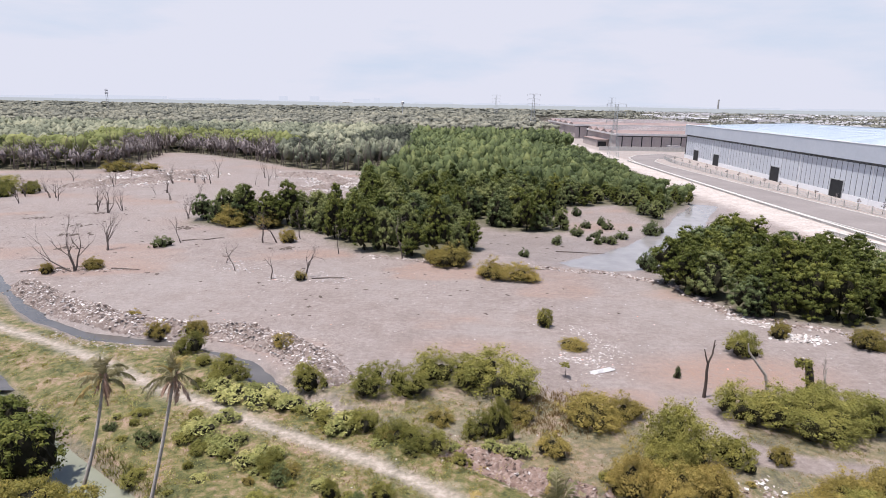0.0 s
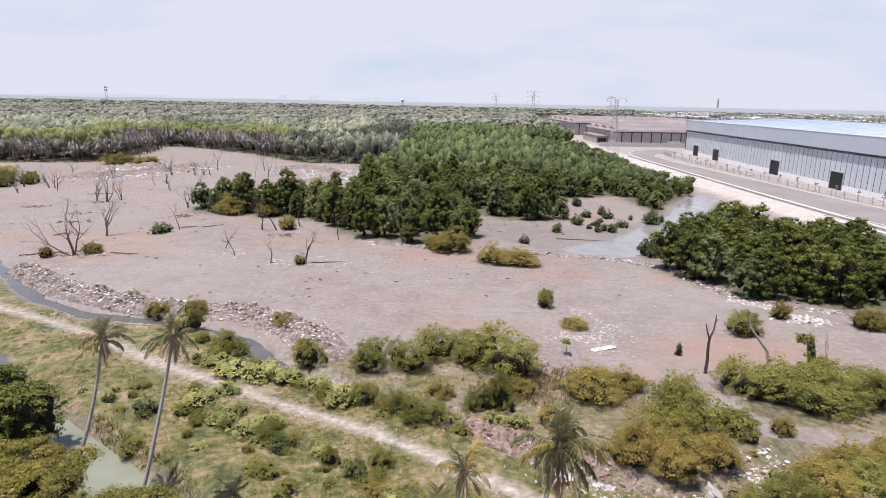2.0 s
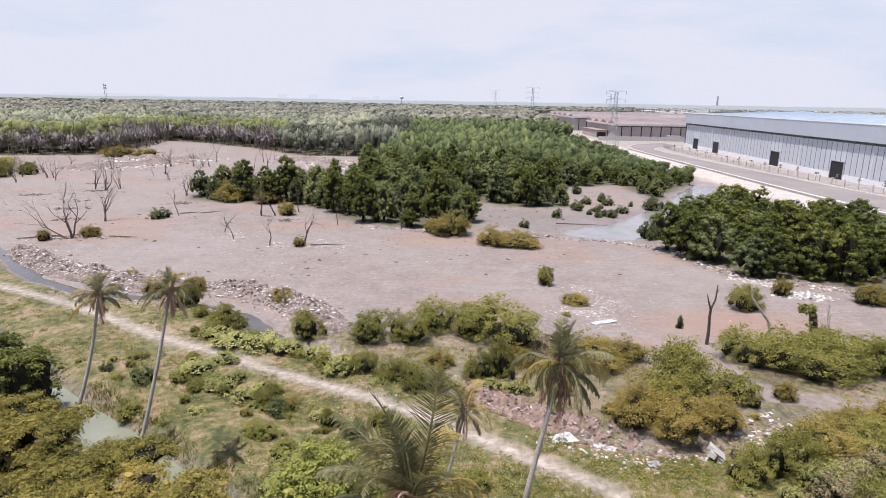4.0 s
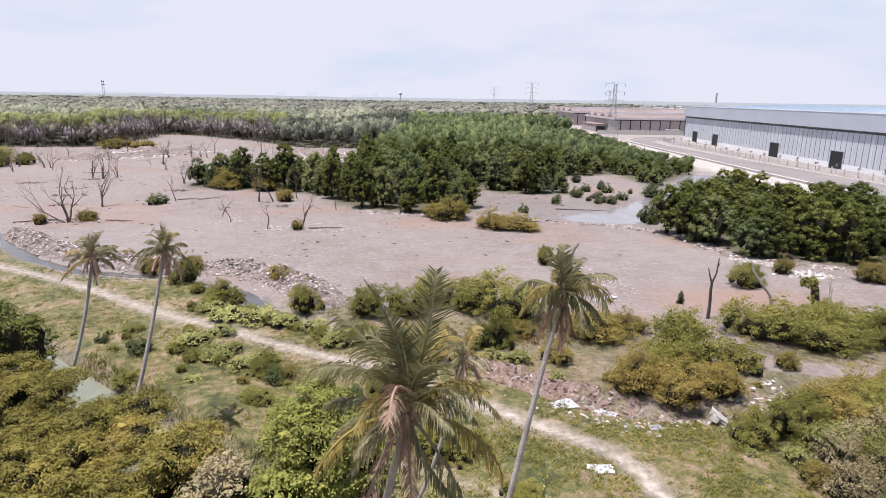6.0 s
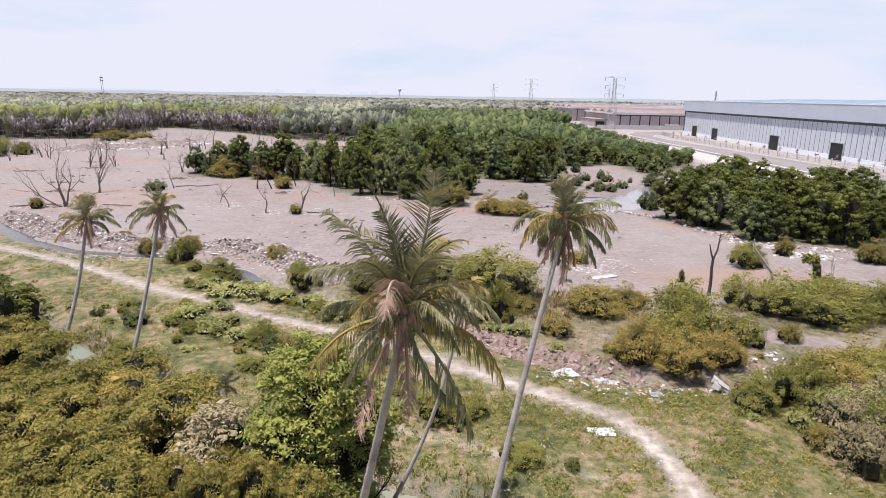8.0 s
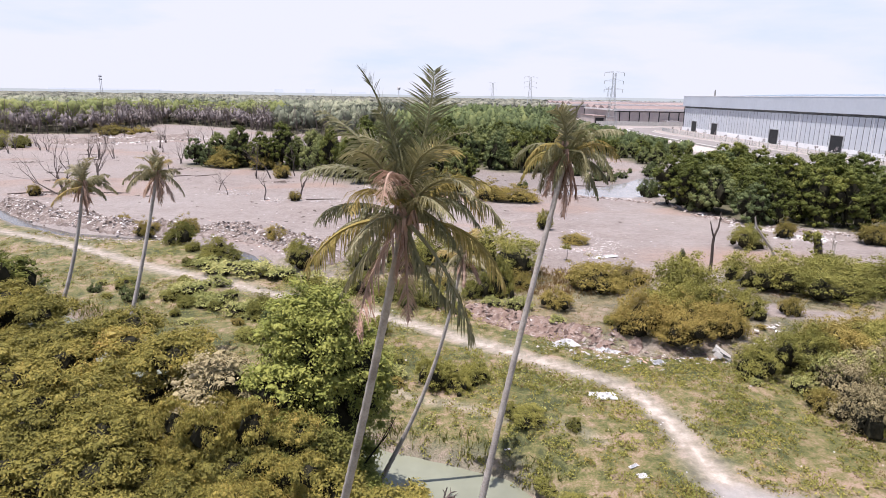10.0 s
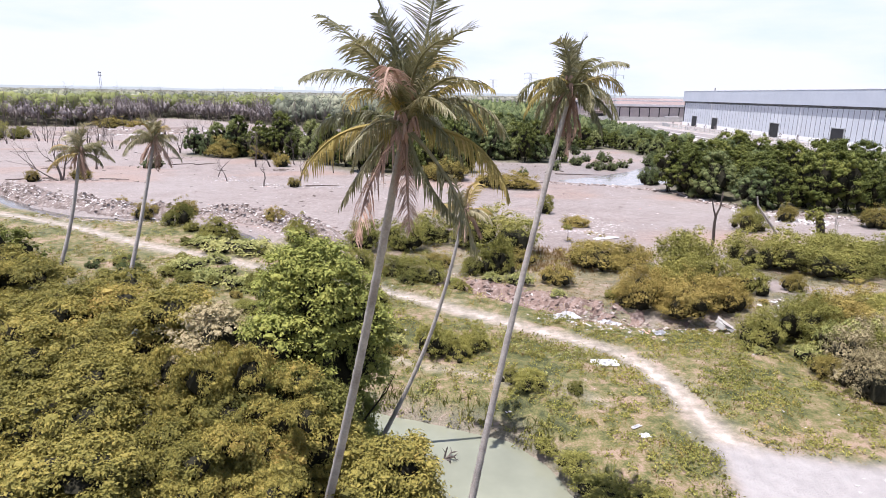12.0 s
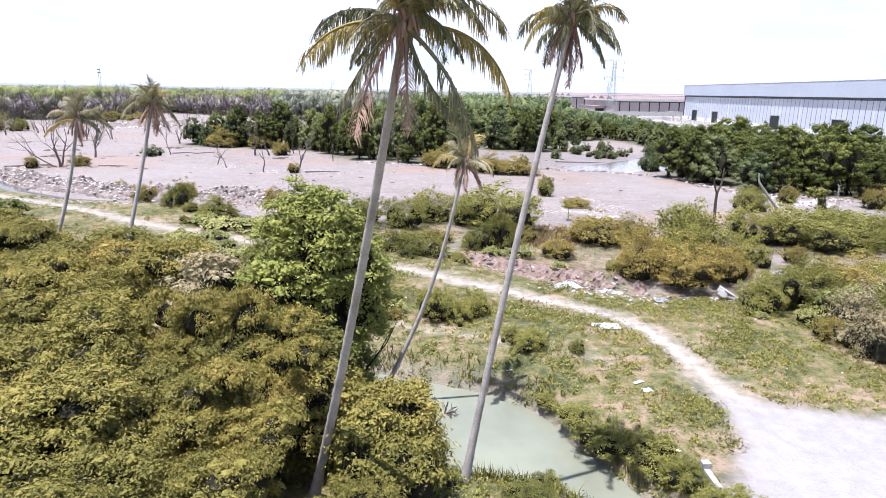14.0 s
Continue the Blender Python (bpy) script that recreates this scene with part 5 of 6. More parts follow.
# ---------------------------------------------------------------- near trees
def broad_tree(x, y, top_z, radius, seed, label, material, leaf=0.3, n_clump=120, per=24, low=0.3, wide=1.0, limbs_n=4, twig=0.8, column=False):
    rng = np.random.RandomState(seed)
    z0 = ground_z(x, y)
    h = top_z - z0
    t = tagged(new("broadleaf_tree"), label, "tree", "trees over the creek")
    t.matrix_basis = Matrix.Translation((x, y, z0))
    b = Build()
    for k in range(limbs_n):
        a = 6.28 * k / limbs_n + rng.uniform(-.5, .5)
        limbs(b, rng, (math.cos(a) * 0.15, math.sin(a) * 0.15, -0.3), (math.cos(a) * 0.35, math.sin(a) * 0.35, 1), h * 0.3, 0.15, 2, 0.4, 0.2, 6, 0.6)
    if column:
        lobes = [(0, 0, h * 0.45, radius * 0.8, radius * wide * 0.8, h * 0.5), (radius * 0.15, 0, h * 0.72, radius * 0.62, radius * wide * 0.6, h * 0.25)]
        for k in range(9):
            a, z, s = k * 2.4, rng.uniform(0.12, 0.75), radius * rng.uniform(0.3, 0.48)
            lobes.append((math.cos(a) * radius * 0.7, math.sin(a) * radius * wide * 0.7, h * z, s, s, s * rng.uniform(1.0, 1.9)))
    else:
        lobes = [(0, 0, h * (low + 0.22), radius * 0.78, radius * wide * 0.78, h * (0.56 - low))]
        for k in range(15):
            a, z, s = k * 2.4 + rng.uniform(-.3, .3), rng.uniform(low + 0.2, 0.84), radius * rng.uniform(0.18, 0.36)
            q = radius * rng.uniform(0.2, 0.86)
            lobes.append((math.cos(a) * q, math.sin(a) * q * wide, h * z, s, s, s * rng.uniform(0.5, 0.75)))
    # the dark hull puts the crown's inner shade into colour
    b.add(*crown_hull(rng, lobes, 0.66 if column else 0.55, 0.14))
    part("trunk", b.mesh("trunk", M_BARK_AND_SHADE), t)
    cl = lobed_clumps(rng, lobes, n_clump, twig, -0.7 if column else -0.15, 0.1)
    v, f = leaf_cloud(rng, cl, per, leaf, 0.6, 0.5, 1.0 if column else 0.65, 0.45, 0.42, 1, 0.5, 0.25, 0.45)
    if column:
        # trailing vines: short strings of leaves that hang down over the sides
        hang = cl[rng.rand(len(cl)) < 0.4]
        drop = np.concatenate([hang[:, :3] + np.array([0, 0, -0.25 * j]) + rng.normal(size=(len(hang), 3)) * 0.07 for j in range(8)])
        drop = drop[drop[:, 2] > 0.3]
        v2, f2 = leaf_cloud(rng, np.concatenate([drop, np.full((len(drop), 1), 0.16)], axis=1), 7, leaf * 0.9, 1.0, 0.5, 0.0, 0.4, 0.0, 1, 1.2, 0.6)
        v, f = np.concatenate([v, v2]), np.concatenate([f, f2 + len(v)])
    part("crown", mesh_of("crown", v, f, material), t)
    return t


CANOPY = [(-20, 30, 7.0, 5.0), (-13.6, 26.0, 7.7, 4.2), (-27, 34.5, 6.6, 5.2), (-13.6, 20.5, 6.6, 4.4), (-20.5, 23.5, 6.6, 5.0), (-9.4, 18.2, 5.6, 3.6), (-10.2, 13.2, 6.2, 4.0),
          (-16.5, 15.2, 6.2, 4.4), (-7.2, 11.6, 5.2, 3.0), (-24.5, 17.5, 6.2, 5.2), (-30.5, 26.5, 6.6, 5.4), (-6.8, 15.6, 4.2, 2.6), (-8.9, 9.4, 4.6, 3.2), (-37, 33, 6.6, 5.4), (-34, 20, 6.2, 5.4),
          (-6.3, 19.2, 6.1, 3.0), (-6.0, 16.6, 5.3, 2.6), (-8.0, 21.0, 6.9, 2.8), (-5.6, 14.0, 4.6, 2.2), (-1.6, 14.6, 2.4, 1.8)]
CANOPY_TREES = []
for k, (x, y, z, r) in enumerate(CANOPY):
    words = "broad yellow-green leafy tree crown over the creek bank"
    if k < 5:
        CANOPY_TREES.append(broad_tree(x, y, z, r, 70 + k, words, M_CANOPY, 0.135, int(15 * r * r), 105, twig=0.5))
    else:
        src, (sx, sy, sz, sr) = CANOPY_TREES[k % 5], CANOPY[k % 5]
        m = Matrix.LocRotScale((x, y, ground_z(x, y)), Euler((0, 0, 1.3 * k)), (r / sr, r / sr, (z - ground_z(x, y)) / (sz - ground_z(sx, sy))))
        copy_thing(src, m)
broad_tree(-5.0, 24.8, 10.3, 3.6, 90, "tall tree smothered in bright hanging vines", M_CREEPER, 0.15, 820, 62, 0.0, 0.85, 4, 0.5, True)
broad_tree(-8.8, 23.2, 7.6, 2.6, 91, "thin-leaved grey-green tree beside the vine-covered one", M_DUSTY, 0.15, 240, 36, 0.1, 1.0, 5, 0.4, True)
broad_tree(-5.4, 21.4, 5.8, 2.4, 94, "leafy green tree pressed against the vine-covered one", M_VINE, 0.15, 300, 70, 0.1, 1.0, 4, 0.45, True)
for k, (x, y, z, r) in enumerate(((-0.9, 19.0, 3.6, 2.0), (-3.9, 20.6, 3.9, 2.2), (-0.7, 16.9, 2.7, 1.7))):
    broad_tree(x, y, z, r, 300 + k, "low olive-green leafy shrub at the foot of the palms", M_CANOPY, 0.14, int(36 * r * r), 84, 0.0, 1.0, 4, 0.45, True)
broad_tree(-35.5, 46.0, 5.2, 3.9, 92, "dark round mangrove bush over the creek water", M_MANGROVE, 0.24, 190, 30, 0.0, 1.0, 4, 0.55, True)
broad_tree(-41, 52, 4.6, 3.4, 93, "dark round mangrove bush over the creek water", M_MANGROVE, 0.24, 160, 30, 0.0, 1.0, 4, 0.55, True)


# ---------------------------------------------------------------- bushes
def bush_variant(seed, material, leaf, per, n_clump, flat=0.7):
    """A unit bush, one metre high and one metre in radius, with stems."""
    rng = np.random.RandomState(seed)
    st = Build()
    for k in range(7):
        a = rng.uniform(0, 6.28)
        limbs(st, rng, (0, 0, -0.1), (math.cos(a) * 0.7, math.sin(a) * 0.7, 0.8), 0.45, 0.025, 1, 0.5, 0.1, 4)
    lobes = [(0, 0, 0.1, 0.6, 0.66, 0.74)]
    for k in range(6):
        a, q, s = k * 1.05 + rng.uniform(-.5, .5), rng.uniform(0.35, 0.8), rng.uniform(0.24, 0.46)
        lobes.append((math.cos(a) * q, math.sin(a) * q, rng.uniform(0.05, 0.4), s, s, s * rng.uniform(0.9, 1.3)))
    # near-black hull in the stem mesh, painted shade behind the foliage
    st.add(*crown_hull(rng, lobes, 0.64, 0.14, 1))
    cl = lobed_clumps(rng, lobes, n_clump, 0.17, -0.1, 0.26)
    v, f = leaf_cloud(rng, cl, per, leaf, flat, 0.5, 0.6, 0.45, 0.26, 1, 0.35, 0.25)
    return st.mesh("stem", M_BARK_AND_SHADE), mesh_of("foliage", v, f, material)


BUSHES = {"green": [bush_variant(110 + k, M_BUSH, 0.058, 58, 120, 0.6) for k in range(3)],
          "yellow": [bush_variant(120 + k, M_BUSH_YELLOW, 0.055, 58, 120, 0.8) for k in range(3)],
          "weed": [bush_variant(130 + k, M_WEED, 0.14, 16, 60, 0.6) for k in range(2)],
          "vine": [bush_variant(140 + k, M_VINE, 0.062, 54, 115, 0.6) for k in range(2)],
          "dusty": [bush_variant(160 + k, M_DUSTY, 0.05, 40, 110, 0.8) for k in range(2)],
          "dark": [bush_variant(150 + k, M_MANGROVE_MID, 0.1, 30, 70) for k in range(2)]}
BIG_BUSHES = {kind: [bush_variant(170 + 10 * j + k, m, 0.04, 70, 190, 0.7) for k in range(2)] for j, (kind, m) in enumerate((("green", M_BUSH), ("yellow", M_BUSH_YELLOW), ("vine", M_VINE)))}
BUSH_WORDS = {"green": "leafy green bush on the bare mud", "yellow": "yellow-green feathery shrub among dry grass", "weed": "pale broad-leaved weed clump by the footpath",
              "vine": "bright green shrub in the overgrown strip", "dark": "small dark green mangrove bush", "dusty": "dry tangled grey-brown thicket beside the footpath"}
rng = np.random.RandomState(77)


def bush(kind, x, y, w, h, words=""):
    pool = BIG_BUSHES[kind] if w > 4.2 and kind in BIG_BUSHES else BUSHES[kind]
    me = pool[rng.randint(len(pool))]
    top = tagged(new("bush"), words or BUSH_WORDS[kind], "bush")
    top.matrix_basis = Matrix.LocRotScale((x, y, ground_z(x, y) - 0.05), Euler((0, 0, rng.uniform(0, 6.28))), (w / 2, w / 2 * rng.uniform(0.85, 1.15), h))
    part("stem", me[0], top)
    part("foliage", me[1], top)


# on and beside the mud
for x, y, w, h in ((1.6, 67.4, 6.6, 3.1), (5.0, 65.6, 5.0, 2.4), (8.6, 64.4, 8.4, 3.9), (-6.8, 63.4, 4.8, 2.8), (-2.4, 63.2, 4.8, 2.9), (16.9, 84.6, 2.3, 3.3), (42.0, 75.6, 5.0, 3.6)):
    bush("green", x, y, w, h)
for x, y, w, h in ((33.6, 58.8, 5.2, 3.0), (37.4, 57.6, 7.0, 3.6), (40.6, 54.8, 6.6, 3.0), (44.2, 56.6, 6.8, 3.4), (41.5, 59.6, 6.0, 3.6), (46.6, 58.6, 4.4, 2.6)):
    bush("green", x, y, w, h, "wide spreading thorny green shrub")
for x, y, w, h in ((19.6, 77.0, 4.4, 1.3), (11.0, 110.5, 7.0, 3.2), (16.5, 109.5, 8.5, 2.8), (4.0, 119.0, 9.5, 4.3), (0.5, 121, 5, 3), (17.2, 57.4, 8.0, 2.9), (20.5, 58.0, 4.5, 2.2), (50.2, 81.5, 3.0, 2.4), (60.5, 78, 5.0, 3.0), (66, 78.5, 5, 3)):
    bush("yellow", x, y, w, h)
for x, y, w, h in ((43.6, 117.8, 4.6, 4.6), (49, 114, 4.0, 3.6), (46.5, 108, 3.6, 3.2), (-59.5, 131.2, 4.2, 2.4), (29.0, 139, 2.6, 2.0), (36.0, 148, 3.4, 2.5), (39, 140, 2.2, 1.6), (46.5, 146, 3.0, 2.0), (20, 127, 2.4, 2.0), (60.5, 141, 2.2, 1.6), (55.5, 152, 5, 3.2), (30.3, 68, 1.0, 1.5)):
    bush("dark", x, y, w, h)
for x, y, w, h in ((-71.1, 109, 2.2, 2.2), (-64.6, 113, 4.4, 2.2), (-32.5, 80, 3.4, 2.4), (-37.5, 80, 3.0, 2.2), (-44, 86, 2.0, 1.4), (-19, 75, 2.8, 2.2), (-24, 107, 2.6, 1.8), (-52, 155.5, 10, 4.4), (-42, 153, 7, 3.8), (-137, 268, 16, 4.5), (-125, 268, 12, 3.8), (-33, 137, 4.0, 3.0)):
    bush("yellow", x, y, w, h, "small yellow-green shrub on bare mud")
for k in range(30):
    x, y = rng.uniform(30, 74), rng.uniform(128, 180)
    if inside(BAY, x, y) < 3 and inside(FOREST, x, y) > 0.5 or inside([(34, 140), (44, 158), (58, 166), (70, 176), (74, 172), (60, 152), (48, 138)], x, y) < 0:
        w = rng.uniform(0.9, 3.4)
        bush("dark", x, y, w, w * rng.uniform(0.6, 0.95), "young mangrove bush standing in tidal mud")
# the overgrown strip along the ditch
for x, y, w, h in ((23.8, 50.6, 7.4, 5.0), (21.6, 47.6, 5.2, 3.8), (28.8, 50.0, 4.0, 2.6), (7.4, 54.2, 3.2, 3.8), (-0.4, 52.8, 4.6, 2.7), (5.2, 54.6, 3.0, 2.6), (-3.4, 54.4, 3.4, 2.4), (-6.4, 55.6, 3.2, 2.4)):
    bush("vine", x, y, w, h)
for x, y, w, h in ((17.5, 45.4, 5.0, 3.8), (21.4, 44.5, 5.6, 3.4), (24.7, 45.2, 4.4, 3.0), (33.2, 50.2, 2.2, 1.6), (12, 51.5, 3.5, 1.8), (36, 45.2, 5.4, 2.5), (41, 45.6, 6, 2.6), (47, 45.8, 6.4, 2.8), (54, 46.5, 7, 2.6), (9.8, 57.5, 3.4, 1.6), (1.5, 57, 3.0, 1.5)):
    bush("yellow", x, y, w, h)
for kind, x, y, w, h in (("green", 23.4, 37.4, 3.4, 2.7), ("vine", 27.2, 38.6, 4.6, 3.2), ("yellow", 30.5, 40.5, 5.2, 3.0), ("green", 35.5, 41.5, 5.5, 2.8), ("vine", 41, 42, 6, 3), ("dusty", 26.6, 31.2, 4.2, 3.0), ("green", 31, 33, 5.5, 3.4),
                         ("yellow", 36.5, 36.5, 6, 3.2), ("weed", 29.5, 36.0, 3.0, 2.2), ("weed", 25.2, 35.2, 1.8, 1.3), ("vine", 28.6, 29.6, 3.0, 2.0), ("yellow", 25.4, 33.0, 2.2, 1.4), ("green", 33.4, 29.6, 3.6, 2.4)):
    bush(kind, x, y, w, h, "tangled " + {"green": "green", "vine": "bright green", "yellow": "yellow-green", "dusty": "dry grey-brown", "weed": "pale-leaved"}[kind] + " thicket beside the footpath")
for x, y, w, h in ((-21.5, 61.4, 4.6, 1.3), (-18.0, 60.8, 4.8, 1.5), (-15.0, 59.6, 3.6, 1.3), (-24.0, 63.8, 3.0, 1.2), (-22.5, 54.2, 3.6, 1.3), (-19.0, 51.6, 3.4, 1.2), (-16.0, 49.2, 3.0, 1.1), (-8.7, 55.6, 3.6, 1.6), (-11.5, 58.4, 3.0, 1.4), (-20.5, 57.0, 3.2, 1.0), (27.8, 36.2, 3.2, 2.4), (31.5, 30.5, 3.4, 2.6)):
    bush("weed", x, y, w, h)
for x, y, w, h in ((-24.7, 68.2, 2.8, 2.3), (-31.0, 74.4, 3.6, 2.9), (-13.4, 64.3, 3.8, 2.8), (-22.5, 66.6, 2.4, 1.8), (-28, 70, 2.2, 1.3), (-25.8, 47.5, 2.2, 0.9), (3.4, 50.0, 2.0, 1.2), (-14.1, 48.2, 2.8, 1.9), (-7.7, 44.0, 1.9, 1.6), (-3.4, 44.0, 2.0, 1.5)):
    bush("vine", x, y, w, h, "low bright green shrub in the grass")
for x, y, w, h in ((-26.8, 52.4, 2.2, 1.7), (-12.6, 46.3, 2.0, 1.4), (-5.5, 42.4, 2.0, 1.5), (-31.5, 55, 1.6, 0.9)):
    bush("dark", x, y, w, h, "dark green shrub in the rough grass")
for x, y, w, h in ((27.6, 33.4, 5.0, 3.0), (31.5, 35.6, 5.0, 2.8), (24.6, 39.6, 3.2, 1.6), (17.6, 47.2, 3.4, 1.8)):
    bush("dusty", x, y, w, h)
# a ragged growth of low plants on both sides of the footpath
for line, count, wide in (([(-26, 66), (-17, 61.5), (-9, 57), (-1, 53.2), (7, 49)], 46, 1.5), ([(-26, 56.5), (-19, 51), (-12, 47), (-6, 42.5), (0, 39)], 40, 1.6), ([(-34, 58), (-22, 50), (-10, 41), (-2, 35)], 26, 2.0), ([(22, 36), (27, 33), (33, 31)], 12, 1.6), ([(16, 46.5), (22, 46), (27, 47)], 9, 1.6)):
    for _ in range(count):
        t = rng.uniform(0, len(line) - 1.001)
        (ax, ay), (cx, cy) = line[int(t)], line[int(t) + 1]
        x, y = ax + (cx - ax) * (t % 1) + rng.normal() * wide, ay + (cy - ay) * (t % 1) + rng.normal() * wide * 0.7
        if float(line_d(np.array([x]), np.array([y]), PATH_LINE)[0]) < 1.3 or inside(POND, x, y) < 1.0:
            continue
        w = rng.uniform(0.7, 2.3)
        bush(rng.choice(("weed", "weed", "green", "vine", "yellow")), x, y, w, w * rng.uniform(0.3, 0.62), "low leafy plant in the rough grass")
# near the pond
for x, y, w, h in ((1.2, 35.6, 2.8, 1.9), (3.4, 36.4, 2.4, 1.4), (2.4, 34.8, 2.2, 1.2), (6.3, 30.7, 2.2, 1.0), (5.3, 31.0, 1.2, 0.9), (8.8, 29.8, 0.9, 0.7)):
    bush("vine", x, y, w, h, "low bright green shrub near the pond")
for x, y, w, h in ((8.6, 21.9, 2.6, 1.0), (9.8, 20.4, 2.6, 1.1), (7.6, 23.8, 2.0, 0.8), (5.3, 19.5, 1.4, 0.7), (10.8, 18.8, 2.2, 1.1), (11.2, 16.5, 2.4, 1.0), (6.6, 25.8, 1.6, 0.6), (4.2, 17.0, 2.0, 0.6), (1.0, 18.2, 1.8, 0.6)):
    bush("vine", x, y, w, h, "low scrubby green shrub on the pond bank")

for x, y, w, h in ((-139, 196, 10, 5.5), (-134, 203, 7, 4.5), (-146, 205, 12, 6)):
    bush("green", x, y, w, h, "dense green scrub at the mudflat's side")

# ---------------------------------------------------------------- dead trees
rng = np.random.RandomState(88)


def dead_tree(x, y, h, forks, material, words, stems=1, spread=0.5, lean=0.12, thick=0.02):
    thick *= 1.1
    top = tagged(new("dead_tree"), words, "dead tree")
    z = ground_z(x, y)
    top.matrix_basis = Matrix.Translation((x, y, z))
    for k in range(stems):
        b = Build()
        s = h * rng.uniform(0.75, 1.0) if k else h
        limbs(b, rng, (rng.uniform(-.3, .3) * (stems > 1), rng.uniform(-.3, .3) * (stems > 1), -0.2), (rng.uniform(-lean, lean) * (1 + 2 * (stems > 1)), rng.uniform(-lean, lean), 1),
              s / (1 + 0.62 * forks) * 1.45, s * thick, forks, spread, 0.2, 6)
        part("stem", b.mesh("stem", material), top)
    return top


for x, y, h in ((-95, 171, 9.5), (-91, 169, 10), (-69, 126.5, 11), (-122.5, 194, 8), (-120, 194, 8), (-131, 195.5, 9), (-125, 183, 8), (-90.5, 207, 8), (-98.5, 230.5, 9), (-66.3, 163, 8.5), (-90.6, 231.5, 8), (-87, 232, 7.5)):
    dead_tree(x, y, h, 5, M_DEAD, "tall leafless grey dead tree on the mudflat", 2 if rng.random() < .5 else 3, 0.4, 0.07, 0.016)
for x, y, h in ((-84.8, 232, 9), (-88, 249, 10), (-124.7, 264, 10), (-123.4, 250, 6), (-37.4, 112.2, 5), (-41.1, 118.3, 5.5), (-29.2, 107, 7), (-23.5, 109, 9), (-56.8, 134.7, 6), (-38.7, 136, 10), (-35.5, 136, 9), (-61.6, 227, 9), (-69.3, 251, 9)):
    dead_tree(x, y, h, 5 if h > 6.5 else 4, M_DEAD, "bare forked dead tree with thin branches", 1, 0.5, 0.12, 0.02)
for k in range(16):
    dead_tree(rng.uniform(-140, -62), rng.uniform(172, 258), rng.uniform(4, 9.5), 5, M_DEAD, "thin grey leafless dead tree on the mudflat", 1 + rng.randint(3), 0.5, 0.12, 0.014)
for x, y, h in ((-50, 158, 9), (-46, 157, 8), (-6.2, 123.5, 9.5), (-31, 140, 9), (-20, 127, 7)):
    dead_tree(x, y, h, 4, M_DEAD, "bleached leafless tree at the thicket edge", 1, 0.55, 0.1, 0.014)
dead_tree(-67, 111, 9.0, 3, M_DEAD, "spreading dead tree of several bare stems", 4, 0.45, 0.35, 0.018)
fork = tagged(new("dead_tree"), "charred forked dead trunk standing on mud", "dead tree")
b = Build().tube([(31.4, 63, -0.2), (31.45, 63, 1.6), (31.35, 63, 3.2), (31.4, 63, 4.3)], [0.2, 0.17, 0.15, 0.13], 7)
b.tube([(31.4, 63, 4.2), (31.75, 63, 5.2), (31.9, 63.1, 6.9)], [0.12, 0.1, 0.05], 6).tube([(31.4, 63, 4.0), (31.0, 62.9, 5.0), (30.75, 62.9, 5.9)], [0.1, 0.08, 0.04], 6).tube([(31.85, 63.1, 5.9), (32.1, 63.1, 6.4)], [0.06, 0.03], 5)
part("stem", b.mesh("stem", M_DEAD_DARK), fork)
dead_tree(45.6, 62.6, 6.4, 4, M_DEAD_PALE, "bleached twisted dead tree behind the shrubs", 1, 0.8, 0.12, 0.024)
lean_b = tagged(new("dead_tree"), "leaning bleached broken trunk behind the shrubs", "dead tree")
part("stem", Build().tube([(38.9, 63.2, 0), (38.3, 63.4, 2.6), (37.2, 63.6, 4.0), (36.2, 63.7, 5.3), (36.0, 63.7, 6.3)], [0.2, 0.17, 0.14, 0.11, 0.07], 7).mesh("stem", M_DEAD_PALE), lean_b)
stump = tagged(new("tree_stump"), "tall broken stump wrapped in climbing vines", "stump")
b = Build().tube([(43.2, 62.4, -0.2), (43.0, 62.5, 1.8), (42.7, 62.6, 3.6), (42.3, 62.7, 4.8)], [0.5, 0.42, 0.4, 0.32], 9)
b.tube([(42.4, 62.7, 4.5), (41.7, 62.8, 4.8), (41.3, 62.8, 4.0)], [0.25, 0.22, 0.12], 7)
part("trunk", b.mesh("trunk", M_DEAD_DARK), stump)
r2 = np.random.RandomState(5)
cl = [(43.1 - 0.17 * z + r2.uniform(-.3, .3), 62.5 + r2.uniform(-.35, .1), z, 0.34) for z in r2.uniform(0.2, 4.9, 46)] + [(41.5 + r2.uniform(-.4, .5), 62.7, 4.6 + r2.uniform(-.8, .2), 0.28) for _ in range(14)]
v, f = leaf_cloud(r2, cl, 14, 0.22, 1.0)
part("creeper", mesh_of("creeper", v, f, M_BUSH), stump, "green creeper leaves")
small = tagged(new("young_tree"), "thin young tree with small round crown", "tree")
small.matrix_basis = Matrix.Translation((16.5, 67.6, ground_z(16.5, 67.6)))
part("trunk", Build().tube([(0, 0, -.1), (0.04, 0, 0.8), (0, 0.03, 1.6)], [0.05, 0.04, 0.02], 5).mesh("trunk", M_BARK), small)
v, f = leaf_cloud(r2, dome_clumps(r2, 22, 0.5, 0.5, 1.1, 2.0, 0.18), 12, 0.16)
part("crown", mesh_of("crown", v, f, M_VINE), small)
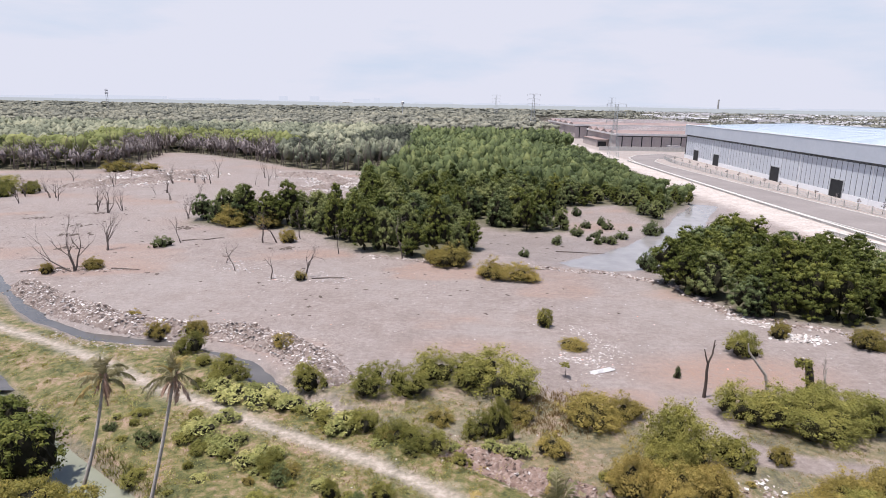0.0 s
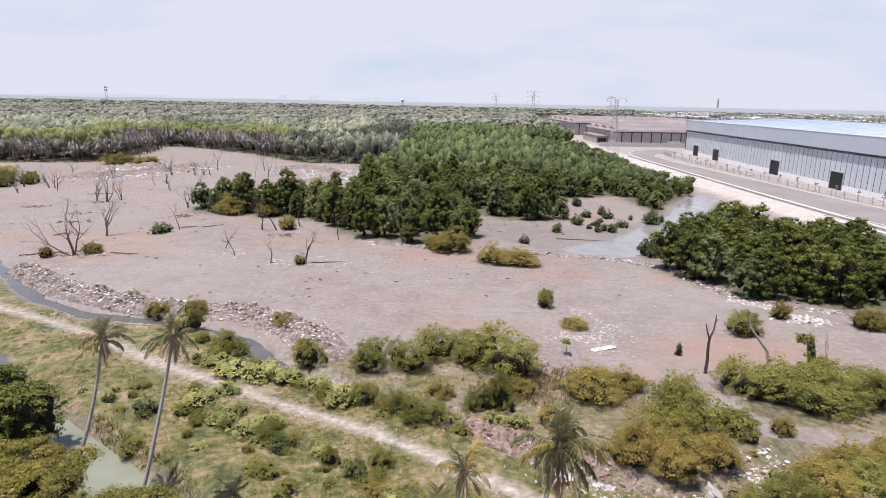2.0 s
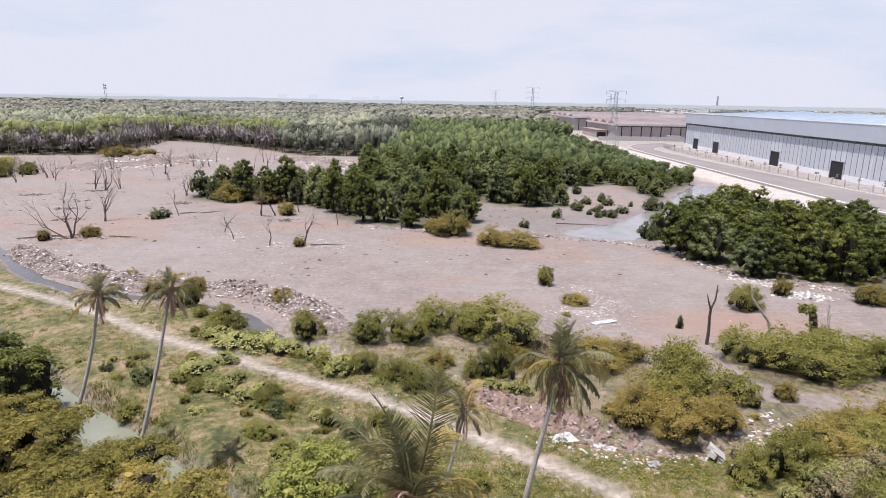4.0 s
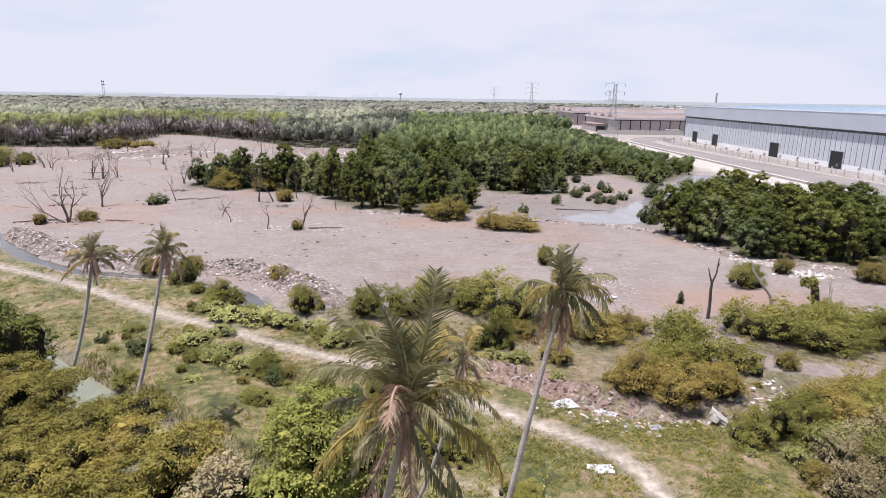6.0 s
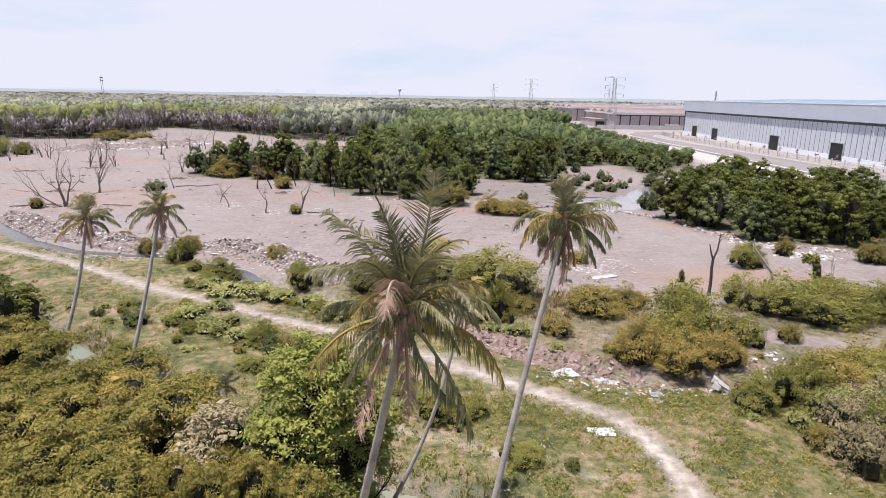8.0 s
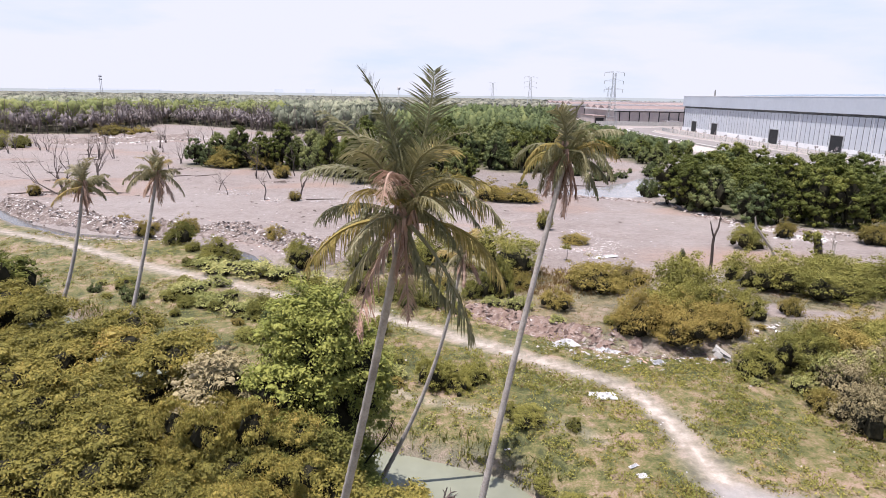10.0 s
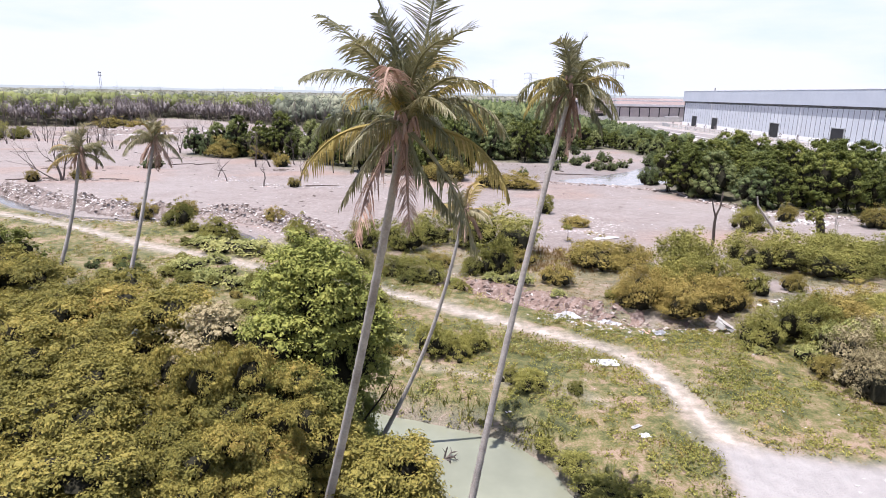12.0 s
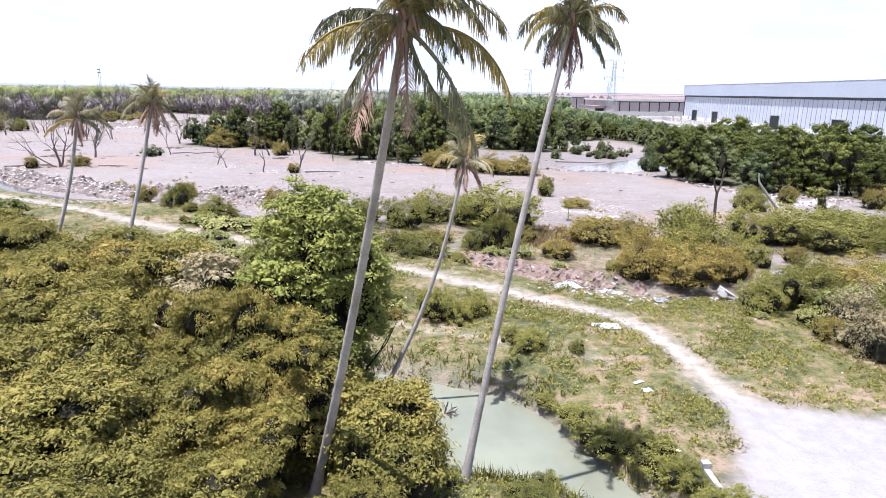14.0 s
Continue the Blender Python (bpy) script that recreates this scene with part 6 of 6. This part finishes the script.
for x, y, ln, a in ((-55, 137, 4.5, 20), (-51, 139, 5, 35), (20, 116, 5, -20), (-19, 108, 6, 5), (33, 131, 11, -12), (-73, 111, 7, 25), (-58, 112, 6, -10)):
    lg = tagged(new("fallen_log"), "grey fallen log lying on the mud", "log")
    lg.matrix_basis = pose(x, y, ground_z(x, y) + 0.12, 0, 0, a)
    part("stem", Build().tube([(-ln / 2, 0, 0), (0, 0.15, 0.05), (ln / 2, -0.1, 0.12)], [0.12, 0.1, 0.05], 7).mesh("stem", M_DEAD), lg)

# ---------------------------------------------------------------- rubble, litter, grass
rng = np.random.RandomState(99)


def bank_lift(x, y, line, half, height):
    """How high a heaped bank along a line stands over the ground."""
    d = line_d(x, y, line)
    prof = np.clip(1 - (d / half) ** 1.6, 0, 1)
    z = prof * height * np.clip(2.6 * fbm(x * 0.22 + 5, y * 0.22) - 0.55, 0.1, 1.6)
    return np.maximum(0, z + prof ** 0.5 * ((fbm(x * 1.2, y * 1.2, 3) - 0.5) * 0.8 + (fbm(x * 3.6, y * 3.6, 2) - 0.5) * 0.5)) * (prof > 0.01)


def chunk_field(name, spots, smin, smax, flat, material, label, category, bank=None):
    n_ = len(spots)
    p = np.array(spots)
    z = land(p[:, 0], p[:, 1])[0]
    if bank:
        z = z + bank_lift(p[:, 0], p[:, 1], *bank)
    s = smin * (smax / smin) ** rng.random((n_, 1, 1))
    base = np.array([(-1, -1, 0), (1, -1, 0), (1, 1, 0), (-1, 1, 0), (-.6, -.6, 1), (.6, -.5, 1), (.5, .6, 1), (-.6, .5, 1)], float)
    v = base[None] * np.array([1, 0.7, flat]) + rng.normal(size=(n_, 8, 3)) * np.array([.28, .28, 0.25 * flat])
    a = rng.uniform(0, 6.28, n_)
    ca, sa = np.cos(a)[:, None], np.sin(a)[:, None]
    tilt = rng.normal(size=(n_, 1)) * 0.4
    x, y, w = v[..., 0] * ca - v[..., 1] * sa, v[..., 0] * sa + v[..., 1] * ca, v[..., 2] + v[..., 0] * tilt * min(1, flat * 2)
    v = np.stack([x, y, w], -1) * s * 0.5
    v += np.stack([p[:, 0], p[:, 1], z], -1)[:, None, :]
    k = np.arange(n_)[:, None] * 8
    f = np.concatenate([k + q for q in ([4, 5, 6, 7], [0, 1, 5, 4], [1, 2, 6, 5], [2, 3, 7, 6], [3, 0, 4, 7])], axis=1).reshape(-1, 4)
    return tagged(new(name, mesh_of(name, v.reshape(-1, 3), f, material)), label, category, kind="stuff")


def along(line, n_, width):
    seg = [math.dist(a, c) for a, c in zip(line, line[1:])]
    tot = sum(seg)
    out = []
    for _ in range(n_):
        d = rng.uniform(0, tot)
        k = 0
        while d > seg[k]:
            d -= seg[k]
            k += 1
        (ax, ay), (cx, cy) = line[k], line[k + 1]
        t = d / seg[k]
        out.append((ax + (cx - ax) * t + rng.normal() * width, ay + (cy - ay) * t + rng.normal() * width))
    return out


def rubble_bank(line, half, step, height, label, material=None):
    """A heaped bank along a line: a fine skin with lumps, hollows and slumped sides."""
    p = np.array(line)
    lo, hi = p.min(0) - half - 0.5, p.max(0) + half + 0.5
    x, y = np.meshgrid(np.arange(lo[0], hi[0], step), np.arange(lo[1], hi[1], step))
    ny_, nx_ = x.shape
    x, y = x.ravel() + rng.uniform(-0.3, 0.3, x.size) * step, y.ravel() + rng.uniform(-0.3, 0.3, x.size) * step
    up = bank_lift(x, y, line, half, height)
    z = land(x, y)[0] + np.where(up > 0.02, up, -0.25)
    i_ = (np.arange(ny_ - 1)[:, None] * nx_ + np.arange(nx_ - 1)[None, :]).ravel()
    f = np.stack([i_, i_ + 1, i_ + nx_ + 1, i_ + nx_], 1)
    f = f[(up[f] > 0.02).any(axis=1)]
    used, back = np.unique(f, return_inverse=True)
    v = np.stack([x, y, z], 1)[used]
    return tagged(new("rubble_bank", mesh_of("rubble_bank", v, back.reshape(-1, 4), material or M_BANK)), label, "rubble", kind="stuff")


M_EARTH = surface_mat("eroded_earth", (0.13, 0.085, 0.07), (0.29, 0.21, 0.18), 0.8, 0.95, 0.1, 0.8, 6.0, 0.0, (0.36, 0.30, 0.27))
M_BANK = surface_mat("rubbish_earth", (0.10, 0.074, 0.064), (0.30, 0.245, 0.225), 0.9, 0.9, 0.2, 1.0, 7.0, 0.0, (0.40, 0.36, 0.345))
rubble_bank(RIDGE, 3.1, 0.28, 1.25, "heaped earth and rubbish bank along the canal")
rubble_bank([(-127, 222), (-112, 238), (-103, 250)], 7, 0.6, 1.6, "pale rubbish heap at the mudflat's far end")
rubble_bank([(-128, 262), (-115, 258), (-104, 262)], 5, 0.6, 1.6, "pale rubbish heap before the woods")
rubble_bank([(-62, 262), (-46, 256), (-38, 242)], 6, 0.6, 1.4, "pale rubbish heap before the forest")
rubble_bank([(-52, 216), (-42, 224), (-38, 232)], 5, 0.6, 1.2, "low pale rubbish heap on the mud")
rubble_bank([(2, 52.4), (6, 49.9), (9.5, 47.4), (12.5, 45.4), (16, 44.2)], 1.7, 0.3, 0.5, "eroded pinkish earth bank over the ditch", M_EARTH)
chunk_field("litter", along([(-52, 80.0), (-46, 77.2), (-38, 75.6), (-33, 75)], 1500, 0.9), 0.06, 0.26, 0.2, M_RUBBLE, "pale litter washed up on the canal's near bank", "litter")
chunk_field("rubble", along(RIDGE, 3600, 1.4), 0.07, 0.5, 0.45, M_RUBBLE, "heaped grey rubble and rubbish on the canal bank", "rubble", (RIDGE, 3.1, 1.25))
chunk_field("litter", along(RIDGE, 1500, 1.5), 0.08, 0.55, 0.25, M_RUBBLE_PALE, "pale torn plastic and rags over the rubbish bank", "litter", (RIDGE, 3.1, 1.25))
chunk_field("rubble", along([(2, 52.4), (6, 49.9), (9.5, 47.4), (12.5, 45.4), (16, 44.2)], 380, 0.7), 0.06, 0.4, 0.45, M_CLOD, "broken bricks and roots in the eroded bank", "rubble", ([(2, 52.4), (6, 49.9), (9.5, 47.4), (12.5, 45.4), (16, 44.2)], 1.7, 0.5))
chunk_field("rubble", along(DITCH[3:], 420, 0.9), 0.07, 0.5, 0.45, M_CLOD, "broken debris lying in the dry ditch", "rubble")
chunk_field("rubble", along([(37, 113), (44, 107), (46, 98), (48, 91), (54, 87), (62, 83)], 900, 0.9), 0.12, 0.7, 0.5, M_RUBBLE, "driftwood and debris line at the grove's foot", "rubble")
chunk_field("rubble", along([(20, 119), (28, 115.5), (37, 113.5)], 350, 0.8), 0.12, 0.6, 0.5, M_RUBBLE, "debris line along the edge of the tidal mud", "rubble")
chunk_field("rubble", along([(-125, 225), (-110, 240), (-100, 255), (-125, 262)], 1500, 6), 0.3, 1.4, 0.5, M_RUBBLE_PALE, "pale rubbish heaps at the mudflat's far end", "rubble")
chunk_field("rubble", along([(-60, 262), (-45, 255), (-38, 240), (-40, 225), (-48, 215)], 1300, 5), 0.3, 1.3, 0.5, M_RUBBLE_PALE, "pale rubbish heaps before the forest", "rubble")
chunk_field("rubble", along([(-75, 110), (-66, 111.5), (-58, 112)], 260, 0.9), 0.12, 0.6, 0.4, M_RUBBLE, "broken branches and debris under the dead tree", "rubble")
chunk_field("rubble", along([(-13, 125.5), (-6, 123), (0, 121)], 260, 0.8), 0.12, 0.6, 0.4, M_RUBBLE, "debris at the foot of the thicket", "rubble")
dark_spots = [(rng.uniform(-150, 30), rng.uniform(85, 250)) for _ in range(900)]
dark_spots = [p for p in dark_spots if inside(FOREST, *p) > 2 and inside(WOODS, *p) > 2 and inside([(-900, 900), *CANAL, *DITCH[1:], (60, 44), (900, 60), (900, -900), (-900, -900)], *p) > 4]
chunk_field("driftwood", dark_spots, 0.12, 0.9, 0.16, M_DEAD_DARK, "dark driftwood bits strewn over the mud", "driftwood")
for x, y, w in ((-92, 168, 4.5), (-88, 152, 5.0), (-84, 141, 4.0), (-99, 183, 4.0), (-62, 150, 4.5), (-70, 185, 5.0), (-76, 128, 4.0), (-104, 160, 4.0), (-68, 112, 3.0), (-31, 131, 3.0)):
    chunk_field("brushwood", along([(x - w, y - 0.4), (x + w * 0.3, y + 0.9)], 48, 0.9), 0.15, 1.2, 0.14, M_DEAD_DARK, "flattened dark brushwood on the mud", "brushwood")
flat_spots = [(rng.uniform(-70, 55), rng.uniform(66, 130)) for _ in range(1500)]
flat_spots = [p for p in flat_spots if inside([(-900, 900), *CANAL, *DITCH[1:], (60, 44), (900, 60), (900, -900), (-900, -900)], *p) > 4 and inside(GROVE, *p) > 0 and inside(FOREST, *p) > 0]
chunk_field("litter", flat_spots[:600], 0.08, 0.36, 0.15, M_LITTER, "scattered white litter over the mudflat", "litter")
chunk_field("litter", along([(-30, 107), (-22, 109), (-15, 107)], 220, 1.6) + along([(-41, 118), (-35, 113)], 160, 1.8) + along([(18, 74), (23, 71), (20, 68)], 70, 1.3), 0.1, 0.5, 0.15, M_LITTER, "white litter patches round the dead trees", "litter")
near_spots = [(rng.uniform(-30, 30), rng.uniform(17, 60)) for _ in range(700)]
near_spots = [p for p in near_spots if inside(POND, *p) > 1.2]
chunk_field("litter", near_spots[:330], 0.05, 0.22, 0.2, M_LITTER, "bits of litter strewn through the grass", "litter")
chunk_field("litter", along([(9, 42.4), (13, 41), (17, 39.8), (22, 40.4), (24, 40.6)], 190, 0.55), 0.06, 0.4, 0.3, M_LITTER, "household litter dumped beside the ditch", "litter")


def crumpled(x, y, w, d, h, material, words, turn=0):
    """A crumpled sheet: a folded, thick-edged skin lying on the ground."""
    r_ = np.random.RandomState(int(abs(x * 31 + y * 7)))
    nx_, ny_ = 14, 10
    u, v_ = np.meshgrid(np.linspace(-1, 1, nx_), np.linspace(-1, 1, ny_))
    zz = h * (r_.rand(ny_, nx_) ** 1.6) * (1.15 - np.maximum(np.abs(u), np.abs(v_)))
    px = u * w / 2 + r_.normal(size=u.shape) * w * 0.03
    py = v_ * d / 2 + r_.normal(size=u.shape) * d * 0.04
    vv = np.stack([px.ravel(), py.ravel(), zz.ravel() + 0.03], 1)
    q = (np.arange(ny_ - 1)[:, None] * nx_ + np.arange(nx_ - 1)[None, :]).ravel()
    ff = np.stack([q, q + 1, q + nx_ + 1, q + nx_], 1)
    ob = tagged(new("discarded_sheet", mesh_of("discarded_sheet", vv, ff, material)), words, "litter")
    ob.matrix_basis = pose(x, y, ground_z(x, y) + 0.02, 0, 0, turn)
    ob.modifiers.new("thickness", "SOLIDIFY").thickness = 0.02
    return ob


crumpled(11.6, 33.9, 1.7, 1.0, 0.3, M_SHEET, "crumpled white plastic sheet on the grass")
crumpled(10.9, 43.0, 2.6, 1.4, 0.6, M_SHEET, "torn white sheeting heaped beside the ditch", 20)
crumpled(14.2, 42.0, 1.8, 0.9, 0.5, M_SHEET, "torn white sheeting heaped beside the ditch", -15)
crumpled(17.2, 39.4, 0.9, 0.7, 0.4, M_LITTER, "small heap of mixed household rubbish")
crumpled(11.2, 26.4, 0.6, 0.22, 0.15, M_SHEET, "thin white plastic scrap in the grass", 30)
crumpled(11.4, 25.6, 0.5, 0.4, 0.12, M_SHEET, "thin white plastic scrap in the grass", 10)
chunk_field("rubble", along([(50.5, 81.5), (53, 81), (56, 80.5)], 420, 0.8), 0.1, 0.7, 0.5, M_RUBBLE_PALE, "pale heap of dumped white material", "rubble")
chunk_field("litter", along([(20.5, 85), (23.5, 80), (25, 75.5), (21, 72.2), (17, 73.5)], 520, 0.9), 0.05, 0.34, 0.12, M_RUBBLE_PALE, "white litter washed into streaks on the mud", "litter")
chunk_field("litter", along([(47, 89.5), (50, 87), (52, 86)], 200, 0.8), 0.1, 0.6, 0.25, M_RUBBLE_PALE, "white litter caught at the grove's foot", "litter")
chunk_field("litter", along([(26, 45.2), (29.4, 43.4), (30.6, 46.7)], 300, 0.9), 0.06, 0.5, 0.25, M_RUBBLE_PALE, "pale broken rubbish between the shrubs", "litter")
crumpled(21.5, 69.5, 3.4, 1.0, 0.2, M_SHEET, "flattened white sheeting on the mud", 25)
slab = tagged(new("concrete_slab"), "broken pale concrete slab tipped over the ditch", "slab")
slab.matrix_basis = pose(22.6, 40.6, 0.1, 25, 12, 60)
lump_rng = np.random.RandomState(12)
for x, y, z, a, b_, c in ((0, 0, 0.1, 0.75, 0.45, 0.12), (0.5, 0.55, 0.0, 0.4, 0.32, 0.2), (-0.6, 0.4, -0.05, 0.34, 0.25, 0.16), (0.2, -0.6, -0.1, 0.36, 0.3, 0.12)):
    v, f = box_data(-a, -b_, -c, a, b_, c)
    v = np.array([tuple(p) for p in v], float) * (1 + lump_rng.normal(size=(8, 1)) * 0.16) + np.array([x, y, z])
    part("slab_piece", mesh_of("slab_piece", v, f, M_CONCRETE), slab)
post = tagged(new("concrete_culvert"), "weathered concrete culvert edge at the clearing", "culvert", kind="structure")
part("beam", Build().box(11.2, 16.2, -0.4, 11.42, 18.7, 0.4).box(11.15, 18.7, -0.4, 11.48, 19.0, 0.62).mesh("beam", M_CONCRETE), post)
snag = tagged(new("driftwood"), "tangled driftwood root lying in the pond", "driftwood")
sb = Build()
r3 = np.random.RandomState(8)
for k in range(5):
    limbs(sb, r3, (1.4, 25.6, -1.25), (r3.uniform(-1, 1), r3.uniform(-.6, .6), 0.35), 0.5, 0.06, 1, 0.5, 0.05, 5)
part("branch", sb.mesh("branch", M_DEAD), snag)


def grass_field(name, spots, hmin, hmax, blades, material, label):
    p = np.repeat(np.array(spots), blades, axis=0)
    n_ = len(p)
    p = p + rng.normal(size=(n_, 2)) * 0.12
    z = land(p[:, 0], p[:, 1])[0]
    h = rng.uniform(hmin, hmax, n_)
    a = rng.uniform(0, 6.28, n_)
    w = rng.uniform(0.009, 0.02, n_) * (1 + h)
    lean = rng.normal(size=(n_, 2)) * 0.45 * h[:, None]
    base = np.stack([p[:, 0], p[:, 1], z - 0.03], 1)
    side = np.stack([np.cos(a) * w, np.sin(a) * w, np.zeros(n_)], 1)
    mid = base + np.stack([lean[:, 0] * 0.35, lean[:, 1] * 0.35, h * 0.6], 1)
    tip = base + np.stack([lean[:, 0], lean[:, 1], h * 0.95], 1)
    v = np.stack([base - side, base + side, mid + side * 0.8, tip, mid - side * 0.8], 1).reshape(-1, 3)
    k = np.arange(n_) * 5
    f = [q for i in k.tolist() for q in ((i, i + 1, i + 2, i + 4), (i + 4, i + 2, i + 3))]
    return tagged(new(name, mesh_of(name, v, f, material)), label, "grass", kind="stuff")


def grassy(n_, x0, x1, y0, y1, least):
    px, py = rng.uniform(x0, x1, n_), rng.uniform(y0, y1, n_)
    z = land(px, py)
    keep = (z[1]["grass"] * (1 - z[1]["path"]) * (1 - z[1]["pale"]) > least) & (z[0] > -1.15) & (fbm(px * 0.3 + 50, py * 0.3) + rng.uniform(-0.16, 0.16, n_) > 0.44)
    return list(zip(px[keep], py[keep]))


def low_growth(name, n_, x0, x1, y0, y1, material, label, seed, smin=0.25, smax=0.9):
    spots = [p for p in grassy(n_, x0, x1, y0, y1, 0.6) if p[0] < 12 or p[1] < 40]
    r_ = np.random.RandomState(seed)
    p = np.array(spots)
    z = land(p[:, 0], p[:, 1])[0]
    s = smin * (smax / smin) ** (r_.rand(len(p)) ** 1.5)
    c = np.stack([p[:, 0], p[:, 1], z + s * 0.12, s], 1)
    v, f = leaf_cloud(r_, c, 24, 0.15, 0.5, 0.42, 0.6, 0.45, 0.0, 0, -0.2)
    return tagged(new(name, mesh_of(name, v, f, material)), label, "undergrowth", kind="stuff")


low_growth("undergrowth", 4600, -70, 45, 15, 80, M_BUSH, "low green weeds over the rough grass", 301)
low_growth("undergrowth", 5200, -8, 34, 16, 43, M_BUSH, "low green creeping mats in the grass by the footpath", 304, 0.14, 0.5)
low_growth("undergrowth", 3600, -70, 55, 15, 80, M_BUSH_YELLOW, "low yellowed weeds over the rough grass", 302, 0.2, 0.7)
low_growth("undergrowth", 1200, -60, 10, 30, 75, M_WEED, "pale broad-leaved creepers over the grass", 303, 0.25, 0.8)
grass_field("grass", grassy(26000, -45, 45, 14, 62, 0.5), 0.05, 0.2, 6, M_GRASS, "patchy yellow-green grass on the bank")
straw = [(x, y) for x, y in zip(rng.uniform(5, 24, 2600), rng.uniform(53, 66, 2600)) if inside([(7, 57), (12, 64.5), (18, 63), (21, 59), (16, 55), (11, 54)], x, y) < 0.6 * rng.normal()]
grass_field("dry_grass", straw, 0.2, 0.6, 5, M_DRY, "dry straw-coloured grass patch between the shrubs")
grass_field("dry_grass", grassy(9000, -45, 50, 14, 68, 0.55), 0.08, 0.3, 4, M_DRY, "dry straw-coloured grass tufts")
reeds = [(x, y) for x, y in grassy(16000, -36, 12, 15, 52, 0.1) if inside(POND, x, y) < 1.6]
if reeds:
    grass_field("reeds", reeds, 0.25, 0.7, 6, M_VINE, "green waterside grass along the pond edge")
